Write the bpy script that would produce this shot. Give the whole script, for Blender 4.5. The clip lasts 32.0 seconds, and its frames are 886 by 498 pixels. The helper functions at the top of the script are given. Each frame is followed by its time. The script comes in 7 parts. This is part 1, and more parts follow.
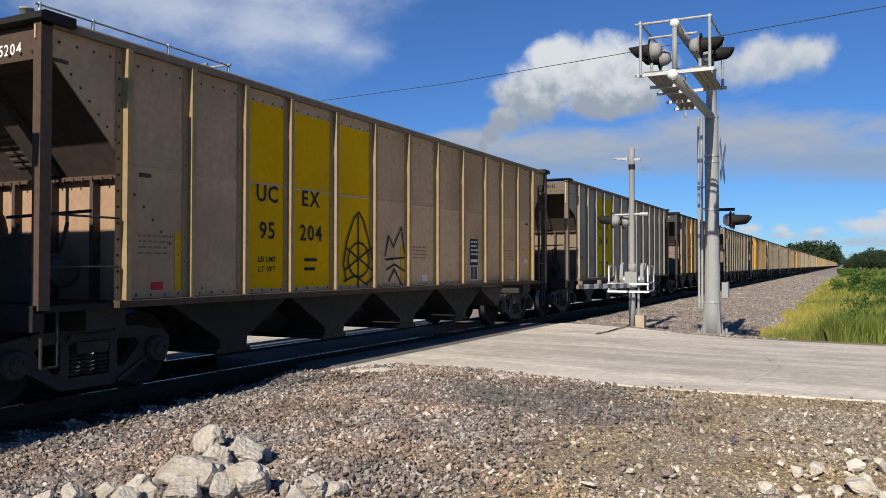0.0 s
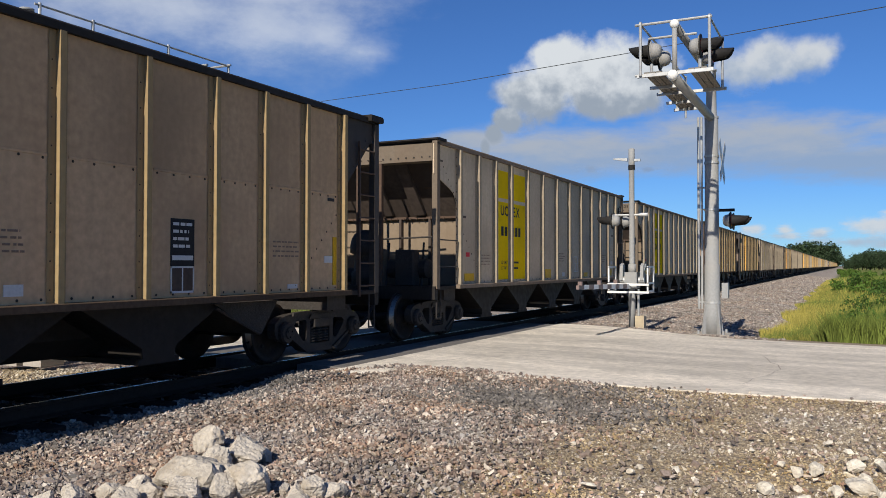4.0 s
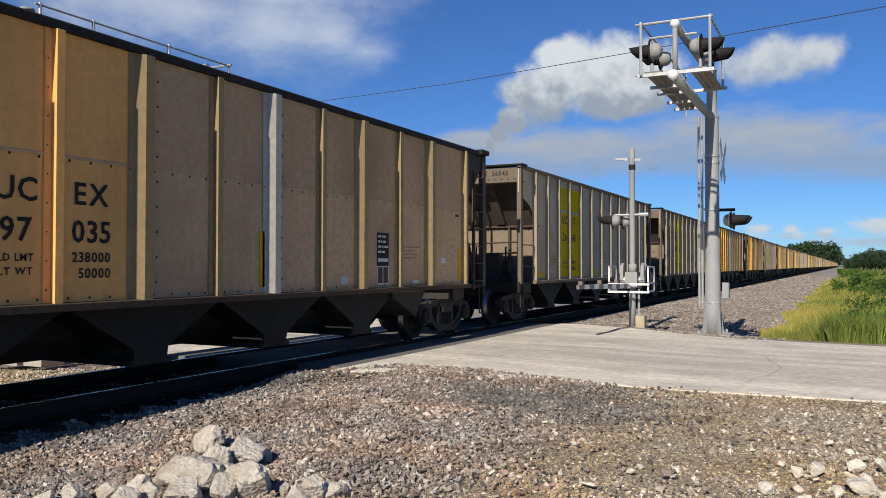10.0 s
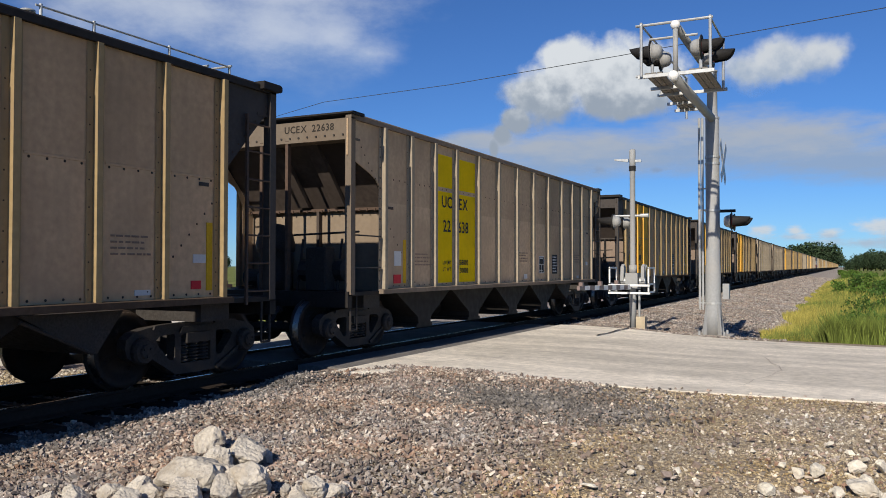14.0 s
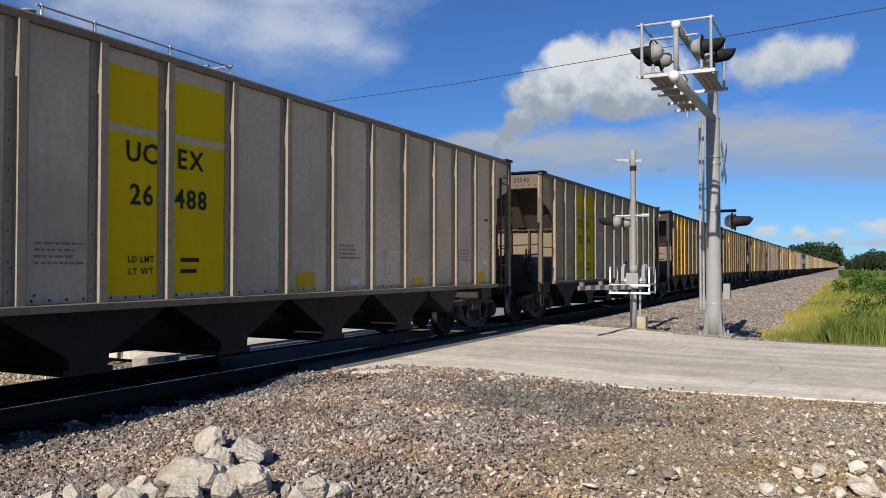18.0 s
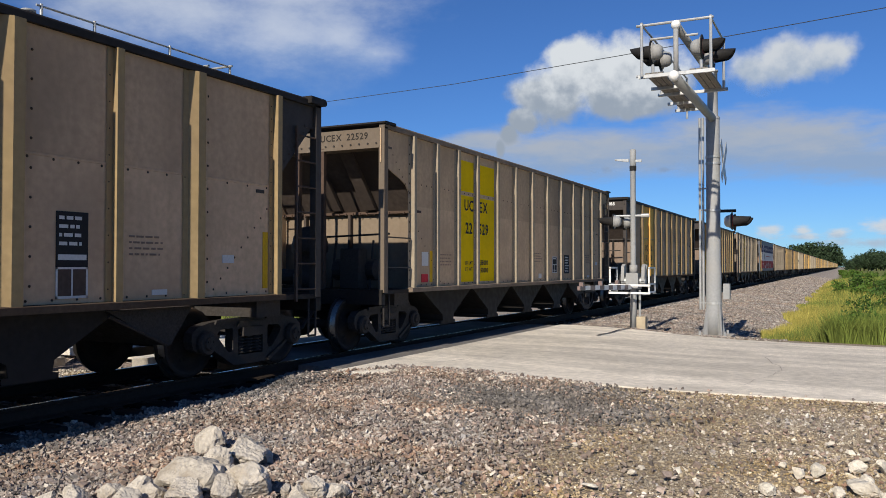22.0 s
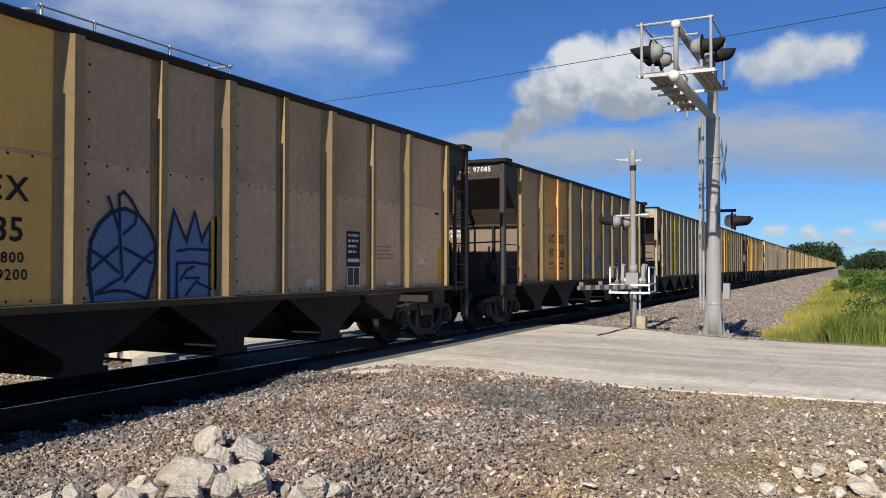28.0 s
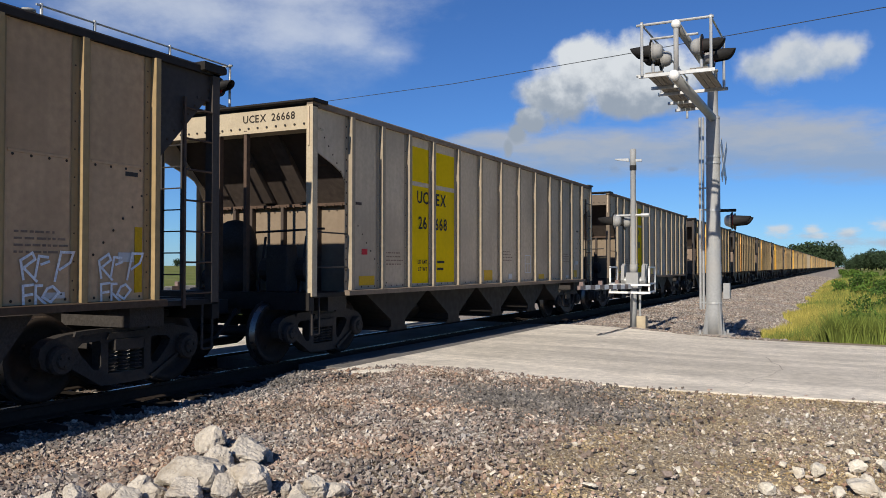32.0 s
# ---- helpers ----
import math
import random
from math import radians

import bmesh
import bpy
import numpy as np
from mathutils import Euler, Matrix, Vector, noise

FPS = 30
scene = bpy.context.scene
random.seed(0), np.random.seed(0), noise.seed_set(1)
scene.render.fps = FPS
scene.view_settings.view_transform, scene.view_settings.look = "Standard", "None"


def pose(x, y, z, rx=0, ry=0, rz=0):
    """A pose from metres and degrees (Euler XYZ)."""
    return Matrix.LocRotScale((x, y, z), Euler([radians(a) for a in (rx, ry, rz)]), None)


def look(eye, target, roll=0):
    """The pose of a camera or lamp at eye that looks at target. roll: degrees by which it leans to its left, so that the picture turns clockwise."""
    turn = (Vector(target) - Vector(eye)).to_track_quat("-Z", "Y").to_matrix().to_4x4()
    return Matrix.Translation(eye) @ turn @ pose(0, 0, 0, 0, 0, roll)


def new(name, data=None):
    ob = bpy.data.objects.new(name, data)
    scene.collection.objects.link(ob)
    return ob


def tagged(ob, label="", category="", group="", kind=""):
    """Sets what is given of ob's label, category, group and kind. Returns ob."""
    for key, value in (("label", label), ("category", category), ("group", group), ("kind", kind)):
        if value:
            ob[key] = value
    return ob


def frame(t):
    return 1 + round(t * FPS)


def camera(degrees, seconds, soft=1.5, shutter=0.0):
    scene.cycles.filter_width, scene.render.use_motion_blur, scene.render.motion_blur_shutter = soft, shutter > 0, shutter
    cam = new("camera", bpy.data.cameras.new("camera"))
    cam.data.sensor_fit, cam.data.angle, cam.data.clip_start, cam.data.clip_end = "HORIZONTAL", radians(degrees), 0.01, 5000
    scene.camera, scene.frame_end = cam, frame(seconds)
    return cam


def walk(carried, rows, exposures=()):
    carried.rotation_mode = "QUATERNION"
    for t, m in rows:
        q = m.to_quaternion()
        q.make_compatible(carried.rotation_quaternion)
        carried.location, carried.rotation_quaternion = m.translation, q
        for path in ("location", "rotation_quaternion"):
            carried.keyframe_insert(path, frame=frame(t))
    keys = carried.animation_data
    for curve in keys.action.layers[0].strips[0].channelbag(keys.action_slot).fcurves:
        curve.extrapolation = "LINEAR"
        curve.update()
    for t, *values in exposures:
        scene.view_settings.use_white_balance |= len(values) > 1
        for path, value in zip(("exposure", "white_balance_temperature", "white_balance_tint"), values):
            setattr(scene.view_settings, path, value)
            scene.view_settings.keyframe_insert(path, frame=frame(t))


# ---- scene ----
cam = camera(57.47, 32.0, soft=0.9, shutter=0.0)
EYE = (8.368, 0.0, 1.4425)
F = 1430.0
# small sway of the held camera: seconds, sideways and upward lean in 1/1430 rad
SWAY = [(0, -2, -1.8), (3, -2, -1.6), (3.5, -1.6, -1.0), (4.5, -3.4, -0.6), (5.5, -5, -0.4), (6, -5, -0.4), (6.5, -4, -0.5),
        (7, -3.6, -0.5), (8, -2.6, -1), (8.5, -1.7, -1), (9.5, -1.5, -1), (10, -1.5, -1.2), (10.5, -2.5, -0.3),
        (11, -4, 0.6), (11.5, -4.6, 1.0), (12, -4.6, 2.4), (12.5, -3.5, 2.4), (13, -2, 2.1), (13.5, -1.3, 1.0),
        (14, -0.8, 0.7), (14.5, 0, 0.2), (16.5, 0.1, 0.6), (18, 0.3, 0.6), (19, 0, 0), (20, 0, 0), (21.5, 0, 0.6),
        (24, 0.1, 0.7), (25.5, 0.3, 0.3), (27.5, 0.1, 0.1), (29, 0, 0.1), (31, 0.6, -0.2), (32, 0.2, -0.2)]
walk(cam, [(t, pose(*EYE, 90 + 1.197 + math.degrees(dy / F), -0.06, 26.53 + math.degrees(dx / F))) for t, dx, dy in SWAY])

# ---- light ----
SUN_EL, SUN_AZ = 32.5, 2.35     # the sun stands low along the track, before the train, a little to the road side
world = bpy.data.worlds.new("sky")
scene.world = world
world.use_nodes = True
wt = world.node_tree
wt.nodes.clear()
sky = wt.nodes.new("ShaderNodeTexSky")
sky.sky_type, sky.sun_disc = "NISHITA", False
sky.sun_elevation, sky.sun_rotation = radians(SUN_EL), radians(180 - SUN_AZ)
sky.air_density, sky.dust_density, sky.ozone_density, sky.altitude = 0.9, 0.05, 3.5, 400
bgn = wt.nodes.new("ShaderNodeBackground")
bgn.inputs["Strength"].default_value = 0.06
wo = wt.nodes.new("ShaderNodeOutputWorld")
deep = wt.nodes.new("ShaderNodeMix")
deep.data_type, deep.blend_type = "RGBA", "MULTIPLY"
deep.inputs["Factor"].default_value = 1.0
deep.inputs["B"].default_value = (0.565, 0.92, 1.42, 1)
wt.links.new(sky.outputs[0], deep.inputs["A"])
wt.links.new(deep.outputs["Result"], bgn.inputs[0])
wt.links.new(bgn.outputs[0], wo.inputs[0])
sun_data = bpy.data.lights.new("sun", "SUN")
sun_data.energy, sun_data.angle, sun_data.color = 5.0, radians(0.55), (1.0, 0.91, 0.77)
sun_to = Vector((math.sin(radians(SUN_AZ)) * math.cos(radians(SUN_EL)), -math.cos(radians(SUN_AZ)) * math.cos(radians(SUN_EL)), math.sin(radians(SUN_EL))))
sun = new("sun", sun_data)
sun.matrix_world = look(sun_to * 100, (0, 0, 0))
scene.view_settings.exposure = 0.17

# ---- materials ----
def mat(name, base, rough=0.7, metal=0.0, var=0.25, scale=3.0, stain=None, stain_amt=0.0, stain_scale=0.8, streak=0.0,
        bump=0.0, bump_scale=60.0, rnd=0.0, island=False, coords="Object", spec=0.1, streak_scale=(9.0, 9.0, 0.35), upper=1.0):
    """Procedural surface: grain and broad stains over a base colour, optional vertical streaks, bump and a random tone per piece."""
    m = bpy.data.materials.new(name)
    m.use_nodes = True
    nt = m.node_tree
    n, l = nt.nodes, nt.links
    bsdf = n["Principled BSDF"]
    bsdf.inputs["Roughness"].default_value = rough
    bsdf.inputs["Metallic"].default_value = metal
    bsdf.inputs["Specular IOR Level"].default_value = spec
    tc = n.new("ShaderNodeTexCoord")
    src = tc.outputs[coords]

    def noise_tex(sc, det=4.0, vec=None):
        t = n.new("ShaderNodeTexNoise")
        t.inputs["Scale"].default_value = sc
        t.inputs["Detail"].default_value = det
        l.new(vec or src, t.inputs["Vector"])
        return t.outputs["Fac"]

    def mixc(fac, a, b, mode="MIX"):
        x = n.new("ShaderNodeMix")
        x.data_type, x.blend_type = "RGBA", mode
        for sock, v in ((x.inputs["Factor"], fac), (x.inputs["A"], a), (x.inputs["B"], b)):
            if isinstance(v, (int, float)):
                sock.default_value = v
            elif isinstance(v, tuple):
                sock.default_value = (*v, 1)
            else:
                l.new(v, sock)
        return x.outputs["Result"]

    def ramp(fac, lo, hi, a=0.0, b=1.0):
        r = n.new("ShaderNodeMapRange")
        for i, v in ((1, lo), (2, hi), (3, a), (4, b)):
            r.inputs[i].default_value = v
        l.new(fac, r.inputs[0])
        return r.outputs[0]

    dark, light = tuple(c * (1 - var) for c in base), tuple(min(1, c * (1 + var)) for c in base)
    col = mixc(ramp(noise_tex(scale * 6), 0.3, 0.7), dark, light)
    col = mixc(ramp(noise_tex(scale * 0.5, 2.0), 0.35, 0.65, 0, 0.5), col, tuple(c * (1 - var * 0.8) for c in base))
    if stain_amt:
        col = mixc(ramp(noise_tex(stain_scale, 6.0), 0.48, 0.68, 0, stain_amt), col, stain)
    if streak:
        mp = n.new("ShaderNodeMapping")
        mp.inputs["Scale"].default_value = streak_scale
        l.new(src, mp.inputs["Vector"])
        col = mixc(ramp(noise_tex(1.0, 5.0, mp.outputs[0]), 0.45, 0.75, 0, streak), col, stain or dark)
    if upper < 1:
        # the sheets above the lap joint have weathered darker
        sx = n.new("ShaderNodeSeparateXYZ")
        l.new(src, sx.inputs[0])
        col = mixc(ramp(sx.outputs[2], 2.5, 2.52), col, (upper, upper, upper), "MULTIPLY")
    if rnd:
        if island:
            g = n.new("ShaderNodeNewGeometry")
            r = g.outputs["Random Per Island"]
        else:
            g = n.new("ShaderNodeObjectInfo")
            r = g.outputs["Random"]
        hsv = n.new("ShaderNodeHueSaturation")
        l.new(ramp(r, 0, 1, 1 - rnd, 1 + rnd), hsv.inputs["Value"])
        l.new(col, hsv.inputs["Color"])
        col = hsv.outputs[0]
    l.new(col, bsdf.inputs["Base Color"])
    l.new(ramp(noise_tex(scale * 3), 0.3, 0.7, max(0.05, rough - 0.12), min(1, rough + 0.12)), bsdf.inputs["Roughness"])
    if bump:
        b = n.new("ShaderNodeBump")
        b.inputs["Strength"].default_value = bump
        b.inputs["Distance"].default_value = 0.02
        l.new(noise_tex(bump_scale, 6.0), b.inputs["Height"])
        l.new(b.outputs[0], bsdf.inputs["Normal"])
    return m


def gravel_mat(name, tones, scale, bump=0.6):
    """Crushed stone seen as a sheet: cells of several tones with dark joints."""
    m = bpy.data.materials.new(name)
    m.use_nodes = True
    nt = m.node_tree
    n, l = nt.nodes, nt.links
    bsdf = n["Principled BSDF"]
    bsdf.inputs["Roughness"].default_value = 0.95
    bsdf.inputs["Specular IOR Level"].default_value = 0.15
    tc = n.new("ShaderNodeTexCoord")
    v = n.new("ShaderNodeTexVoronoi")
    v.inputs["Scale"].default_value = scale
    l.new(tc.outputs["Object"], v.inputs["Vector"])
    sep = n.new("ShaderNodeSeparateColor")
    l.new(v.outputs["Color"], sep.inputs[0])
    r = n.new("ShaderNodeValToRGB")
    r.color_ramp.interpolation = "CONSTANT"
    els = r.color_ramp.elements
    els[0].color, els[0].position = (*tones[0], 1), 0
    els[1].color, els[1].position = (*tones[1], 1), 1 / len(tones)
    for i, t in enumerate(tones[2:], 2):
        els.new(i / len(tones)).color = (*t, 1)
    l.new(sep.outputs[0], r.inputs[0])
    big = n.new("ShaderNodeTexNoise")
    big.inputs["Scale"].default_value, big.inputs["Detail"].default_value = 0.9, 5
    l.new(tc.outputs["Object"], big.inputs["Vector"])
    mr = n.new("ShaderNodeMapRange")
    for i, x in ((1, 0.3), (2, 0.7), (3, 0.7), (4, 1.15)):
        mr.inputs[i].default_value = x
    l.new(big.outputs["Fac"], mr.inputs[0])
    hsv = n.new("ShaderNodeHueSaturation")
    l.new(r.outputs[0], hsv.inputs["Color"])
    l.new(mr.outputs[0], hsv.inputs["Value"])
    l.new(hsv.outputs[0], bsdf.inputs["Base Color"])
    b = n.new("ShaderNodeBump")
    b.inputs["Strength"].default_value, b.inputs["Distance"].default_value, b.invert = bump, 0.03, True
    l.new(v.outputs["Distance"], b.inputs["Height"])
    l.new(b.outputs[0], bsdf.inputs["Normal"])
    return m


def stone_mat(name, tones):
    """Loose stones: each takes one of several tones."""
    m = bpy.data.materials.new(name)
    m.use_nodes = True
    nt = m.node_tree
    n, l = nt.nodes, nt.links
    bsdf = n["Principled BSDF"]
    bsdf.inputs["Roughness"].default_value = 0.92
    bsdf.inputs["Specular IOR Level"].default_value = 0.2
    g = n.new("ShaderNodeNewGeometry")
    r = n.new("ShaderNodeValToRGB")
    els = r.color_ramp.elements
    els[0].color, els[0].position = (*tones[0], 1), 0
    els[1].color, els[1].position = (*tones[-1], 1), 1
    for i, t in enumerate(tones[1:-1], 1):
        els.new(i / (len(tones) - 1)).color = (*t, 1)
    l.new(g.outputs["Random Per Island"], r.inputs[0])
    tc = n.new("ShaderNodeTexCoord")
    t = n.new("ShaderNodeTexNoise")
    t.inputs["Scale"].default_value, t.inputs["Detail"].default_value = 45, 4
    l.new(tc.outputs["Object"], t.inputs["Vector"])
    mr = n.new("ShaderNodeMapRange")
    for i, x in ((1, 0.3), (2, 0.7), (3, 0.75), (4, 1.2)):
        mr.inputs[i].default_value = x
    l.new(t.outputs["Fac"], mr.inputs[0])
    # loads of stone of different tint lie in patches
    hsv = n.new("ShaderNodeHueSaturation")
    l.new(r.outputs[0], hsv.inputs["Color"])
    l.new(mr.outputs[0], hsv.inputs["Value"])
    last = hsv
    for sc, sock, lo, hi in ((1.5, "Value", 0.72, 1.28), (0.9, "Saturation", 0.6, 1.3)):
        t = n.new("ShaderNodeTexNoise")
        t.inputs["Scale"].default_value, t.inputs["Detail"].default_value = sc, 3
        l.new(tc.outputs["Object"], t.inputs["Vector"])
        mr = n.new("ShaderNodeMapRange")
        for i, x in ((1, 0.32), (2, 0.68), (3, lo), (4, hi)):
            mr.inputs[i].default_value = x
        l.new(t.outputs["Fac"], mr.inputs[0])
        h2 = n.new("ShaderNodeHueSaturation")
        l.new(last.outputs[0], h2.inputs["Color"])
        l.new(mr.outputs[0], h2.inputs[sock])
        last = h2
    l.new(last.outputs[0], bsdf.inputs["Base Color"])
    return m


def haze_mat():
    """Thin overspray that fades out towards the edge of its patch."""
    m = mat("thin_white_overspray", (0.40, 0.39, 0.37), 0.75, 0.0, 0.12, 3.0)
    n, l = m.node_tree.nodes, m.node_tree.links
    tc = n.new("ShaderNodeTexCoord")
    d = n.new("ShaderNodeVectorMath")
    d.operation = "DISTANCE"
    l.new(tc.outputs["Generated"], d.inputs[0])
    d.inputs[1].default_value = (0.5, 0.5, 0.45)
    t = n.new("ShaderNodeTexNoise")
    t.inputs["Scale"].default_value, t.inputs["Detail"].default_value = 4.0, 5
    l.new(tc.outputs["Object"], t.inputs["Vector"])
    a = n.new("ShaderNodeMath")
    a.operation = "MULTIPLY_ADD"
    l.new(t.outputs["Fac"], a.inputs[0])
    a.inputs[1].default_value = -0.5
    l.new(d.outputs["Value"], a.inputs[2])
    r = n.new("ShaderNodeMapRange")
    for i, v in ((1, 0.26), (2, -0.02), (3, 0.0), (4, 0.75)):
        r.inputs[i].default_value = v
    l.new(a.outputs[0], r.inputs[0])
    l.new(r.outputs[0], n["Principled BSDF"].inputs["Alpha"])
    return m


BROWN, TAN, GREY, DULL = (0.61, 0.41, 0.238), (0.66, 0.455, 0.285), (0.60, 0.488, 0.35), (0.62, 0.445, 0.28)
M = {
    "brown": mat("weathered_brown_aluminium", BROWN, 0.7, 0.0, 0.12, 2.0, (0.13, 0.09, 0.06), 0.3, 0.5, 0.1, 0.08, 40, upper=0.88, spec=0.0),
    "tan": mat("weathered_tan_aluminium", TAN, 0.7, 0.0, 0.12, 2.0, (0.15, 0.11, 0.075), 0.3, 0.5, 0.1, 0.08, 40, upper=0.85, spec=0.0),
    "dull": mat("sooty_grey_aluminium", DULL, 0.7, 0.0, 0.12, 2.0, (0.15, 0.115, 0.085), 0.3, 0.5, 0.1, 0.08, 40, upper=0.85, spec=0.0),
    "grey": mat("weathered_grey_aluminium", GREY, 0.7, 0.0, 0.10, 2.0, (0.15, 0.12, 0.095), 0.3, 0.5, 0.1, 0.08, 40, spec=0.0),
    "rib_brown": mat("worn_brown_rib", (0.32, 0.235, 0.125), 0.55, 0.1, 0.12, 2.0, (0.24, 0.17, 0.12), 0.35, 0.9, 0.2, spec=0.0),
    "rib_grey": mat("worn_grey_rib", (0.31, 0.262, 0.195), 0.6, 0.0, 0.12, 2.0, (0.3, 0.24, 0.18), 0.35, 0.9, 0.2, spec=0.0),
    "amber": mat("amber_paint", (0.78, 0.42, 0.008), 0.5, 0.0, 0.06, 2.0, (0.45, 0.25, 0.03), 0.25, 0.9, 0.08, spec=0.0),
    "amber_light": mat("faded_amber_paint", (0.80, 0.44, 0.085), 0.5, 0.0, 0.06, 2.0, (0.40, 0.25, 0.08), 0.3, 0.9, 0.1, spec=0.0),
    "straw": mat("straw_yellow_paint", (0.90, 0.52, 0.145), 0.55, 0.0, 0.06, 2.0, (0.5, 0.33, 0.13), 0.3, 0.9, 0.1, spec=0.0),
    "lemon": mat("lemon_yellow_paint", (0.76, 0.515, 0.012), 0.5, 0.0, 0.05, 2.0, (0.5, 0.34, 0.03), 0.25, 0.9, 0.08, spec=0.0),
    "orange": mat("rusty_orange_paint", (0.86, 0.45, 0.15), 0.55, 0.0, 0.08, 2.0, (0.42, 0.22, 0.09), 0.3, 0.9, 0.1, spec=0.0),
    "black": mat("sooty_black_paint", (0.024, 0.022, 0.021), 0.6, 0.0, 0.25, 3.0, (0.034, 0.029, 0.026), 0.5, 1.2, 0.25),
    "umber": mat("dark_brown_paint", (0.095, 0.065, 0.05), 0.6, 0.0, 0.2, 3.0, (0.06, 0.04, 0.03), 0.5, 0.9, 0.3),
    "cream": mat("cream_paint", (0.165, 0.135, 0.105), 0.55, 0.0, 0.1, 3.0, (0.15, 0.11, 0.08), 0.5, 0.9, 0.3, spec=0.0),
    "maroon": mat("maroon_paint", (0.12, 0.022, 0.028), 0.5, 0.0, 0.15, 3.0, (0.09, 0.03, 0.03), 0.4, 0.9, 0.2),
    "stencil": mat("faded_brown_stencil", (0.25, 0.175, 0.125), 0.6, 0.0, 0.2, 8.0),
    "end_black": mat("dusty_black_end_paint", (0.060, 0.053, 0.049), 0.6, 0.0, 0.2, 3.0, (0.09, 0.07, 0.058), 0.4, 1.0, 0.15),
    # slope sheets, braces, columns: dark paint with the end recess's shade mixed in
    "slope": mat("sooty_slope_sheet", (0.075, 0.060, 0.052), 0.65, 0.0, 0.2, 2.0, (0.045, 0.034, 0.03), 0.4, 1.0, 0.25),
    # end walls, darker than the side sheets
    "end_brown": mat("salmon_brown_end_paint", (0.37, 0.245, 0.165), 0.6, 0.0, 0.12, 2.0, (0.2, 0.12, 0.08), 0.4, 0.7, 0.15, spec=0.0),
    "end_grey": mat("dull_grey_end_paint", (0.225, 0.178, 0.132), 0.6, 0.0, 0.1, 2.0, (0.15, 0.11, 0.08), 0.4, 0.7, 0.15, spec=0.0),
    "end_dark": mat("dull_dark_end_paint", (0.245, 0.185, 0.145), 0.6, 0.0, 0.12, 2.0, (0.13, 0.09, 0.07), 0.4, 0.7, 0.2),
    "chord": mat("sooty_top_chord", (0.20, 0.16, 0.125), 0.6, 0.0, 0.15, 2.0, (0.1, 0.08, 0.06), 0.4, 0.9, 0.1, spec=0.0),
    "sill": mat("sooty_sill_paint", (0.085, 0.063, 0.047), 0.6, 0.0, 0.2, 3.0, (0.045, 0.033, 0.026), 0.5, 0.9, 0.2, spec=0.0),
    "rib_bare": mat("bare_aluminium_rib", (0.46, 0.43, 0.38), 0.5, 0.2, 0.15, 3.0, (0.3, 0.26, 0.2), 0.4, 2.0),
    "spray_haze": haze_mat(),
    "slate": mat("blue_grey_stripe_paint", (0.12, 0.13, 0.15), 0.55, 0.0, 0.15, 3.0),
    "steel": mat("grimy_cast_steel", (0.046, 0.042, 0.04), 0.6, 0.0, 0.3, 6.0, (0.06, 0.048, 0.04), 0.5, 2.0, 0, 0.3, 50),
    "wheel": mat("wheel_steel", (0.032, 0.029, 0.028), 0.55, 0.0, 0.3, 6.0, (0.05, 0.034, 0.025), 0.5, 3.0),
    "tread": mat("polished_tread_steel", (0.17, 0.16, 0.15), 0.34, 1.0, 0.1, 6.0),
    "letter_dark": mat("dark_lettering_paint", (0.035, 0.03, 0.025), 0.6, 0.0, 0.2, 8.0),
    "letter_white": mat("white_lettering_paint", (0.72, 0.72, 0.70), 0.6, 0.0, 0.15, 8.0),
    "sticker": mat("white_placard", (0.62, 0.60, 0.57), 0.5, 0.0, 0.08, 6.0),
    "reflector": mat("yellow_reflector_strip", (0.62, 0.36, 0.01), 0.4, 0.0, 0.1, 6.0),
    "red": mat("red_placard", (0.55, 0.03, 0.04), 0.5, 0.0, 0.1, 6.0),
    "spray_white": mat("white_spray_paint", (0.82, 0.82, 0.82), 0.7, 0.0, 0.2, 8.0),
    "spray_blue": mat("blue_spray_paint", (0.03, 0.045, 0.085), 0.7, 0.0, 0.2, 8.0),
    "spray_pale": mat("pale_blue_spray_paint", (0.17, 0.25, 0.39), 0.7, 0.0, 0.2, 6.0),
    "spray_dark": mat("black_spray_paint", (0.03, 0.028, 0.028), 0.7, 0.0, 0.2, 8.0),
    "spray_grey": mat("pale_grey_spray_paint", (0.37, 0.38, 0.40), 0.7, 0.0, 0.2, 4.0, (0.25, 0.235, 0.22), 0.6, 3.0),
    "flag_blue": mat("navy_vinyl", (0.025, 0.03, 0.09), 0.75, 0.0, 0.12, 3.0, (0.06, 0.06, 0.1), 0.3, spec=0.08),
    "flag_white": mat("white_vinyl", (0.55, 0.55, 0.55), 0.75, 0.0, 0.08, 3.0, (0.38, 0.36, 0.34), 0.35, spec=0.08),
    "flag_red": mat("red_vinyl", (0.28, 0.035, 0.04), 0.75, 0.0, 0.12, 3.0, (0.18, 0.06, 0.05), 0.35, spec=0.08),
    "silver": mat("galvanised_steel", (0.42, 0.43, 0.43), 0.45, 0.4, 0.12, 3.0, (0.30, 0.29, 0.27), 0.35, 1.5),
    "silver_paint": mat("aluminium_paint", (0.285, 0.292, 0.295), 0.5, 0.0, 0.08, 3.0, (0.36, 0.33, 0.29), 0.4, 1.5),
    "plank": mat("weathered_walkway_plank", (0.20, 0.185, 0.165), 0.7, 0.0, 0.2, 3.0, (0.12, 0.105, 0.09), 0.4, 1.5),
    "hood": mat("black_signal_hood", (0.026, 0.025, 0.025), 0.6, 0.0, 0.2, 6.0),
    "white": mat("white_paint", (0.75, 0.75, 0.73), 0.45, 0.0, 0.08, 5.0, (0.5, 0.47, 0.42), 0.3, 2.0),
    "gate_red": mat("red_gate_stripe", (0.2, 0.15, 0.14), 0.4, 0.0, 0.1, 5.0),
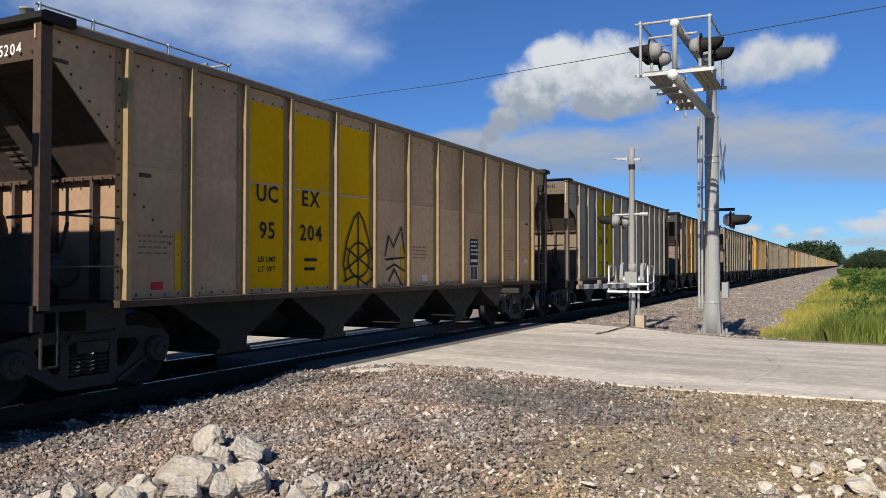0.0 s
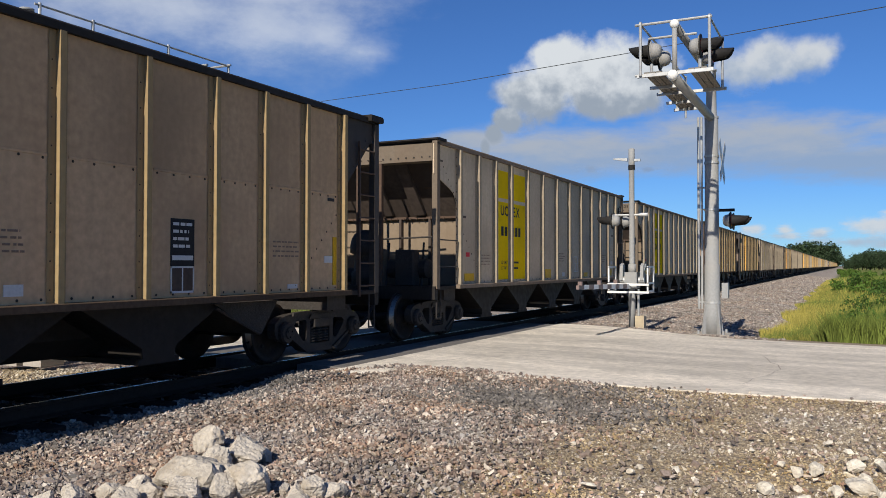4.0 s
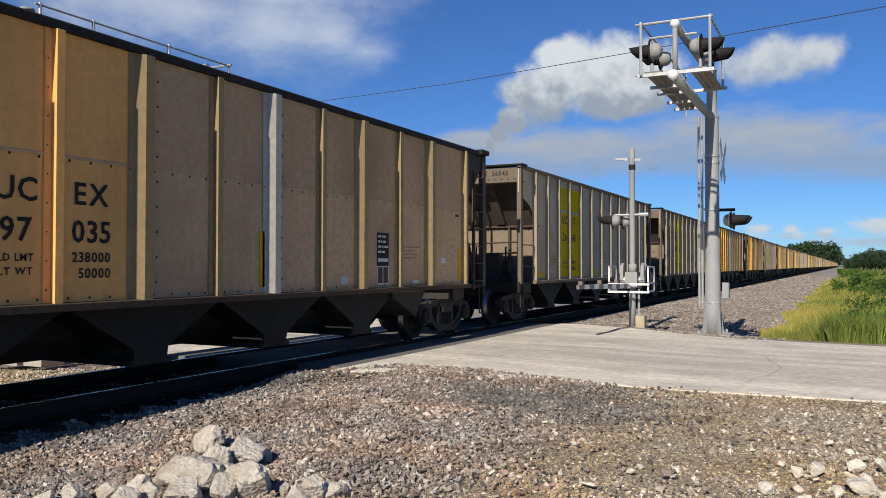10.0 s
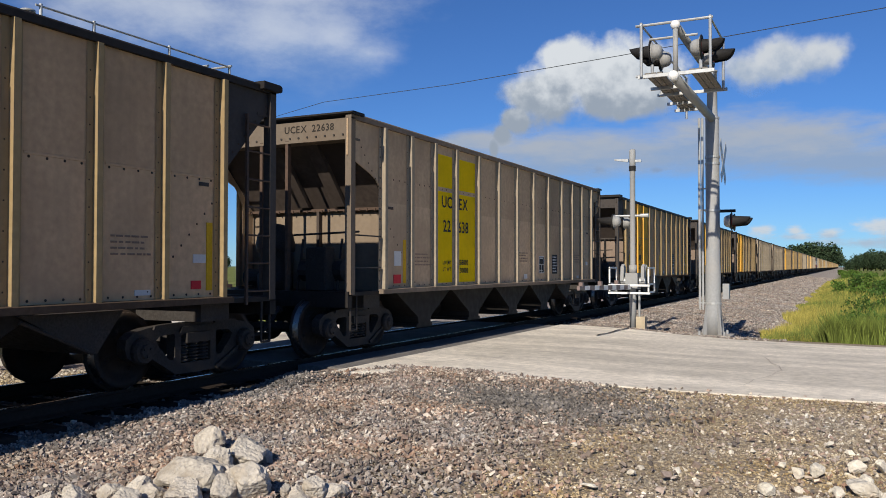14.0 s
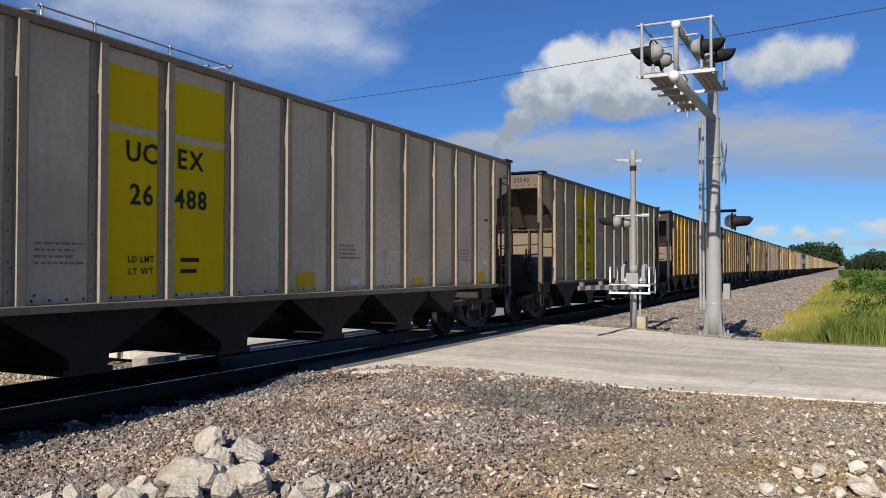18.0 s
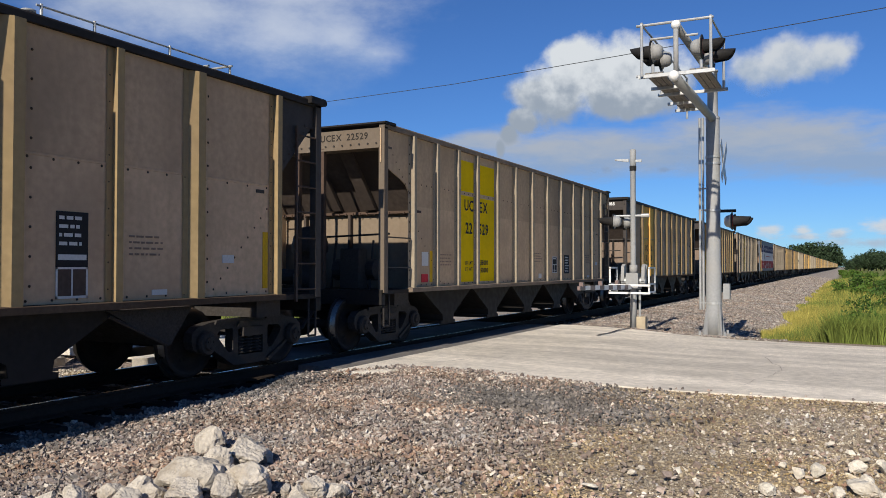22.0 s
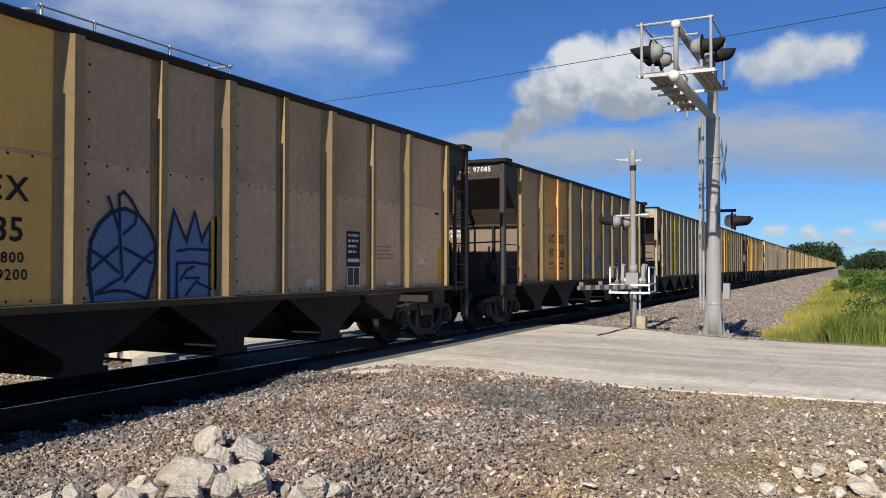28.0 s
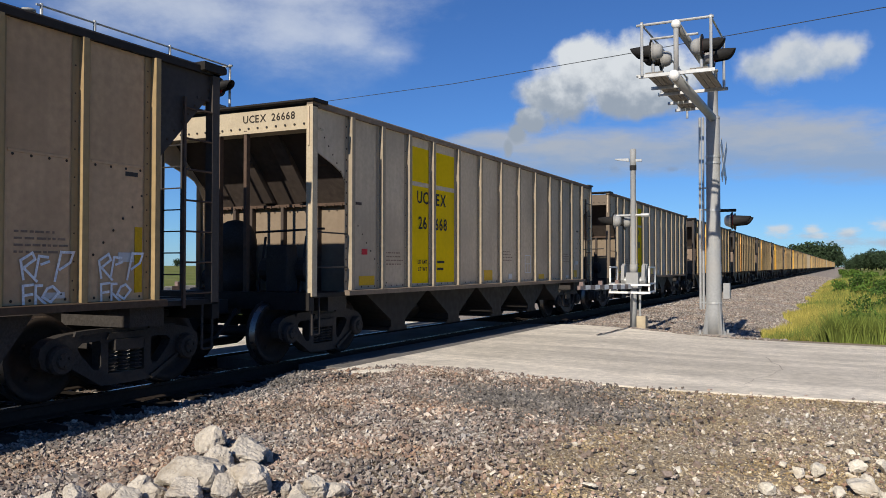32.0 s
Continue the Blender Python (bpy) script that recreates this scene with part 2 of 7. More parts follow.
    "lens_red": mat("red_signal_lens", (0.2, 0.01, 0.01), 0.15, 0.0, 0.1, 5.0),
    "beige": mat("beige_box_paint", (0.45, 0.38, 0.27), 0.6, 0.0, 0.1, 5.0, (0.25, 0.2, 0.15), 0.4, 3.0),
    "concrete": mat("concrete", (0.40, 0.365, 0.32), 0.9, 0.0, 0.15, 5.0, (0.26, 0.23, 0.2), 0.5, 0.9, 0, 0.3, 80),
    "road": mat("pale_worn_asphalt", (0.80, 0.73, 0.62), 0.92, 0.0, 0.24, 14.0, (0.50, 0.455, 0.39), 0.6, 0.8, 0.6, 0.6, 90, spec=0.2, streak_scale=(0.1, 1.5, 1.0)),
    "rubber": mat("worn_rubber_panel", (0.15, 0.142, 0.135), 0.8, 0.0, 0.25, 6.0, (0.26, 0.24, 0.22), 0.5, 1.5, 0.3),
    "crack": mat("hairline_crack", (0.36, 0.325, 0.28), 0.9, 0.0, 0.2, 8.0),
    "tar": mat("tar_seam", (0.05, 0.047, 0.043), 0.7, 0.0, 0.2, 8.0),
    "tie": mat("creosoted_timber", (0.026, 0.022, 0.019), 0.9, 0.0, 0.3, 8.0, (0.045, 0.037, 0.031), 0.5, 3.0, 0, 0.4, 40, 0.25),
    "rail": mat("rusted_rail_steel", (0.034, 0.026, 0.021), 0.75, 0.0, 0.25, 6.0),
    "railtop": mat("polished_rail_head", (0.34, 0.33, 0.32), 0.25, 1.0, 0.05, 4.0),
    "wire": mat("grey_cable", (0.05, 0.055, 0.06), 0.5, 0.0, 0.1, 5.0),
    "rock": mat("white_limestone", (0.46, 0.42, 0.365), 0.92, 0.0, 0.2, 6.0, (0.28, 0.23, 0.17), 0.6, 5, 0, 0.9, 26, 0.12, spec=0.2),
    "bark": mat("bark", (0.07, 0.055, 0.04), 0.9, 0.0, 0.3, 4.0),
    "leaf": mat("far_foliage", (0.038, 0.062, 0.03), 0.8, 0.0, 0.35, 1.0, None, 0, 1, 0, 0, 60, 0.45, True, spec=0.15),
    "leaf_near": mat("weed_foliage", (0.085, 0.15, 0.025), 0.75, 0.0, 0.3, 1.0, None, 0, 1, 0, 0, 60, 0.4, True, spec=0.2),
    "leaf_weed": mat("dark_weed_foliage", (0.055, 0.11, 0.02), 0.7, 0.0, 0.3, 1.0, None, 0, 1, 0, 0, 60, 0.4, True, spec=0.2),
    "grass": mat("yellow_green_grass", (0.15, 0.185, 0.042), 0.8, 0.0, 0.25, 0.3, (0.12, 0.17, 0.03), 0.7, 0.25, 0, 0, 60, 0.4, True, spec=0.15),
    "grass_dry": mat("dry_grass", (0.37, 0.325, 0.08), 0.85, 0.0, 0.25, 0.3, (0.2, 0.2, 0.05), 0.5, 0.3, 0, 0, 60, 0.35, True, spec=0.15),
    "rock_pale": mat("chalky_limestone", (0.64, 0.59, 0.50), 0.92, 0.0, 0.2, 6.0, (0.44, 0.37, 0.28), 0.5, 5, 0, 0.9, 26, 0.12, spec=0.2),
}


def road_wear(m):
    """Tyre lanes worn darker along the road and a pale strip of dust along its edge."""
    nt = m.node_tree
    n, l = nt.nodes, nt.links
    bsdf = n["Principled BSDF"]
    tc = n.new("ShaderNodeTexCoord")
    sep = n.new("ShaderNodeSeparateXYZ")
    l.new(tc.outputs["Object"], sep.inputs[0])
    col = bsdf.inputs["Base Color"].links[0].from_socket
    mp = n.new("ShaderNodeMapping")
    mp.inputs["Scale"].default_value = (0.22, 1.7, 1.0)
    l.new(tc.outputs["Object"], mp.inputs["Vector"])
    for vec, sc, det, lo, hi in ((mp.outputs[0], 1.0, 4, 0.86, 1.08), (tc.outputs["Object"], 9.0, 8, 0.86, 1.08)):
        t = n.new("ShaderNodeTexNoise")
        t.inputs["Scale"].default_value, t.inputs["Detail"].default_value = sc, det
        l.new(vec, t.inputs["Vector"])
        r = n.new("ShaderNodeMapRange")
        for i, v in ((1, 0.32), (2, 0.62), (3, lo), (4, hi)):
            r.inputs[i].default_value = v
        l.new(t.outputs["Fac"], r.inputs[0])
        x = n.new("ShaderNodeMix")
        x.data_type, x.blend_type = "RGBA", "MULTIPLY"
        x.inputs["Factor"].default_value = 1
        l.new(col, x.inputs["A"])
        l.new(r.outputs[0], x.inputs["B"])
        col = x.outputs["Result"]
    wob = n.new("ShaderNodeTexNoise")
    wob.inputs["Scale"].default_value, wob.inputs["Detail"].default_value = 0.8, 6
    l.new(tc.outputs["Object"], wob.inputs["Vector"])
    add = n.new("ShaderNodeMath")
    add.operation = "ADD"
    l.new(sep.outputs[1], add.inputs[0])
    l.new(wob.outputs["Fac"], add.inputs[1])
    r = n.new("ShaderNodeMapRange")
    r.inputs[1].default_value, r.inputs[2].default_value = 11.2, 20.0
    l.new(add.outputs[0], r.inputs[0])
    ramp = n.new("ShaderNodeValToRGB")
    els = ramp.color_ramp.elements
    els[0].position, els[0].color = 0.0, (1.0, 1.0, 1.0, 1)
    els[1].position, els[1].color = 1.0, (0.98, 0.98, 0.98, 1)
    for p, v in ((0.12, 1.0), (0.2, 0.80), (0.33, 0.77), (0.45, 0.9), (0.6, 0.82), (0.75, 0.93)):
        els.new(p).color = (v, v, v, 1)
    l.new(r.outputs[0], ramp.inputs[0])
    x = n.new("ShaderNodeMix")
    x.data_type, x.blend_type = "RGBA", "MULTIPLY"
    x.inputs["Factor"].default_value = 1
    l.new(col, x.inputs["A"])
    l.new(ramp.outputs[0], x.inputs["B"])
    l.new(x.outputs["Result"], bsdf.inputs["Base Color"])


road_wear(M["road"])
BALLAST = [(0.30, 0.23, 0.19), (0.14, 0.118, 0.103), (0.46, 0.38, 0.32), (0.29, 0.20, 0.155), (0.11, 0.096, 0.088), (0.62, 0.55, 0.47), (0.20, 0.16, 0.135), (0.38, 0.275, 0.215)]
M["gravel"] = gravel_mat("ballast_sheet", [tuple(c * 0.7 for c in t) for t in BALLAST], 22)
M["fines"] = gravel_mat("gravel_fines", [(0.25, 0.20, 0.135), (0.21, 0.165, 0.11), (0.29, 0.235, 0.16), (0.19, 0.155, 0.11)], 45)
M["stones"] = stone_mat("ballast_stones", BALLAST)
M["stones_dark"] = stone_mat("dark_ballast_stones", [(0.09, 0.084, 0.08), (0.20, 0.18, 0.165), (0.12, 0.11, 0.10), (0.32, 0.285, 0.25)])
M["stones_far"] = stone_mat("grey_ballast_stones", [(0.29, 0.25, 0.22), (0.13, 0.114, 0.1), (0.42, 0.375, 0.33), (0.28, 0.205, 0.165), (0.105, 0.095, 0.09), (0.5, 0.455, 0.4)])
M["stones_white"] = stone_mat("white_limestone_chips", [(0.5, 0.45, 0.37), (0.66, 0.61, 0.53), (0.58, 0.52, 0.42), (0.72, 0.68, 0.6)])
M["stones_pale"] = stone_mat("pale_fine_stones", [(0.36, 0.29, 0.19), (0.22, 0.17, 0.11), (0.50, 0.43, 0.31), (0.16, 0.128, 0.09), (0.42, 0.345, 0.235), (0.27, 0.21, 0.14), (0.70, 0.64, 0.53)])

# ---- mesh helpers ----
def mesh_of(name, bm, material=None, smooth=False):
    me = bpy.data.meshes.new(name)
    bm.normal_update()
    bm.to_mesh(me)
    bm.free()
    me.materials.append(material)
    if smooth:
        me.polygons.foreach_set("use_smooth", [True] * len(me.polygons))
    return me


def part(name, bm, material, parent, label="", smooth=False):
    ob = new(name, mesh_of(name, bm, material, smooth) if isinstance(bm, bmesh.types.BMesh) else bm)
    ob.parent = parent
    return tagged(ob, label) if label else ob


def thing(name, m, label, category, group="", kind=""):
    ob = new(name)
    ob.empty_display_size = 0.2
    ob.matrix_world = m
    return tagged(ob, label, category, group, kind)


def box(bm, x0, x1, y0, y1, z0, z1):
    v = [bm.verts.new((x, y, z)) for x in (x0, x1) for y in (y0, y1) for z in (z0, z1)]
    for f in ((0, 1, 3, 2), (4, 6, 7, 5), (0, 4, 5, 1), (2, 3, 7, 6), (0, 2, 6, 4), (1, 5, 7, 3)):
        bm.faces.new([v[i] for i in f])
    return bm


def prism(bm, poly, axis, a, b):
    """Extrudes a polygon from a to b along an axis; the polygon's pairs are the two other axes in order."""
    def place(p, t):
        q = list(p)
        q.insert("xyz".index(axis), t)
        return q
    lo = [bm.verts.new(place(p, a)) for p in poly]
    hi = [bm.verts.new(place(p, b)) for p in poly]
    n = len(poly)
    bm.faces.new(lo)
    bm.faces.new(hi[::-1])
    for i in range(n):
        bm.faces.new((lo[i], hi[i], hi[(i + 1) % n], lo[(i + 1) % n]))
    bmesh.ops.recalc_face_normals(bm, faces=bm.faces[:])
    return bm


def tube(bm, p0, p1, r, seg=8, r1=None, caps=True):
    p0, p1 = Vector(p0), Vector(p1)
    q = (p1 - p0).to_track_quat("Z", "Y")
    rings = []
    for p, rr in ((p0, r), (p1, r if r1 is None else r1)):
        rings.append([bm.verts.new(p + q @ Vector((rr * math.cos(2 * math.pi * i / seg), rr * math.sin(2 * math.pi * i / seg), 0))) for i in range(seg)])
    for i in range(seg):
        bm.faces.new((rings[0][i], rings[0][(i + 1) % seg], rings[1][(i + 1) % seg], rings[1][i]))
    if caps:
        bm.faces.new(rings[0][::-1])
        bm.faces.new(rings[1])
    return bm


def ball(bm, c, r, u=12, v=8, sz=1.0):
    m = Matrix.Translation(c) @ Matrix.Diagonal((r, r, r * sz, 1))
    bmesh.ops.create_uvsphere(bm, u_segments=u, v_segments=v, radius=1, matrix=m)
    return bm


def lathe(bm, prof, axis="x", seg=24):
    """Turns a profile of (radius, along) about an axis."""
    rings = []
    for r, a in prof:
        ring = []
        for i in range(seg):
            c, s = r * math.cos(2 * math.pi * i / seg), r * math.sin(2 * math.pi * i / seg)
            ring.append(bm.verts.new((a, c, s) if axis == "x" else (c, a, s) if axis == "y" else (c, s, a)))
        rings.append(ring)
    for j in range(len(rings) - 1):
        for i in range(seg):
            bm.faces.new((rings[j][i], rings[j][(i + 1) % seg], rings[j + 1][(i + 1) % seg], rings[j + 1][i]))
    bm.faces.new(rings[0][::-1])
    bm.faces.new(rings[-1])
    bmesh.ops.recalc_face_normals(bm, faces=bm.faces[:])
    return bm


B = bmesh.new


def mesh_arrays(name, verts, faces, material, smooth=False):
    """One mesh from numpy vertices (n, 3) and triangles (m, 3)."""
    me = bpy.data.meshes.new(name)
    k = faces.shape[1]
    me.vertices.add(len(verts))
    me.vertices.foreach_set("co", verts.astype(np.float32).ravel())
    me.loops.add(faces.size)
    me.loops.foreach_set("vertex_index", faces.astype(np.int32).ravel())
    me.polygons.add(len(faces))
    me.polygons.foreach_set("loop_start", np.arange(0, faces.size, k, dtype=np.int32))
    me.polygons.foreach_set("loop_total", np.full(len(faces), k, dtype=np.int32))
    me.update(calc_edges=True)
    me.validate()
    me.materials.append(material)
    me.polygons.foreach_set("use_smooth", np.full(len(faces), smooth, dtype=bool))
    return me


# ---- ground ----
ROAD_S0, ROAD_S1 = 11.1, 18.9


def road_z(u):
    a = abs(u)
    return float(np.interp(a, [0, 2.0, 3.6, 6.0, 9.0, 40, 4000], [-0.05, -0.05, -0.085, -0.14, -0.165, -0.3, -0.3]))


def edge_s(u):
    """Where the gravel meets the road's near edge."""
    return np.interp(u, [0.9, 1.88, 1.98, 2.12, 2.3, 3.1, 4.9, 6.4, 7.75, 8.8, 20], [9.35, 9.4, 9.75, 10.25, 10.6, 10.75, 10.68, 10.62, 10.8, 10.95, 11.1])


def ground_z(u, s):
    if u >= 0:
        near = np.interp(u, [0, 1.2, 1.4, 2.2, 4.0, 9.0, 60], [-0.26, -0.25, -0.19, -0.19, -0.21, -0.26, -0.3])
        far = np.interp(u, [0, 1.25, 1.6, 2.4, 4.0, 6.5, 8.0, 12, 60], [-0.22, -0.21, -0.17, -0.2, -0.3, -0.55, -0.75, -0.6, -0.4])
    else:
        near = far = np.interp(-u, [0, 1.25, 1.6, 2.4, 5.0, 9.0, 60], [-0.22, -0.21, -0.17, -0.25, -0.4, -0.5, -0.4])
    if 1.2 < u < 4.5:
        # the shoulder falls away from the crossing
        near = near - 0.13 * np.interp(s, [4.0, 8.6], [1, 0]) * np.interp(u, [1.2, 1.4, 2.4, 4.5], [0, 1, 1, 0])
    if 0.95 < u < 30 and s < ROAD_S0:
        # gravel heaped against the edge of the asphalt
        k = min(1, max(0, (s - float(edge_s(u)) + 1.3) / 1.2)) * min(1, max(0, (u - 1.05) / 0.4))
        k = k * k * (3 - 2 * k)
        near = near * (1 - k) + (road_z(u) - 0.022) * k
    w = min(1, max(0, (s - ROAD_S1) / 1.2))
    z = near * (1 - w) + far * w
    lim = road_z(u) - 0.045
    if u > 0.95 and s < ROAD_S0:
        z = float(z)
    elif ROAD_S0 - 0.6 < s < ROAD_S1 + 0.6 or (abs(u) < 2 and 9.6 < s < 20.1):
        d = max(0, ROAD_S0 - s, s - ROAD_S1) / 0.6
        z = lim if d == 0 else lim * (1 - d) + z * d
        if abs(u) < 2:
            z = min(z, -0.22)
    if u > 1.7 and s > 17:
        # the verge lies flush with the far edge of the asphalt
        d = s - float(np.interp(u, [1.99, 2.6, 3.7, 5, 6.2, 9, 20], [20.0, 19.95, 19.7, 19.0, 18.55, 18.35, 18.35]))
        k = min(1, max(0, 1.25 - d / 1.6)) * min(1, (u - 1.7) / 0.5)
        if d > -0.25:
            z = z * (1 - k) + (road_z(u) - 0.008) * k
    return float(z)


def ground_z_bumpy(u, s):
    z = ground_z(u, s)
    return z + 0.02 * noise.noise(Vector((u * 0.9, s * 0.9, 0))) if abs(u) > 2.6 and not ROAD_S0 - 0.5 < s < ROAD_S1 + 0.5 else z


def sheet(name, us, ss, fn, material):
    us, ss = np.array(us, float), np.array(ss, float)
    verts = np.array([(u, s, fn(u, s)) for s in ss for u in us])
    nu = len(us)
    f = [(j * nu + i, j * nu + i + 1, (j + 1) * nu + i + 1, (j + 1) * nu + i) for j in range(len(ss) - 1) for i in range(nu - 1)]
    return new(name, mesh_arrays(name, verts, np.array(f), material, True))


us = sorted({*np.round(np.arange(-12, 14.01, 0.25), 3), 1.25, 1.5, -1.25, *np.arange(15, 60, 3.0), *-np.arange(13, 60, 3.0), 80, 150, 400, 1200, 4000, -80, -150, -400, -1200, -4000})
ss = sorted({*np.round(np.arange(-8, 26.01, 0.25), 3), *np.arange(27, 80, 1.5), *np.arange(80, 300, 10), 400, 700, 1500, 4500, -12, -20, -40, -100, -400, -1500, -4500})
ground = tagged(sheet("ground", us, ss, ground_z_bumpy, None), "flat open ground of gravel, verge and field", "ground", kind="structure")


def ground_material():
    """Ballast by the track, brown fines by the road, field beyond, blended by the place on the plan."""
    m = M["gravel"].copy()
    m.name = "ground"
    nt = m.node_tree
    n, l = nt.nodes, nt.links
    bsdf = n["Principled BSDF"]
    tc = n.new("ShaderNodeTexCoord")
    sp = n.new("ShaderNodeSeparateXYZ")
    l.new(tc.outputs["Object"], sp.inputs[0])
    nz = n.new("ShaderNodeTexNoise")
    nz.inputs["Scale"].default_value, nz.inputs["Detail"].default_value = 0.8, 5
    l.new(tc.outputs["Object"], nz.inputs["Vector"])

    def mathn(op, a, b):
        x = n.new("ShaderNodeMath")
        x.operation = op
        for i, v in enumerate((a, b)):
            if isinstance(v, (int, float)):
                x.inputs[i].default_value = v
            else:
                l.new(v, x.inputs[i])
        return x.outputs[0]

    def step(v, lo, hi):
        r = n.new("ShaderNodeMapRange")
        r.inputs[1].default_value, r.inputs[2].default_value = lo, hi
        l.new(v, r.inputs[0])
        return r.outputs[0]

    def blend(f, a, b):
        x = n.new("ShaderNodeMix")
        x.data_type = "RGBA"
        l.new(f, x.inputs["Factor"])
        for k, v in (("A", a), ("B", b)):
            if isinstance(v, tuple):
                x.inputs[k].default_value = (*v, 1)
            else:
                l.new(v, x.inputs[k])
        return x.outputs["Result"]

    wob = mathn("MULTIPLY", mathn("SUBTRACT", nz.outputs["Fac"], 0.5), 2.5)
    base = bsdf.inputs["Base Color"].links[0].from_socket
    fine = n.new("ShaderNodeTexNoise")
    fine.inputs["Scale"].default_value, fine.inputs["Detail"].default_value = 30, 6
    l.new(tc.outputs["Object"], fine.inputs["Vector"])
    soil = blend(step(fine.outputs["Fac"], 0.35, 0.65), (0.19, 0.152, 0.112), (0.34, 0.28, 0.205))
    col = blend(step(mathn("ADD", sp.outputs[0], wob), 4.2, 6.2), base, soil)
    col = blend(mathn("MULTIPLY", step(sp.outputs[1], 19.0, 20.0), 0.6), col, (0.36, 0.325, 0.29))
    gn = n.new("ShaderNodeTexNoise")
    gn.inputs["Scale"].default_value, gn.inputs["Detail"].default_value = 0.15, 6
    l.new(tc.outputs["Object"], gn.inputs["Vector"])
    green = blend(step(gn.outputs["Fac"], 0.35, 0.65), (0.09, 0.125, 0.025), (0.2, 0.2, 0.06))
    right = mathn("MULTIPLY", step(mathn("ADD", sp.outputs[0], wob), 6.6, 7.2), step(sp.outputs[1], 19.0, 20.0))
    left = step(mathn("MULTIPLY", mathn("ADD", sp.outputs[0], wob), -1.0), 7.5, 9.0)
    outer = step(sp.outputs[0], 18.0, 22.0)
    col = blend(mathn("MAXIMUM", mathn("MAXIMUM", right, left), outer), col, green)
    l.new(col, bsdf.inputs["Base Color"])
    return m


ground.data.materials[0] = ground_material()

# road over the crossing, with a flared apron
def road_mesh(name, side):
    verts, faces = [], []
    stations = [(1.8, 9.62, 19.98), (1.92, 9.42, 20.0), (2.1, 9.7, 20.0), (2.6, 10.3, 19.95), (3.7, 10.5, 19.7), (5.0, 10.6, 19.0), (6.2, 10.62, 18.55), (7.5, 10.75, 18.4), (9.0, 10.95, 18.35), (20, 11.2, 18.35), (60, 11.2, 18.35), (400, 11.2, 18.35)]
    nk = 9
    for u, a, b in stations:
        for i in range(nk):
            k = i / (nk - 1)
            edge = 0.03 * math.sin(u * 5 + i) if 0 < u < 10 and i in (0, nk - 1) else 0
            s = a + (b - a) * k + edge
            verts.append((side * u, s, road_z(u) + 0.03 * (1 - (2 * k - 1) ** 2) * min(1, max(0, u - 1.99) / 2)))
    top = len(verts)
    for v in list(verts):
        verts.append((v[0], v[1], v[2] - 0.14))
    for j in range(len(stations) - 1):
        for i in range(nk - 1):
            q = (j * nk + i, j * nk + i + 1, (j + 1) * nk + i + 1, (j + 1) * nk + i)
            faces.append(q if side < 0 else q[::-1])
        for i in (0, nk - 1):
            a, b = j * nk + i, (j + 1) * nk + i
            q = (a, b, top + b, top + a)
            faces.append(q)
    for i in range(nk - 1):
        faces.append((i, i + 1, top + i + 1, top + i))
    me = mesh_arrays(name, np.array(verts), np.array(faces), M["road"])
    bm = bmesh.new()
    bm.from_mesh(me)
    bmesh.ops.recalc_face_normals(bm, faces=bm.faces[:])
    bm.to_mesh(me)
    bm.free()
    return me


road = tagged(new("road", road_mesh("road", 1)), "pale worn asphalt country road with flared apron", "road", kind="structure")
road_far = tagged(new("road", road_mesh("road", -1)), "pale worn asphalt road beyond the track", "road", kind="structure")
# tar seams in the asphalt
for a, b, w in (((3.62, 19.5), (3.5, 17.2), 0.022), ((2.6, 10.9), (3.3, 12.4), 0.014), ((7.15, 14.9), (7.5, 13.2), 0.007), ((7.5, 13.2), (7.1, 11.3), 0.005)):
    bm = B()
    n = 7
    rnd = random.Random(int(a[1] * 10))
    pts = []
    for i in range(n):
        k = i / (n - 1)
        u, s = a[0] + (b[0] - a[0]) * k + rnd.uniform(-0.05, 0.05), a[1] + (b[1] - a[1]) * k
        pts.append((u, s))
    vs = [[bm.verts.new((u + o * w, s + o * w * 0.5, road_z(u) + 0.036)) for o in (-1, 1)] for u, s in pts]
    for p, q in zip(vs, vs[1:]):
        bm.faces.new((p[0], p[1], q[1], q[0]))
    part("tar_seam" if w > 0.02 else "crack", bm, M["tar" if w > 0.02 else "crack"], road)

# ---- track ----
track = thing("railway_track", pose(0, 0, 0), "single straight railway track on dark timber ties", "track", kind="structure")
for x in (-0.7525, 0.7525):
    prof = [(-0.075, -0.18), (0.075, -0.18), (0.075, -0.165), (0.012, -0.14), (0.012, -0.045), (0.036, -0.035), (0.036, -0.004), (-0.036, -0.004), (-0.036, -0.035), (-0.012, -0.045), (-0.012, -0.14), (-0.075, -0.165)]
    rail = part("rail", prism(B(), [(x + a, b) for a, b in prof], "y", -60, 1500), M["rail"], track, "rusted steel rail")
    part("rail_head", prism(B(), [(x - 0.03, -0.004), (x + 0.03, -0.004), (x + 0.022, 0.0), (x - 0.022, 0.0)], "y", -60, 1500), M["railtop"], rail, "polished running surface")
panel_me = mesh_of("crossing_panel", box(B(), -0.66, 0.66, -1.21, 1.21, -0.2, -0.03), M["rubber"])
outer_me = mesh_of("crossing_panel", box(B(), -0.48, 0.37, -1.21, 1.21, -0.2, -0.052), M["rubber"])
crossing = thing("level_crossing", pose(0, 0, 0), "dark worn rubber level crossing panels between the rails", "crossing", kind="structure")
for i in range(4):
    y = 11.2 + i * 2.44
    part("panel", panel_me, None, crossing).location = (0, y, 0)
    for x, turn in ((-1.42, math.pi), (1.42, 0)):
        p = part("panel", outer_me, None, crossing)
        p.location, p.rotation_euler = (x, y, 0), (0, 0, turn)

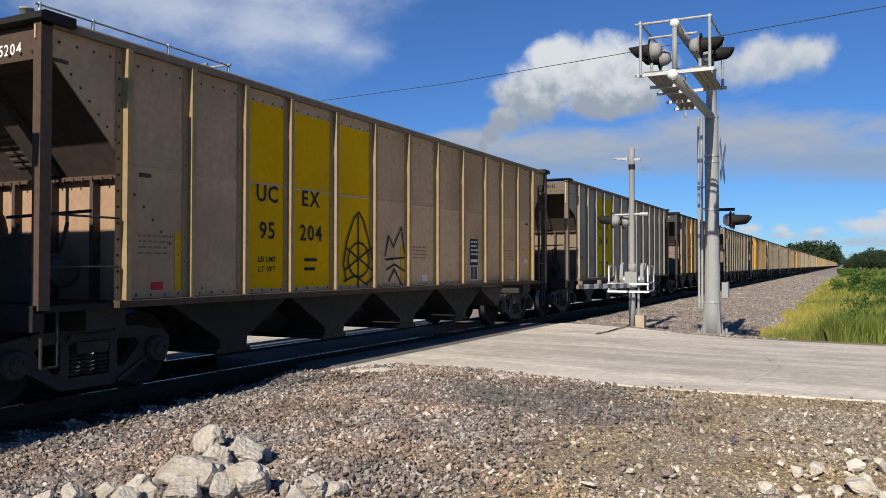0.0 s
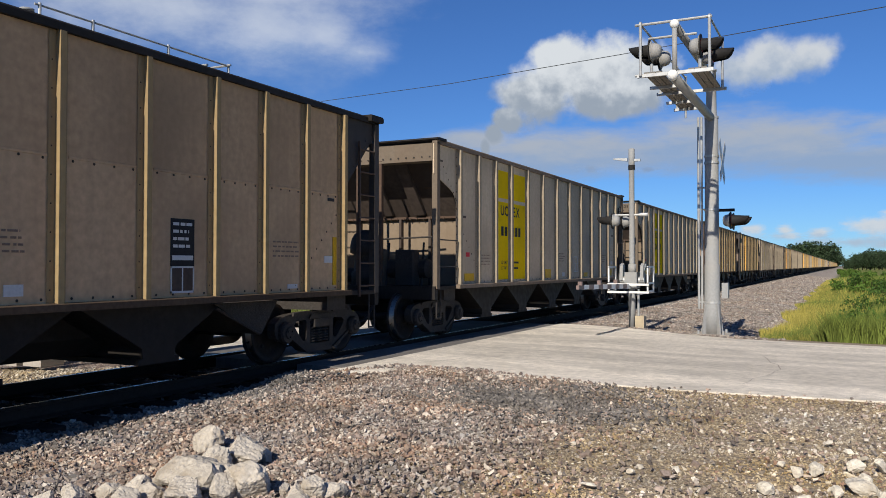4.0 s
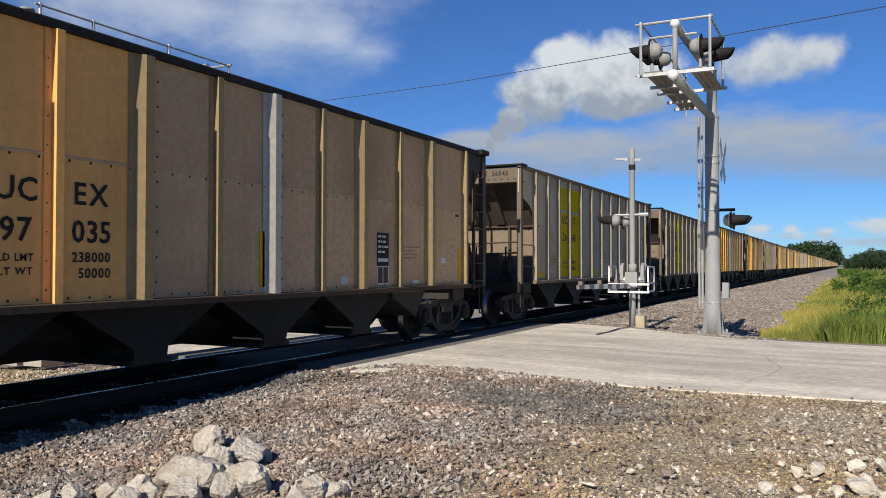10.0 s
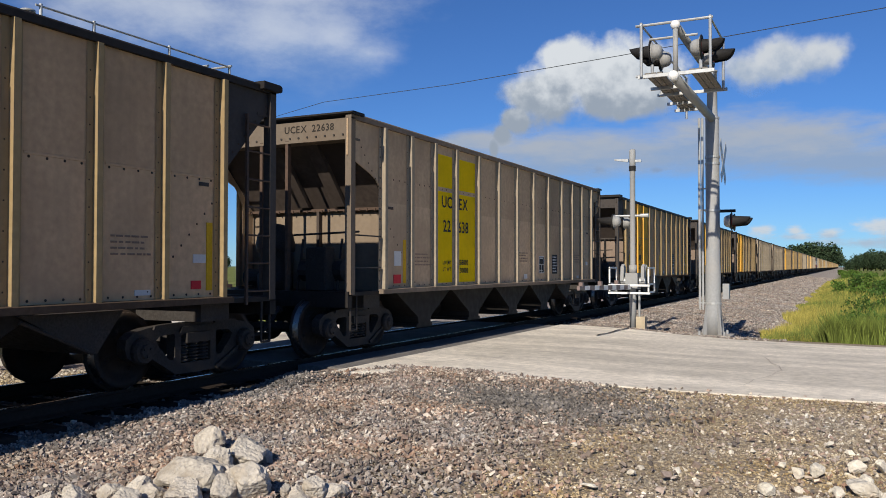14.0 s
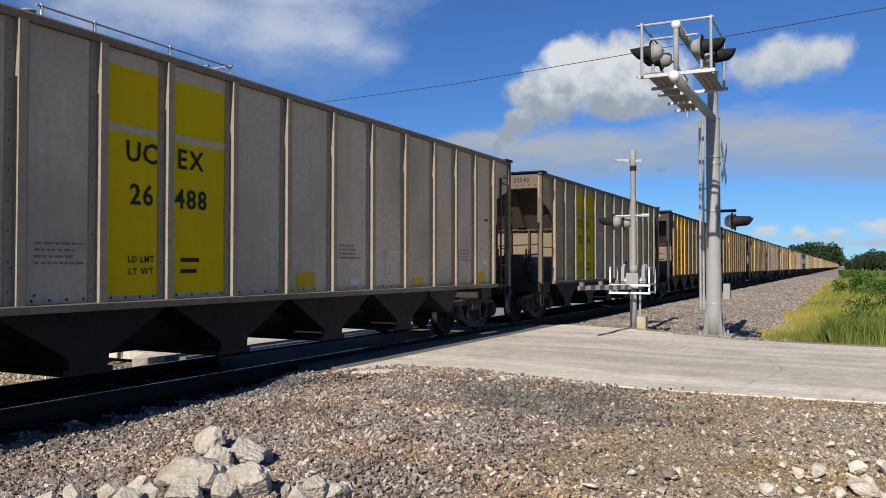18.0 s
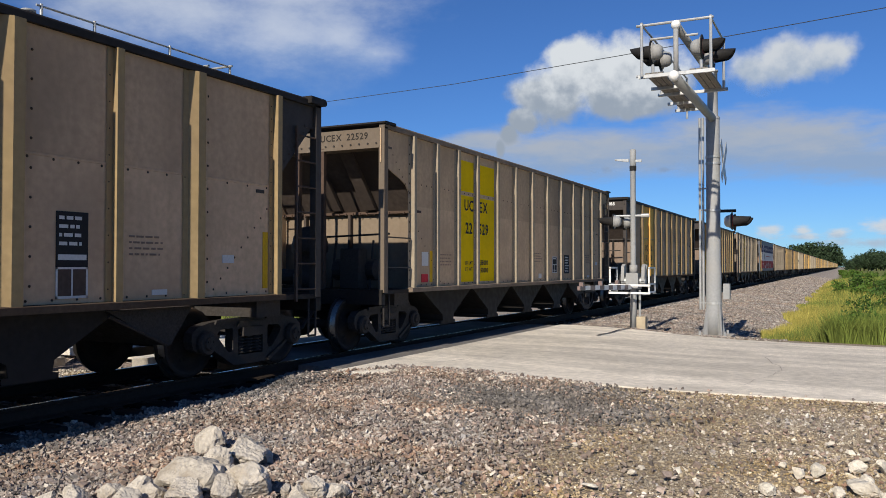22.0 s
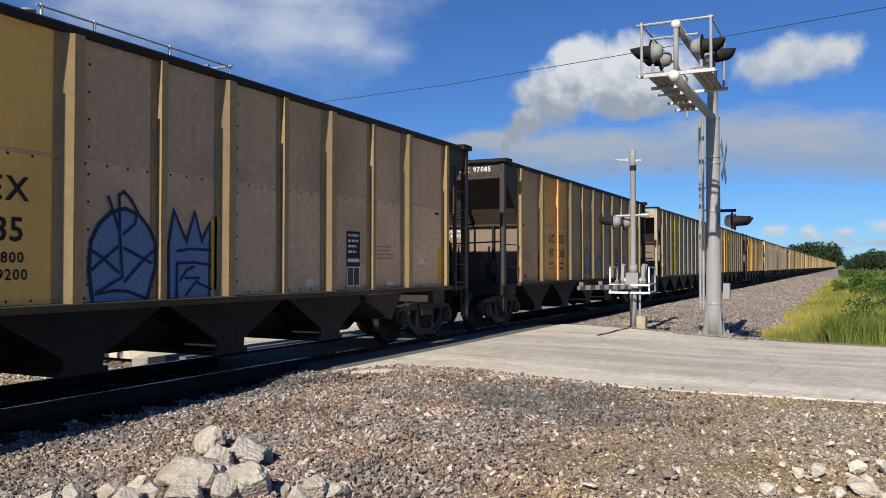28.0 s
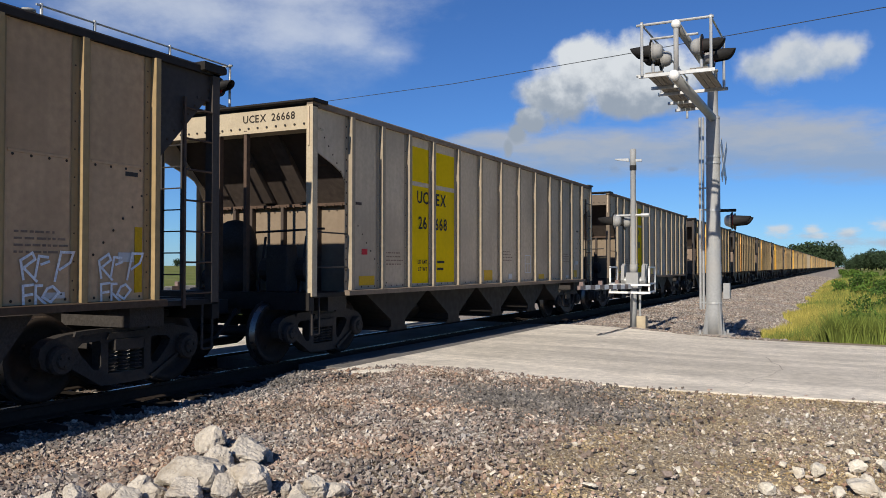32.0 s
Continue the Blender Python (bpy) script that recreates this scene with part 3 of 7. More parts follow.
# ---- hopper cars ----
HL = 7.1                                    # half length of the body
RIBS = [-6.04, -5.1, -4.18, -3.26, -2.18, -1.09, 0.02, 1.12, 2.22, 3.31, 4.24, 5.16, 6.09]
RIBS_WIDE = [-6.04, -4.55, -3.3, -2.2, -1.05, 0.04, 1.15, 2.26, 3.45, 4.62, 6.1]
XP, XR, XW = 1.49, 1.60, 1.607             # side sheet, rib face, sill and chord
ZS0, ZS1, ZT0, ZT1 = 0.99, 1.06, 3.735, 3.83

# letters, made once from the built-in font
GLYPHS = {}


def glyph(ch):
    if ch not in GLYPHS:
        cu = bpy.data.curves.new("glyph", "FONT")
        cu.body, cu.resolution_u, cu.offset = ch, 2, 0.018
        ob = bpy.data.objects.new("glyph", cu)
        me = bpy.data.meshes.new_from_object(ob)
        v = [tuple(p.co) for p in me.vertices]
        f = [tuple(p.vertices) for p in me.polygons]
        x0, x1 = (min(p[0] for p in v), max(p[0] for p in v)) if v else (0, 0.35)
        GLYPHS[ch] = ([(p[0] - x0, p[1]) for p in v], f, x1 - x0)
        bpy.data.objects.remove(ob)
        bpy.data.curves.remove(cu)
        bpy.data.meshes.remove(me)
    return GLYPHS[ch]


def letters(bm, text, height, place, align=0.0, bold=1.0):
    """Adds a line of letters; place(a, b) gives the point a along the line and b up it."""
    k = height / 0.7
    w = sum((glyph(c)[2] if c != " " else 0.3) + 0.1 for c in text) - 0.1
    a = -w * k * align
    for c in text:
        if c == " ":
            a += 0.4 * k
            continue
        v, f, gw = glyph(c)
        vs = [bm.verts.new(place(a + p[0] * k, p[1] * k)) for p in v]
        for q in f:
            try:
                bm.faces.new([vs[i] for i in q])
            except ValueError:
                pass
        a += (gw + 0.1) * k
    return bm


def side_at(y, z, x):
    return lambda a, b: (x, y + a, z + b)


def end_at(x, z, y):
    return lambda a, b: (x + a, y, z + b)


def bars(bm, y, z, x, w, rows, h=0.03, gap=0.03, rnd=None):
    """Unreadable lines of writing as plain bars."""
    for r in range(rows):
        ww = w * (rnd.uniform(0.6, 1) if rnd else 1)
        zz = z - r * (h + gap)
        bm.faces.new([bm.verts.new(p) for p in ((x, y, zz), (x, y + ww, zz), (x, y + ww, zz + h), (x, y, zz + h))])
    return bm


def words(bm, y, z, x, w, rows, rnd, h=0.022, gap=0.042):
    """Unreadable stencilled lines, broken into short dashes."""
    for r in range(rows):
        a, end, zz = y, y + w * rnd.uniform(0.7, 1), z - r * (h + gap)
        while a < end:
            b = min(end, a + rnd.uniform(0.03, 0.11))
            bm.faces.new([bm.verts.new(q) for q in ((x, a, zz), (x, b, zz), (x, b, zz + h), (x, a, zz + h))])
            a = b + rnd.uniform(0.014, 0.03)
    return bm


def rib_bm(side, face=0.09, deep=0.08, lean=0.006):
    """A hat section, shallow at the head, with a riveted flange on either side."""
    bm = B()
    rows = []
    for z, d in ((ZS1, deep), (ZT0, deep)):
        ys = [(-0.135 - lean, 0.008), (-0.05 - lean, 0.008), (-0.05, d), (-0.05 + face, d), (-0.045 + face, 0.008), (face + 0.005, 0.008), (face + 0.005, 0.0)]
        rows.append([bm.verts.new((side * (XP + x), y, z)) for y, x in ys])
    for p, q in zip(rows, rows[1:]):
        for i in range(6):
            bm.faces.new((p[i], p[i + 1], q[i + 1], q[i]))
    bm.faces.new([rows[-1][i] for i in (1, 2, 3, 4)])
    bmesh.ops.recalc_face_normals(bm, faces=bm.faces[:])
    return bm


def rivet_rows(bm, pts, x, r=0.016):
    for y, z in pts:
        v = [bm.verts.new((x, y + r * math.cos(i * math.pi / 3), z + r * math.sin(i * math.pi / 3))) for i in range(6)]
        t = bm.verts.new((x + 0.011, y, z))
        for i in range(6):
            bm.faces.new((v[i], v[(i + 1) % 6], t))


MESH = {}


def shared(key, fn, smooth=False):
    if key not in MESH:
        MESH[key] = mesh_of(key.split(":")[0], fn(), None, smooth)
    return MESH[key]


def panel_bm(y0, y1, z0=ZS1, z1=ZT0, side=1):
    return box(B(), min(side * XP, side * (XP - 0.02)), max(side * XP, side * (XP - 0.02)), y0, y1, z0, z1)


def wing_bm(e, side=1, full=False):
    """The end of the side sheet over the slope sheet: cut straight along the slope, or fuller with a rounded corner."""
    low = [(6.03, 2.55), (6.09, 2.62), (6.16, 2.76), (6.25, 2.86), (6.45, 2.95), (HL, 3.17)] if full else [(6.03, 2.5), (7.02, 3.55), (HL, 3.6)]
    poly = [(e * a, b) for a, b in [(HL, ZT0), (6.03, ZT0)] + low]
    return prism(B(), poly, "x", side * XP, side * (XP - 0.02))


def side_ladder_bm():
    """Ladder at the trailing corner: a stile and the rungs from it to the corner post."""
    bm = box(B(), 1.51, 1.545, 6.5, 6.535, 0.95, 3.4)
    for i in range(7):
        z = 1.12 + 0.36 * i
        tube(bm, (1.53, 6.5, z), (1.53, 7.0, z), 0.013, 6)
    return bm


def inner_post_bm():
    return box(B(), -0.028, 0.028, -0.04, 0.04, 1.04, 3.47)


def band_bolts_bm(e):
    bm = B()
    for i in range(17):
        tube(bm, (-1.36 + 0.17 * i, e * 7.03, 3.5), (-1.36 + 0.17 * i, e * 7.045, 3.5), 0.017, 6)
    return bm


def hood_bm():
    """Deep hood over the centre sill, between the hopper bays."""
    bm = prism(B(), [(-0.5, 0.4), (0.5, 0.4), (0.72, 0.62), (0.72, 0.95), (-0.72, 0.95), (-0.72, 0.62)], "y", -4.75, 3.3)
    return bm


def slope_bm(e):
    return prism(B(), [(e * 6.75, 3.58), (e * 5.75, 2.42), (e * 5.7, 2.42), (e * 6.85, 3.58)], "x", -1.48, 1.48)


def endwall_bm(e):
    return box(B(), -1.48, 1.48, min(e * 5.72, e * 5.76), max(e * 5.72, e * 5.76), 1.0, 2.42)


def ledge_bm(e):
    bm = box(B(), -1.5, 1.5, min(e * 5.7, e * 5.86), max(e * 5.7, e * 5.86), 2.40, 2.445)
    for i in range(19):
        x = -1.4 + i * 0.155
        box(bm, x - 0.011, x + 0.011, min(e * 5.86, e * 5.878), max(e * 5.86, e * 5.878), 2.385, 2.425)
    return bm


def band_bm(e):
    bm = box(B(), -1.5, 1.5, min(e * 7.00, e * 7.03), max(e * 7.00, e * 7.03), 3.45, 3.76)
    box(bm, -1.5, 1.5, min(e * 6.75, e * 7.05), max(e * 6.75, e * 7.05), 3.42, 3.455)
    return bm


def thin_cap_bm(e):
    return prism(B(), [(e * 6.75, 3.8), (e * 7.09, 3.8), (e * 7.12, 3.815), (e * 7.12, 3.84), (e * 7.08, 3.85), (e * 6.75, 3.85)], "x", -1.58, 1.58)


def cap_bm(e):
    return prism(B(), [(e * 6.75, 3.76), (e * 7.10, 3.76), (e * 7.13, 3.78), (e * 7.13, 3.835), (e * 7.09, 3.86), (e * 6.75, 3.86)], "x", -1.61, 1.61)


def chord_bm(side):
    return prism(B(), [(side * 1.44, ZT0), (side * 1.545, ZT0), (side * 1.545, ZT1 - 0.02), (side * 1.53, ZT1), (side * 1.44, ZT1)], "y", -HL + 0.02, HL - 0.02)


def sill_bm(side):
    return prism(B(), [(side * 1.4, ZS0), (side * XW, ZS0), (side * XW, ZS1), (side * 1.52, ZS1 + 0.012), (side * 1.4, ZS1 + 0.012)], "y", -6.2, 6.2)


def post_bm():
    return box(B(), -0.055, 0.055, -0.06, 0.06, 1.0, 3.76)


def deck_bm(e):
    bm = box(B(), -1.52, 1.52, min(e * 5.76, e * 7.10), max(e * 5.76, e * 7.10), 0.98, 1.04)
    box(bm, -1.52, 1.52, min(e * 7.00, e * 7.12), max(e * 7.00, e * 7.12), 0.80, 1.05)
    return bm


def rung_bm(e):
    bm = B()
    y0, y1 = sorted((e * 6.15, e * 6.98))
    tube(bm, (1.52, y0, 0), (1.52, y1, 0), 0.013, 6)
    for y in (y0, y1):
        tube(bm, (1.52, y, 0), (1.47, y, 0), 0.013, 6)
    return bm


def stirrup_bm(e):
    bm = B()
    y0, y1 = sorted((e * 6.85, e * 7.02))
    tube(bm, (1.5, y0, 0.45), (1.5, y1, 0.45), 0.016, 6)
    for y in (y0, y1):
        tube(bm, (1.5, y, 0.45), (1.5, y, 0.98), 0.016, 6)
    return bm


def end_ladder_bm(e):
    bm = B()
    y = e * 7.07
    for x in (-1.38, -0.95):
        box(bm, x - 0.02, x + 0.02, y - 0.02, y + 0.02, 1.0, 3.6)
    for i in range(7):
        tube(bm, (-1.38, y, 1.3 + i * 0.34), (-0.95, y, 1.3 + i * 0.34), 0.012, 6)
    return bm


def brace_bm(e):
    bm = B()
    for x in (-0.1, 0.1):
        prism(bm, [(e * 6.80, 3.50), (e * 5.90, 2.47), (e * 5.84, 2.47), (e * 6.70, 3.50)], "x", x - 0.022, x + 0.022)
    prism(bm, [(e * 6.83, 3.50), (e * 5.93, 2.47), (e * 5.90, 2.47), (e * 6.80, 3.50)], "x", -0.12, 0.12)
    return bm


def column_bm(e):
    return box(B(), -0.028, 0.028, min(e * 5.76, e * 5.86), max(e * 5.76, e * 5.86), 1.0, 2.4)


def chute_bm():
    """One hopper bay: sloping walls that meet at a narrow door box."""
    prof = [(-1.11, 0.99), (1.11, 0.99), (0.26, 0.5), (0.24, 0.38), (0.31, 0.37), (0.31, 0.31), (-0.31, 0.31), (-0.31, 0.37), (-0.24, 0.38), (-0.26, 0.5)]
    return prism(B(), prof, "x", -1.26, 1.26)


def end_bay_bm():
    """The wedge under the sill between the last bay and the trailing truck."""
    bm = prism(B(), [(3.5, 0.96), (4.76, 0.96), (4.42, 0.52), (4.34, 0.52)], "x", -1.31, 1.31)
    for s in (-1, 1):
        tube(bm, (s * 1.318, 3.52, 0.9), (s * 1.318, 4.36, 0.525), 0.022, 6)
    return bm


def wheel_bm():
    bm = B()
    tube(bm, (-0.7, 0, 0), (0.7, 0, 0), 0.08, 12)
    for s in (-1, 1):
        lathe(bm, [(0.10, s * 0.60), (0.13, s * 0.66), (0.33, s * 0.73), (0.36, s * 0.685), (0.482, s * 0.685), (0.482, s * 0.712), (0.455, s * 0.725), (0.445, s * 0.82), (0.37, s * 0.82), (0.35, s * 0.775), (0.14, s * 0.755), (0.12, s * 0.83), (0.08, s * 0.83)], "x", 18)
    for s in (-1, 1):
        for i in range(4):
            a = i * math.pi / 2 + 0.4
            tube(bm, (s * 0.78, 0.24 * math.cos(a), 0.24 * math.sin(a)), (s * 0.785, 0.24 * math.cos(a), 0.24 * math.sin(a)), 0.03, 6)
    return bm


def wheel_mesh():
    """The wheelset, with the tread and rim rubbed bright."""
    me = mesh_of("wheelset", wheel_bm(), None, True)
    me.materials.append(M["tread"])
    for p in me.polygons:
        c = p.center
        if math.hypot(c.y, c.z) > 0.43 and abs(c.x) > 0.7 and abs(p.normal.x) < 0.5:
            p.material_index = 1
    return me


def frame_bm(side):
    """Cast truck side frame: one casting with two triangular windows and a square one for the springs."""
    x0, x1 = sorted((side * 0.93, side * 1.07))
    half = [(0.0, 0.745), (0.45, 0.74), (0.80, 0.715), (1.0, 0.675), (1.10, 0.60), (1.12, 0.50), (1.09, 0.40), (1.0, 0.345), (0.90, 0.33), (0.76, 0.35), (0.60, 0.27), (0.44, 0.165), (0.32, 0.125), (0.0, 0.12)]
    outer = half + [(-a, b) for a, b in half[-2:0:-1]]
    holes = [[(-0.255, 0.60), (0.255, 0.60), (0.255, 0.25), (-0.255, 0.25)]]
    for s in (-1, 1):
        holes.append([(s * a, b) for a, b in ((0.37, 0.62), (0.60, 0.61), (0.66, 0.56), (0.62, 0.49), (0.45, 0.31), (0.38, 0.30), (0.355, 0.35), (0.355, 0.59))])
    bm = B()
    edges = []
    for loop in [outer] + holes:
        vs = [bm.verts.new((x0, a, b)) for a, b in loop]
        edges += [bm.edges.new((vs[i], vs[(i + 1) % len(vs)])) for i in range(len(vs))]
    bmesh.ops.triangle_fill(bm, edges=edges, use_beauty=True)
    g = bmesh.ops.extrude_face_region(bm, geom=bm.faces[:])
    bmesh.ops.translate(bm, verts=[v for v in g["geom"] if isinstance(v, bmesh.types.BMVert)], vec=(x1 - x0, 0, 0))
    bmesh.ops.recalc_face_normals(bm, faces=bm.faces[:])
    # raised ribs along the tension bars and round the axle ends
    xa, xb = sorted((side * 1.06, side * 1.10))
    for s in (-1, 1):
        prism(bm, [(s * 0.80, 0.42), (s * 0.76, 0.36), (s * 0.36, 0.125), (s * 0.33, 0.17)], "x", xa, xb)
        prism(bm, [(s * 0.70, 0.74), (s * 0.30, 0.755), (s * 0.30, 0.715), (s * 0.72, 0.69)], "x", xa, xb)
        y = s * 0.889
        lathe_at = [(0.155, side * 1.05), (0.155, side * 1.12), (0.135, side * 1.15), (0.09, side * 1.155), (0.08, side * 1.18)]
        rings = [[bm.verts.new((a, y + r * math.cos(2 * math.pi * i / 16), 0.457 + r * math.sin(2 * math.pi * i / 16))) for i in range(16)] for r, a in lathe_at]
        for p, q in zip(rings, rings[1:]):
            for i in range(16):
                f = (p[i], p[(i + 1) % 16], q[(i + 1) % 16], q[i])
                bm.faces.new(f if side > 0 else f[::-1])
        bm.faces.new(rings[-1] if side > 0 else rings[-1][::-1])
        for i in range(3):
            a = i * 2.094 + 0.5
            tube(bm, (side * 1.155, y + 0.055 * math.cos(a), 0.457 + 0.055 * math.sin(a)), (side * 1.195, y + 0.055 * math.cos(a), 0.457 + 0.055 * math.sin(a)), 0.016, 6)
    prism(bm, [(-0.30, 0.63), (0.30, 0.63), (0.26, 0.70), (-0.26, 0.70)], "x", xa, xb)
    return bm


def spring_bm():
    bm = B()
    prof = []
    for i in range(6):
        prof += [(0.05, 0.265 + i * 0.042), (0.08, 0.275 + i * 0.042), (0.08, 0.29 + i * 0.042), (0.05, 0.3 + i * 0.042)]
    return lathe(bm, prof, "z", 10)


def bolster_bm():
    bm = box(B(), -1.12, 1.12, -0.2, 0.2, 0.5, 0.62)
    box(bm, -0.35, 0.35, -0.22, 0.22, 0.6, 0.75)
    return bm


def center_sill_bm():
    bm = box(B(), -0.26, 0.26, -7.1, 7.1, 0.72, 0.98)
    for e in (-1, 1):
        box(bm, -1.35, 1.35, e * 6.15 - 0.25, e * 6.15 + 0.25, 0.76, 0.99)
    return bm


def coupler_bm(e):
    bm = box(B(), -0.11, 0.11, min(e * 7.2, e * 7.75), max(e * 7.2, e * 7.75), 0.74, 0.94)
    prism(bm, [(-0.2, 0.70), (0.17, 0.70), (0.2, 0.98), (-0.16, 0.98)], "y", e * 7.72, e * 8.07)
    return bm


def hose_bm(e):
    bm = B()
    pts = [(0.35, e * 7.3, 0.8), (0.37, e * 7.5, 0.62), (0.36, e * 7.75, 0.42), (0.3, e * 8.0, 0.36)]
    for a, b in zip(pts, pts[1:]):
        tube(bm, a, b, 0.03, 7)
    return bm


def reservoir_bm(e, x0, x1, z, r):
    bm = tube(B(), (x0, e * 6.38, z), (x1, e * 6.38, z), r, 14)
    for x in (x0, x1):
        d = 0.05 if x == max(x0, x1) else -0.05
        tube(bm, (x, e * 6.38, z), (x + d, e * 6.38, z), r, 14, r * 0.6)
    return bm


def valve_box_bm(e):
    bm = box(B(), 0.45, 0.85, e * 6.62 - 0.14, e * 6.62 + 0.14, 1.04, 1.75)
    bmesh.ops.bevel(bm, geom=bm.edges[:], offset=0.02, segments=1, affect="EDGES")
    return bm


def brake_cylinder_bm(e):
    """Upright brake cylinder with a domed head."""
    prof = [(0.30, 1.04), (0.30, 1.30), (0.25, 1.34), (0.25, 1.66), (0.33, 1.70), (0.33, 1.84), (0.30, 1.98), (0.24, 2.08), (0.14, 2.15), (0.05, 2.17)]
    bm = lathe(B(), prof, "z", 20)
    bmesh.ops.translate(bm, verts=bm.verts[:], vec=(-0.4, e * 6.45, 0))
    return bm


def pipes_bm(e):
    bm = B()
    for x in (0.1, 0.9):
        tube(bm, (x, e * 6.5, 1.04), (x - 0.1, e * 6.2, 1.9), 0.022, 6)
    tube(bm, (-0.2, e * 6.2, 1.98), (1.1, e * 6.15, 2.02), 0.02, 6)
    return bm


def brake_wheel_bm(e):
    bm = B()
    y = e * 7.14
    c = Vector((-0.62, y, 2.35))
    pts = [c + Vector((0.27 * math.cos(i * math.pi / 10), 0, 0.27 * math.sin(i * math.pi / 10))) for i in range(20)]
    for i in range(20):
        tube(bm, pts[i], pts[(i + 1) % 20], 0.016, 6)
    for i in range(0, 20, 4):
        tube(bm, c, pts[i], 0.012, 5)
    box(bm, -0.74, -0.5, min(e * 7.00, e * 7.12), max(e * 7.00, e * 7.12), 2.15, 2.5)
    box(bm, -0.66, -0.58, min(e * 7.00, e * 7.10), max(e * 7.00, e * 7.10), 1.0, 2.2)
    return bm


def rivets_bm(style, dotted=False, seamed=True):
    bm = B()
    rl = RIBS_WIDE if style == "wide" else RIBS
    pts = []
    for i, y in enumerate(rl):
        for z in np.arange(1.2, 3.6, 0.17 if i in (0, len(rl) - 1) else 0.28):
            pts.append((y - 0.10, float(z)))
            if style == "wide" and i % 2 == 1:
                pts.append((y + 0.19, float(z) + 0.05))
    for a, b in zip(rl, rl[1:]):
        n = 4
        for k in range(n):
            if style != "grey" and seamed:
                pts.append((a + 0.15 + (b - a - 0.34) * k / (n - 1), 2.475))
            elif dotted:
                pts.append((a + 0.15 + (b - a - 0.34) * k / (n - 1), 2.91))
            pts.append((a + 0.15 + (b - a - 0.34) * k / (n - 1), 1.11))
            if style == "plain" and not seamed:
                pts.append((a + 0.15 + (b - a - 0.34) * k / (n - 1), 3.6))
    for e in (-1, 1):
        for k in range(9):
            pts.append((e * (5.92 - 0.125 * k), 2.2 - 0.13 * k))
        for k in range(8):
            pts.append((e * (6.93 - 0.108 * k), 3.56 - 0.114 * k))
    if style == "plain" and not seamed:
        pts += [(e * (6.25 + 0.2 * k), 3.62) for e in (-1, 1) for k in range(4)]
    rivet_rows(bm, pts, XP + 0.004)
    rivet_rows(bm, [(rl[0] - 0.1, float(z)) for z in np.arange(1.2, 3.6, 0.17)], XP + 0.01, 0.018)
    return bm


def seam_bm(style):
    """Lap joint across the sheets."""
    rl = RIBS_WIDE if style == "wide" else RIBS
    bm = B()
    for a, b in zip(rl, rl[1:]):
        z = 2.51
        prism(bm, [(XP - 0.005, z - 0.02), (XP + 0.007, z - 0.012), (XP + 0.007, z + 0.012), (XP - 0.005, z + 0.02)], "y", a + 0.1, b - 0.14)
    return bm


def rib_mesh(*size):
    """A rib whose web, the face along the train, is a material slot of its own."""
    me = mesh_of("rib", rib_bm(*size))
    me.materials.append(None)
    me.polygons[1].material_index = 1
    return me


def place(ob_name, me, parent, material, loc=None, label="", second=None):
    ob = new(ob_name, me)
    ob.parent = parent
    for sl, m in zip(ob.material_slots, (material, second or material)):
        sl.link = "OBJECT"
        sl.material = m
    if loc:
        ob.location = loc
    if label:
        tagged(ob, label)
    return ob


def scribble(bm, rnd, y, z, w, h, x, strokes, t=0.021):
    """Loose painted strokes that spell nothing."""
    for s in range(strokes):
        a = rnd.uniform(0, 6.28)
        cx, cz = y + w * (s + 0.5) / strokes, z + h * rnd.uniform(0.35, 0.65)
        rx, rz = w / strokes * rnd.uniform(0.35, 0.7), h * rnd.uniform(0.25, 0.5)
        n, turn, k = 14, rnd.uniform(2.6, 6.0), rnd.choice((1, 2))
        prev = None
        for i in range(n):
            q = a + turn * i / (n - 1)
            c = Vector((0, cx + rx * math.cos(q), cz + rz * math.sin(q * k)))
            d = Vector((0, -rx * math.sin(q), rz * k * math.cos(q * k)))
            d = d.normalized() if d.length > 1e-6 else Vector((0, 1, 0))
            o = Vector((0, -d.z, d.y)) * t
            xs = x + s * 0.0016 + i * 0.0001
            cur = [bm.verts.new((xs, *(c + o)[1:])), bm.verts.new((xs, *(c - o)[1:]))]
            if prev:
                bm.faces.new((prev[0], prev[1], cur[1], cur[0]))
            prev = cur
    return bm


WHEELS, CARS = [], []


def truck(car, e, detail, wheels=True):
    tr = new("truck")
    tr.parent = car
    tr.location = (0, e * 6.12, 0)
    for side in ((1, -1) if detail else (1,)):
        place("side_frame", shared(f"side_frame:{side}", lambda: frame_bm(side)), tr, M["steel"])
        for y in (-0.175, 0.0, 0.175) if detail and side > 0 else ():
            place("spring", shared("spring", spring_bm), tr, M["steel"], (1.0, y, 0))
    if detail:
        place("bolster", shared("bolster", bolster_bm), tr, M["steel"])
    for y in (-0.889, 0.889) if wheels else ():
        w = place("wheelset", MESH.setdefault("wheelset", MESH.get("wheelset") or wheel_mesh()), tr, M["wheel"], None, "", M["tread"])
        w.matrix_parent_inverse = Matrix.Translation((0, y, 0.457))
        WHEELS.append(w)
    return tr


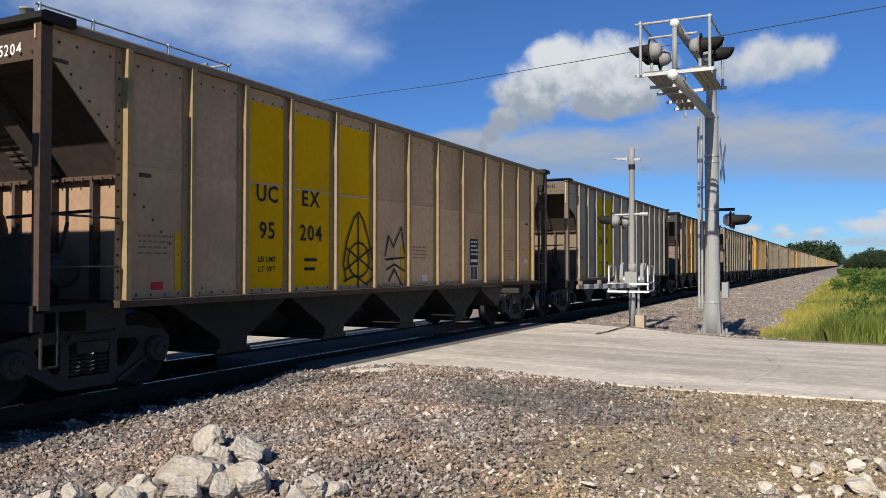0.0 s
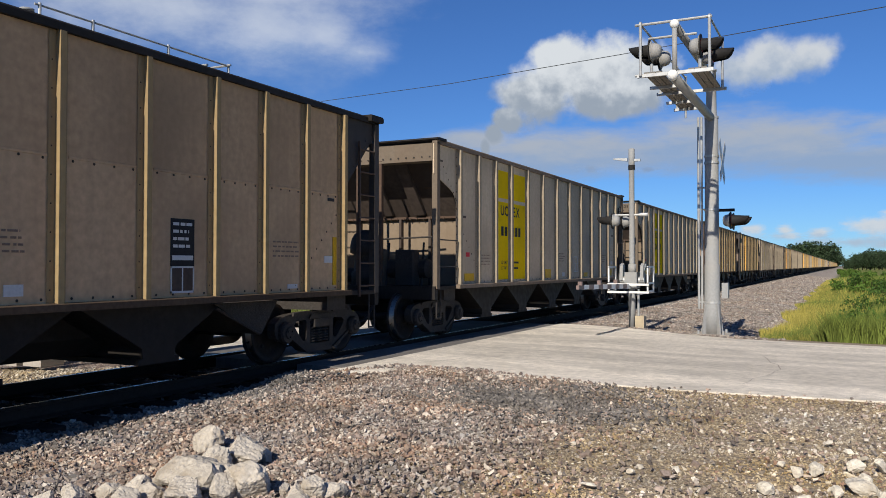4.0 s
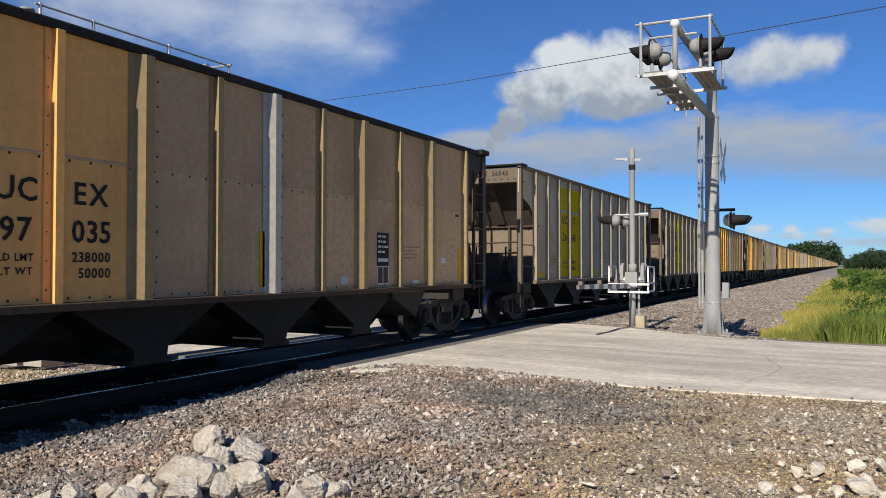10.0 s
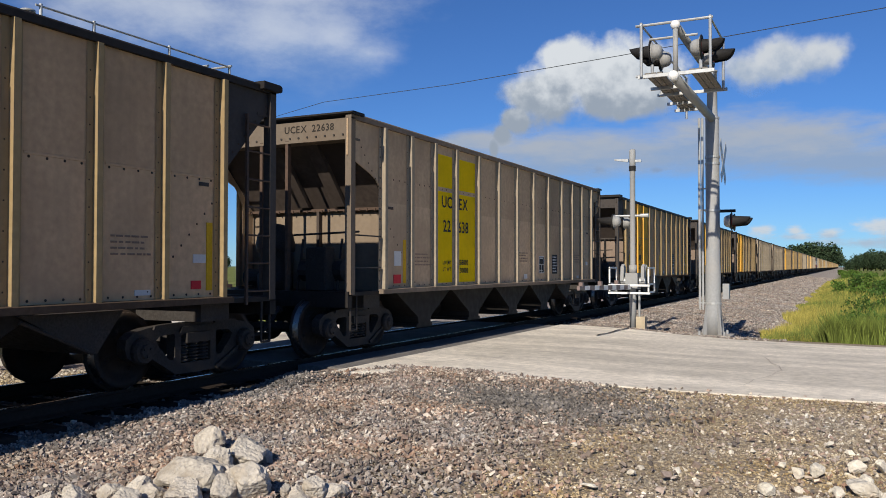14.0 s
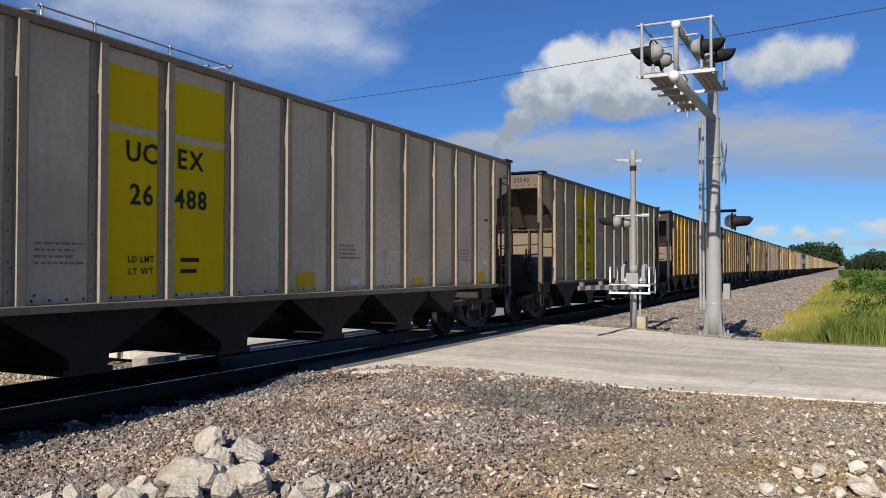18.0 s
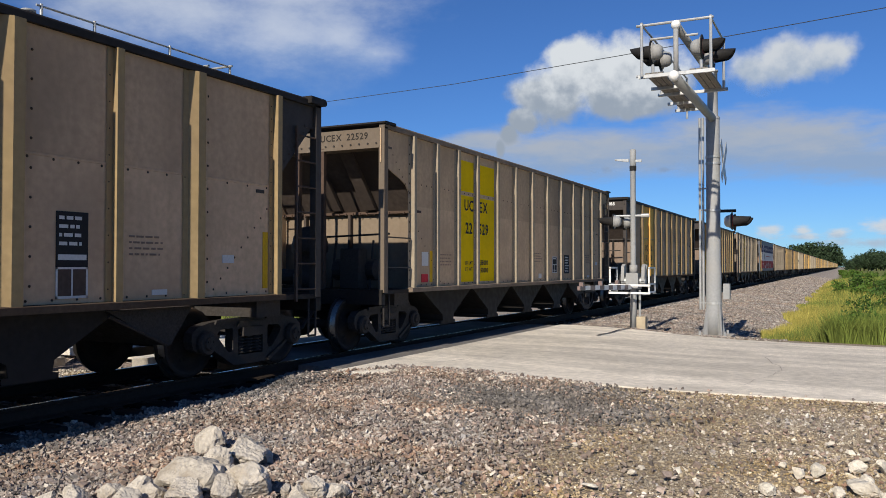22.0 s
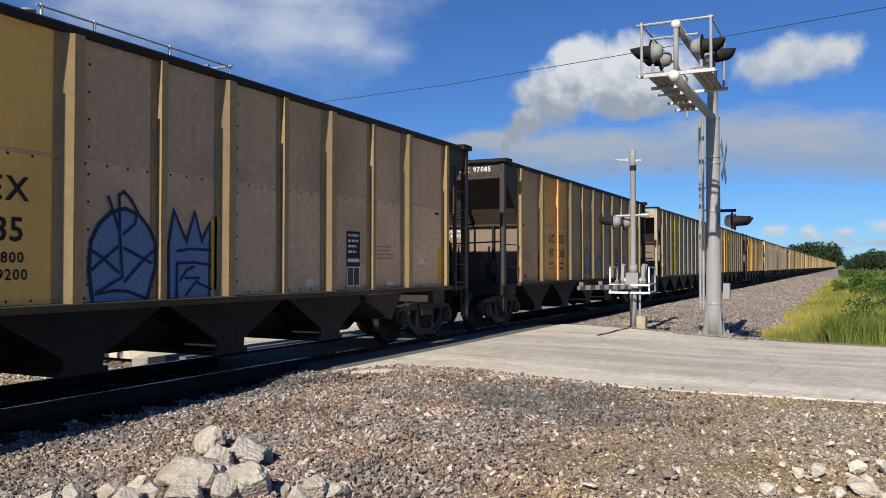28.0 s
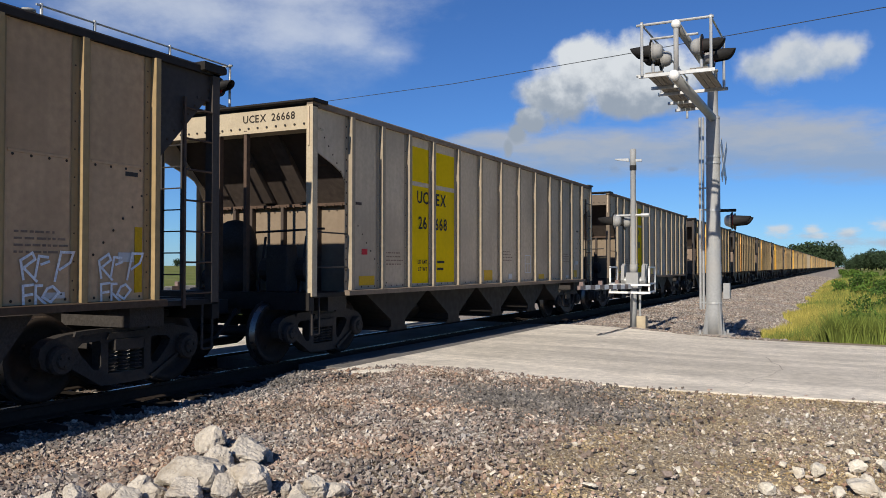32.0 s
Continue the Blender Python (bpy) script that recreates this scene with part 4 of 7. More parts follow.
def hopper_car(s_rear, body="brown", end="umber", accent="amber", cols=(2, 3, 4), style="plain", number=None, group_text=None, detail=True,
               cap=None, letters_col="letter_white", split=True, graffiti=(), stripe=False, text_z=(2.05, 1.67), stretch=1.0, maroon=False, bare=None, figures=None, tail_label=False, label=""):
    """One open coal hopper with its trucks; s_rear is where its trailing top corner stands at the start."""
    y0 = s_rear - HL * stretch
    car = thing("hopper_car", pose(0, y0, 0), label or "weathered coal hopper car with painted panels", "rail car", "train of coal hopper cars")
    car.scale = (1, stretch, 1)     # the older cars are a little longer
    CARS.append((car, y0))
    mb, ma, me_ = M[body], M[accent], M["end_black" if end == "black" else end]
    mr = M["rib_grey" if body in ("grey", "dull") else "rib_brown"]
    rl = RIBS_WIDE if style == "wide" else RIBS
    rnd = random.Random(int(s_rear * 10) + 7)
    zs, hs = (2.87, 0.08) if stripe else (2.5, 0.02)
    for i, (a, b) in enumerate(zip(rl, rl[1:])):
        hot = i in cols
        if not hot or not detail:
            place("panel", shared(f"panel:{style == 'wide'}:{i}", lambda: panel_bm(a, b)), car, ma if hot else mb)
        elif split:
            place("panel", shared(f"panel:{style == 'wide'}:{i}:low:{zs}", lambda: panel_bm(a, b, ZS1 + 0.07, zs)), car, ma)
            place("panel", shared(f"panel:{style == 'wide'}:{i}:high:{zs}", lambda: panel_bm(a, b, zs + hs, 3.57)), car, ma)
            place("panel_edge", shared(f"panel_edge:{i}:a", lambda: panel_bm(a, b, ZS1, ZS1 + 0.07)), car, mb)
            place("panel_edge", shared(f"panel_edge:{i}:b:{zs}", lambda: panel_bm(a, b, zs, zs + hs)), car, mb)
            place("panel_edge", shared(f"panel_edge:{i}:c", lambda: panel_bm(a, b, 3.57, ZT0)), car, mb)
        else:
            place("panel", shared(f"panel:{style == 'wide'}:{i}", lambda: panel_bm(a, b)), car, ma)
    for e in (-1, 1):
        place("side_wing", shared(f"side_wing:{e}:{stripe}", lambda: wing_bm(e, 1, stripe)), car, me_ if end == "black" else mb)
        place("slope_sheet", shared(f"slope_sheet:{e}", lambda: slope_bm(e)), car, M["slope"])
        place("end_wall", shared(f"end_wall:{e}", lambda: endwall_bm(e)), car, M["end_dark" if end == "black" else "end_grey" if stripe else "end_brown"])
        place("end_band", shared(f"end_band:{e}", lambda: band_bm(e)), car, M[cap] if cap and (e < 0 or cap != "maroon") else me_)
        place("end_cap", shared(f"end_cap:{e}:{stripe}", lambda: thin_cap_bm(e) if stripe else cap_bm(e)), car, M["black"])
        place("end_deck", shared(f"end_deck:{e}", lambda: deck_bm(e)), car, M["black"])
        for x in (-1.49, 1.49):
            place("corner_post", shared("corner_post", post_bm), car, M[cap] if cap and cap != "maroon" else me_, (x, e * 7.02, 0))
        if detail:
            place("ledge", shared(f"ledge:{e}", lambda: ledge_bm(e)), car, me_)
            for x in (-0.2, 0.55) if e < 0 and stripe else (0.1,) if e < 0 else ():
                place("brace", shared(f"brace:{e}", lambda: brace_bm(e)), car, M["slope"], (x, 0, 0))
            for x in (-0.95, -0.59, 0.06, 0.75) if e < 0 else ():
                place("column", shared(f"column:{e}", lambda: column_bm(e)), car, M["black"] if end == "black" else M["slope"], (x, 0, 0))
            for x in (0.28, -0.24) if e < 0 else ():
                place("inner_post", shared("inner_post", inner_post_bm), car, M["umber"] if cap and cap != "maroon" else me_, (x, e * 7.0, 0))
            tagged(place("band_bolts", shared(f"band_bolts:{e}", lambda: band_bolts_bm(e)), car, M["steel"]), kind="stuff")
            for z in (1.42, 1.93) if e < 0 else ():
                place("rung", shared(f"rung:{e}", lambda: rung_bm(e)), car, M["steel"], (0, 0, z))
            if e > 0:
                tagged(place("side_ladder", shared("side_ladder", side_ladder_bm), car, M["umber"]), kind="stuff")
            place("stirrup", shared(f"stirrup:{e}", lambda: stirrup_bm(e)), car, M["steel"])
            place("end_ladder", shared(f"end_ladder:{e}", lambda: end_ladder_bm(e)), car, M["steel"])
            place("coupler", shared(f"coupler:{e}", lambda: coupler_bm(e)), car, M["steel"])
            place("air_hose", shared(f"air_hose:{e}", lambda: hose_bm(e)), car, M["hood"])
    for i, y in enumerate(rl):
        hot = (i in cols or i - 1 in cols) if stripe else i in cols if end == "black" and style == "plain" else i in cols and i - 1 in cols and not split
        wide = style == "wide" and i % 2 == 1
        outer = i in (0, len(rl) - 1)
        key = f"rib:{wide}:{outer}:{style}"
        if key not in MESH:
            MESH[key] = rib_mesh(1, 0.12 if wide else 0.07 if style == "plain" else 0.09, 0.085 if outer or wide else 0.065 if style == "plain" else 0.07, 0.09 if wide else 0.006)
        own = M["rib_bare"] if bare == i else mr
        place("rib", MESH[key], car, own if stripe or not hot else ma, (0, y, 0), "", ma if hot and not stripe else own)
    place("side_sheet", shared("side_sheet", lambda: panel_bm(-6.04, 6.1, side=-1)), car, mb)
    for e in (-1, 1) if detail else ():
        place("side_wing", shared(f"side_wing_far:{e}:{stripe}", lambda: wing_bm(e, -1, stripe)), car, mb)
    for side in (1, -1) if detail else (1,):
        place("top_chord", shared(f"top_chord:{side}", lambda: chord_bm(side)), car, M["black"] if end == "black" else M["chord"])
        place("side_sill", shared(f"side_sill:{side}", lambda: sill_bm(side)), car, M["chord"] if stripe else M["sill"])
    place("center_sill", shared("center_sill", center_sill_bm), car, M["steel"])
    place("centre_hood", shared("centre_hood", hood_bm), car, M["black"])
    for y in (-4.1, -1.85, 0.4, 2.65):
        place("hopper_chute", shared("hopper_chute", chute_bm), car, M["black"], (0, y, 0))
    place("end_bay", shared("end_bay", end_bay_bm), car, M["steel"])
    for e in (-1, 1):
        truck(car, e, detail, True)
    if detail:
        def far_ribs():
            bm = B()
            for y in rl:
                m = rib_bm(-1)
                bmesh.ops.translate(m, verts=m.verts[:], vec=(0, y, 0))
                tmp = bpy.data.meshes.new("tmp")
                m.to_mesh(tmp)
                m.free()
                bm.from_mesh(tmp)
                bpy.data.meshes.remove(tmp)
            return bm
        tagged(place("far_side_corrugation", shared(f"far_side_corrugation:{style == 'wide'}", far_ribs), car, mb), kind="stuff")
        tagged(place("rivets", shared(f"rivets:{style}:{body}:{split}", lambda: rivets_bm(style, body == "dull", not split)), car, M["sill"]), kind="stuff")
        if not stripe:
            place("lap_seam", shared(f"lap_seam:{style == 'wide'}", lambda: seam_bm(style)), car, mb)
        place("air_reservoir", shared("air_reservoir:a", lambda: reservoir_bm(-1, 0.15, 1.0, 1.38, 0.19)), car, M["steel"])
        place("air_reservoir", shared("air_reservoir:b", lambda: reservoir_bm(-1, -1.05, -0.2, 1.25, 0.15)), car, M["steel"])
        place("valve_box", shared("valve_box", lambda: valve_box_bm(-1)), car, M["steel"])
        place("brake_cylinder", shared("brake_cylinder", lambda: brake_cylinder_bm(-1), True), car, M["steel"])
        tagged(place("brake_piping", shared("brake_piping", lambda: pipes_bm(-1)), car, M["steel"]), kind="stuff")
        place("brake_wheel", shared("brake_wheel", lambda: brake_wheel_bm(1)), car, M["steel"])
        xt = XP + 0.008
        if number:
            mid = rl[min(cols) + 1]
            half = 0.48 if split and not stripe else 0.42 if style == "wide" else 0.37
            ya, yb = mid - half, mid + half
            za, zb = text_z
            if number == "bars":
                for y, word in ((ya, "UC"), (yb, "EX")):
                    part("lettering", letters(B(), word, 0.22, side_at(y, za, xt), 0.5), M["letter_dark"], car, "dark painted letters")
                for y in (ya - 0.19, ya + 0.03, yb - 0.28, yb - 0.08, yb + 0.12):
                    part("figure_bar", bars(B(), y, zb, xt, 0.14, 1, 0.21), M["letter_dark"], car, "dark painted figure, unreadable")
            else:
                for y, z, word in ((ya, za, "UC"), (yb, za, "EX"), (ya, zb, number[0]), (yb, zb, number[1])):
                    part("lettering", letters(B(), word, 0.22, side_at(y, z, xt), 0.5), M["letter_dark"], car, "dark painted letters and numbers")
                for x, word in ((0.45, "UCEX"), (0.98, "".join(number))):
                    part("end_lettering", letters(B(), word, 0.11, end_at(x, 3.5 if end == "umber" and not cap else 3.585, -7.034), 0.5), M[letters_col], car, "painted reporting letters and number")
            for z, word in ((1.48, "LD LMT"), (1.35, "LT WT")):
                tagged(part("stencil", letters(B(), word, 0.07, side_at(ya, z, xt), 0.5), M["letter_dark"], car), "small stencilled load letters", kind="stuff")
            if figures:
                bm = letters(B(), figures[0], 0.1, side_at(yb, 1.47, xt), 0.5)
                letters(bm, figures[1], 0.1, side_at(yb + 0.04, 1.31, xt), 0.5)
            else:
                bm = bars(B(), yb - 0.16, 1.49, xt, 0.3, 1, 0.045)
                bars(bm, yb - 0.16, 1.36, xt, 0.26, 1, 0.045)
            tagged(part("load_stencil", bm, M["letter_dark"], car, "small stencilled load figures"), kind="stuff")
        if end == "black":
            bm = B()
            letters(bm, "DO NOT", 0.085, end_at(-0.25, 2.27, -5.763), 0.5)
            letters(bm, "HUMP", 0.085, end_at(-0.25, 2.14, -5.763), 0.5)
            part("warning_lettering", bm, M["letter_white"], car, "faded white warning letters on the end wall")
        bm = B()
        for i in (0, len(rl) - 3) if style == "wide" else (1 if stripe else 0, 6, len(rl) - 3):
            words(bm, rl[i] + 0.17, 1.75 - 0.1 * (i % 2), xt, 0.6, 4, rnd)
        tagged(part("small_writing", bm, M["stencil"], car, "small unreadable stencilled lines"), kind="stuff")
        if style == "grey":
            y, z, w, h = rl[7] + 0.46, 1.27, 0.38, 0.43
            strips = [(0, w, 0, 0.02), (0, w, h - 0.02, h), (0, 0.02, 0, h), (w - 0.02, w, 0, h), (w * 0.5 - 0.01, w * 0.5 + 0.01, 0, h * 0.5), (0, w, h * 0.5, h * 0.5 + 0.015)]
            bm = B()
            for p, q, c, d in strips:
                box(bm, xt - 0.006, xt + 0.001, y + p, y + q, z + c, z + d)
            part("label_frame", bm, M["sticker"], car, "white stencilled box")
            if body == "dull":
                part("placard", box(B(), XP, xt - 0.004, y + 0.02, y + w - 0.02, z + 0.02, z + h - 0.02), M["hood"], car, "black data plate in a white frame")
                bm = bars(B(), y + 0.04, z + h - 0.07, xt + 0.001, w - 0.14, 1, 0.035)
                words(bm, y + 0.03, z + 0.06, xt + 0.001, w - 0.06, 1, rnd)
                tagged(part("placard_writing", bm, M["sticker"], car), kind="stuff")
                y, w, z = rl[8] + 0.36, 0.42, 1.25
                part("placard", box(B(), XP, xt, y, y + w, z, z + 0.5), M["hood"], car, "black data placard")
                tagged(part("placard_writing", words(B(), y + 0.04, z + 0.42, xt + 0.002, w - 0.06, 6, rnd, 0.032, 0.042), M["sticker"], car), kind="stuff")
        else:
            y, w = (rl[7] + 0.47 if style == "wide" else rl[8] + 0.36), 0.37
            part("placard", box(B(), XP, xt, y, y + w, 1.43, 1.98), M["hood"], car, "black data placard")
            bm = words(B(), y + 0.03, 1.9, xt + 0.002, w - 0.04, 4, rnd, 0.035, 0.05)
            bars(bm, y + 0.02, 1.5, xt + 0.002, w - 0.04, 1, 0.055)
            tagged(part("placard_writing", bm, M["sticker"], car), kind="stuff")
            bm = B()
            for p, q, c, d in ((0, w, 1.12, 1.145), (0, w, 1.41, 1.43), (0, 0.02, 1.12, 1.43), (w - 0.02, w, 1.12, 1.43), (w * 0.5 - 0.008, w * 0.5 + 0.008, 1.14, 1.41)):
                box(bm, xt - 0.006, xt + 0.001, y + p, y + q, c, d)
            part("label_frame", bm, M["sticker"], car, "white stencilled box")
            part("placard", box(B(), XP, xt - 0.003, y + 0.02, y + w - 0.02, 1.145, 1.41), M["umber"], car)
        part("sticker", box(B(), XP, xt, rl[-2] + 0.45, rl[-2] + 0.66, 1.48, 1.58), M["sticker"], car, "white paper sticker")
        part("sticker", box(B(), XP, xt, rl[-3] + 0.5, rl[-3] + 0.72, 1.12, 1.18), M["sticker"], car, "white paper sticker")
        part("sticker", box(B(), XP, xt, rl[6] + 0.52, rl[6] + 0.72, 1.15, 1.26), M["sticker"], car, "white paper sticker")
        if rnd.random() < 0.6:
            zr, w, h = (1.15, 0.25, 0.15) if body == "dull" else (1.62, 0.16, 0.09) if stripe else (1.16, 0.16, 0.09)
            part("red_label", box(B(), XP, xt, rl[0] + 0.36, rl[0] + 0.36 + w, zr, zr + h), M["red"], car, "small red label")
            if body == "dull":
                part("sticker", box(B(), XP, xt, rl[0] + 0.38, rl[0] + 0.62, 1.45, 1.7), M["sticker"], car, "white paper sticker")
        if tail_label:
            part("red_label", box(B(), XP, xt, 5.58, 5.74, 1.17, 1.27), M["red"], car, "small red label")
        # stencilled lines low on the slope sheet
        bm = B()
        du = Vector((0, 1.0, -1.16)).normalized()
        for yy, w, n in ((0.85, 0.4, 4),) if stripe else ((-0.45, 0.55, 6),):
            for r in range(n):
                c = Vector((yy, -6.50, 3.283)) + du * ((0.1 if stripe else 0.42) + 0.085 * r) + Vector((0, -0.012, -0.01))
                ww = w * rnd.uniform(0.7, 1.0)
                bm.faces.new([bm.verts.new(q) for q in (c, c + Vector((ww, 0, 0)), c + Vector((ww, 0, 0)) + du * 0.035, c + du * 0.035)])
        tagged(part("slope_writing", bm, M["umber"] if stripe else M["cream"], car), kind="stuff")
        if maroon:
            for e in (1,):
                part("name_plate", box(B(), XP, xt, min(e * 6.25, e * 6.98), max(e * 6.25, e * 6.98), 3.38, 3.62), M["maroon"], car, "maroon painted plate")
                bm = letters(B(), "ROTARY", 0.085, side_at(e * 6.64, 3.52, xt + 0.002), 0.5)
                letters(bm, "END", 0.085, side_at(e * 6.56, 3.41, xt + 0.002), 0.5)
                tagged(part("plate_writing", bm, M["letter_white"], car, "white painted letters"), kind="stuff")
        if stripe and body == "grey":
            for y, w, z, h in ((rl[0] + 0.28, 0.46, 1.13, 0.15), (rl[5] + 0.25, 0.43, 1.13, 0.22), (rl[8] + 0.33, 0.39, 1.12, 0.12), (rl[-2] + 0.1, 0.45, 1.12, 0.2)):
                part("yellow_label", box(B(), XP, xt, y, y + w, z, z + h), M["reflector"], car, "yellow label near the sill")
        for y, h in ((rl[1] - 0.25, 0.72), (rl[6] + 0.1, 0.98), (rl[8] + 0.1, 0.45), (rl[11] + 0.1, 0.85)) if body == "dull" else () if stripe else ((rl[1] - 0.25, 0.72), (rl[5] - 0.28, 0.9) if style == "wide" else (rl[6] - 0.25, 0.72), (rl[-1] - 0.26, 0.8)):
            h *= rnd.uniform(0.8, 1.05)
            part("reflector", box(B(), XP, xt, y, y + 0.1, 1.15, 1.15 + h), M["reflector"], car, "yellow reflective strip")
        for j, (mk, gy, gz, gw, gh, st) in enumerate(graffiti):
            tagged(part("graffiti", scribble(B(), random.Random(j + int(s_rear)), gy, gz, gw, gh, xt + 0.003, st), M[mk], car, "spray-painted scrawl"), "spray-painted scrawl", kind="stuff")
    return car

LIVERY = {
    "amber": dict(body="brown", end="umber", accent="amber", cols=(2, 3, 4), text_z=(2.28, 1.79), stretch=1.027, label="brown weathered hopper car with amber panels, riding in the train"),
    "gold": dict(body="brown", end="black", accent="amber_light", cols=(1, 2, 3), split=False, label="brown hopper car with faded gold panels and black ends"),
    "straw": dict(body="tan", end="black", accent="straw", cols=(1, 2), style="wide", split=False, label="tan hopper car with straw yellow panels and black ends"),
    "orange": dict(body="brown", end="black", accent="orange", cols=(1, 2), style="wide", split=False, label="brown hopper car with rusty orange panels and black ends"),
    "lemon": dict(body="grey", end="umber", accent="lemon", cols=(2, 3), style="grey", cap="cream", stripe=True, text_z=(2.57, 2.11), letters_col="letter_dark", label="grey hopper car with lemon yellow panels"),
    "flag": dict(body="slate", end="slate", accent="slate", cols=(), style="grey", label="grey hopper car wrapped in a stars and stripes banner"),
}
S0, PITCH, SLIP = 19.5, 16.18, 0.7
# slack in the couplings: how far each car stands from its even place
SLACK = {0: 0.2, 1: -0.04, 2: -0.06, 3: 0.08, 4: -0.1, 6: 0.15, 7: 0.1, 9: -0.1, 11: -0.08, 14: 0.2, 15: 0.6, 16: 0.42, 17: 0.6, 18: 0.5, 19: 0.5, 20: 0.5, 21: 0.55, 22: 0.61, 23: 0.52,
         24: 0.6, 25: 0.38, 26: 0.62, 27: 0.52, 28: 0.42, 29: 0.35, 30: 0.45, 31: 0.6, 32: 0.5, 33: 0.6, 34: 0.7, 35: 0.6}
W1, W2, BL, DK = "spray_white", "spray_pale", "spray_blue", "spray_dark"
TRAIN = {
    -2: ("lemon", None), -1: ("amber", None), 0: ("amber", ("95", "204"), []), 1: ("lemon", ("26", "141")),
    2: ("orange", ("97", "234")), 3: ("lemon", ("22", "573")), 4: ("gold", ("94", "343")), 5: ("lemon", "bars"), 6: ("lemon", ("26", "629")),
    7: ("amber", ("96", "029")), 8: ("straw", ("20", "37")), 9: ("lemon", ("26", "012")),
    10: ("lemon", ("22", "591"), [(W1, -1.9, 1.65, 0.5, 0.25, 4), (W1, 2.4, 1.6, 0.6, 0.3, 4)]),
    11: ("orange", ("97", "035")), 12: ("lemon", ("26", "543")), 13: ("lemon", ("22", "521")), 14: ("gold", ("94", "240")), 15: ("gold", ("94", "218")),
    16: ("lemon", ("22", "638")), 17: ("gold", "bars"), 18: ("gold", "bars"), 19: ("gold", ("94", "100"), [(W1, -1.9, 1.66, 0.7, 0.33, 5), (W1, -1.95, 1.28, 0.95, 0.38, 6), (W1, -0.72, 1.42, 0.42, 0.33, 4)]), 20: ("lemon", ("26", "488")), 21: ("lemon", ("22", "543")),
    22: ("gold", ("94", "193")), 23: ("straw", ("21", "68")), 24: ("straw", ("23", "25")), 25: ("lemon", ("22", "529")), 26: ("straw", ("21", "88")),
    27: ("gold", ("94", "234"), [(DK, 0.2, 1.3, 1.3, 0.35, 7)]), 28: ("lemon", ("26", "161")), 29: ("flag", None), 30: ("lemon", "bars"),
    31: ("straw", ("21", "35"), []), 32: ("orange", ("97", "085")), 33: ("lemon", ("22", "644")),
    34: ("straw", ("24", "32")), 35: ("gold", ("94", "113"), [(W1, -3.5, 1.3, 0.4, 0.5, 3), (DK, -1.9, 1.4, 0.8, 0.4, 5), (W1, 0.3, 1.25, 0.7, 0.35, 5)]),
    36: ("lemon", ("26", "668")), 37: ("lemon", "bars"),
}
far_cycle = ["straw", "gold", "orange", "gold", "amber", "straw", "lemon", "gold", "straw", "orange"]
for k in range(-2, 72):
    row = TRAIN.get(k) or (far_cycle[k % 10], None)
    kind, number = row[0], row[1]
    opts = dict(LIVERY[kind])
    if k in (3, 10, 13, 16, 21, 25, 33):
        opts["body"] = "dull"
    opts["bare"] = {11: 5, 14: 5, 27: 0, 26: 0}.get(k)
    opts["maroon"] = k == 34
    opts["tail_label"] = k == 15
    if k == 24:
        opts["cap"] = "maroon"
    opts["figures"] = ("236200", "49800") if k == 12 else ("238000", "50000") if k in (2, 3, 10, 11, 13, 16, 21, 25, 33) else ("6800", "9200") if k == 31 else None
    if kind == "lemon" and k in (33, 36):
        opts["cap"] = "beige"
    car = hopper_car(S0 + PITCH * k + SLACK.get(k, 0.5 if k > 35 else 0.0) - (SLIP if k > 14 else 0.0), number=number, detail=k <= 38, graffiti=row[2] if len(row) > 2 else (), **opts)
    if kind == "flag":
        flag_car = car


def star_bm(r):
    bm = B()
    pts = []
    for i in range(10):
        a, q = math.pi / 2 + i * math.pi / 5, r if i % 2 == 0 else r * 0.42
        pts.append(bm.verts.new((0, q * math.cos(a), q * math.sin(a))))
    bm.faces.new(pts)
    return bm


def disc_bm(ry, rz, n=20):
    bm = B()
    bm.faces.new([bm.verts.new((0, ry * math.cos(2 * math.pi * i / n), rz * math.sin(2 * math.pi * i / n))) for i in range(n)])
    return bm


# banner boards over the ribs of one car
cuts = [-6.02, -4.5, -1.9, 0.35, 2.55, 4.75, 6.08]
for a, b in zip(cuts, cuts[1:]):
    for z0, z1, mk in ((1.28, 1.98, "flag_red"), (1.98, 2.74, "flag_white"), (2.74, 3.38, "flag_blue")):
        part("banner", box(B(), XR, XR + 0.03, a + 0.02, b - 0.02, z0, z1), M[mk], flag_car)
    part("banner_edge", box(B(), XR, XR + 0.03, a, b, 3.38, ZT0), M["slate"], flag_car)
    part("seam", box(B(), XR, XR + 0.034, b - 0.02, b + 0.02, 1.28, 3.38), M["flag_white"], flag_car)
    part("banner_foot", box(B(), XR, XR + 0.03, a, b, ZS1, 1.28), M["slate"], flag_car)
part("reflector", box(B(), XR + 0.03, XR + 0.034, -6.0, -5.2, 1.1, 1.22), M["reflector"], flag_car)
for i in range(12):
    part("star", star_bm(0.2), M["flag_white"], flag_car).location = (XR + 0.033, -5.6 + i * 1.01, 3.06)
bm = B()
letters(bm, "UCEX", 0.21, side_at(-5.55, 2.44, XR + 0.034), 0.5)
letters(bm, "2015", 0.21, side_at(-5.55, 2.12, XR + 0.034), 0.5)
part("lettering", bm, M["letter_dark"], flag_car, "dark painted letters and numbers")
part("seal", disc_bm(0.3, 0.3), M["slate"], flag_car, "grey round seal").location = (XR + 0.033, -3.6, 2.36)
bm = bars(B(), -2.2, 2.36, XR + 0.034, 5.6, 1, 0.07)
part("writing_bar", bm, M["flag_red"], flag_car, "red unreadable line of script")
bm = bars(B(), -5.6, 1.7, XR + 0.034, 0.9, 2, 0.05, 0.08)
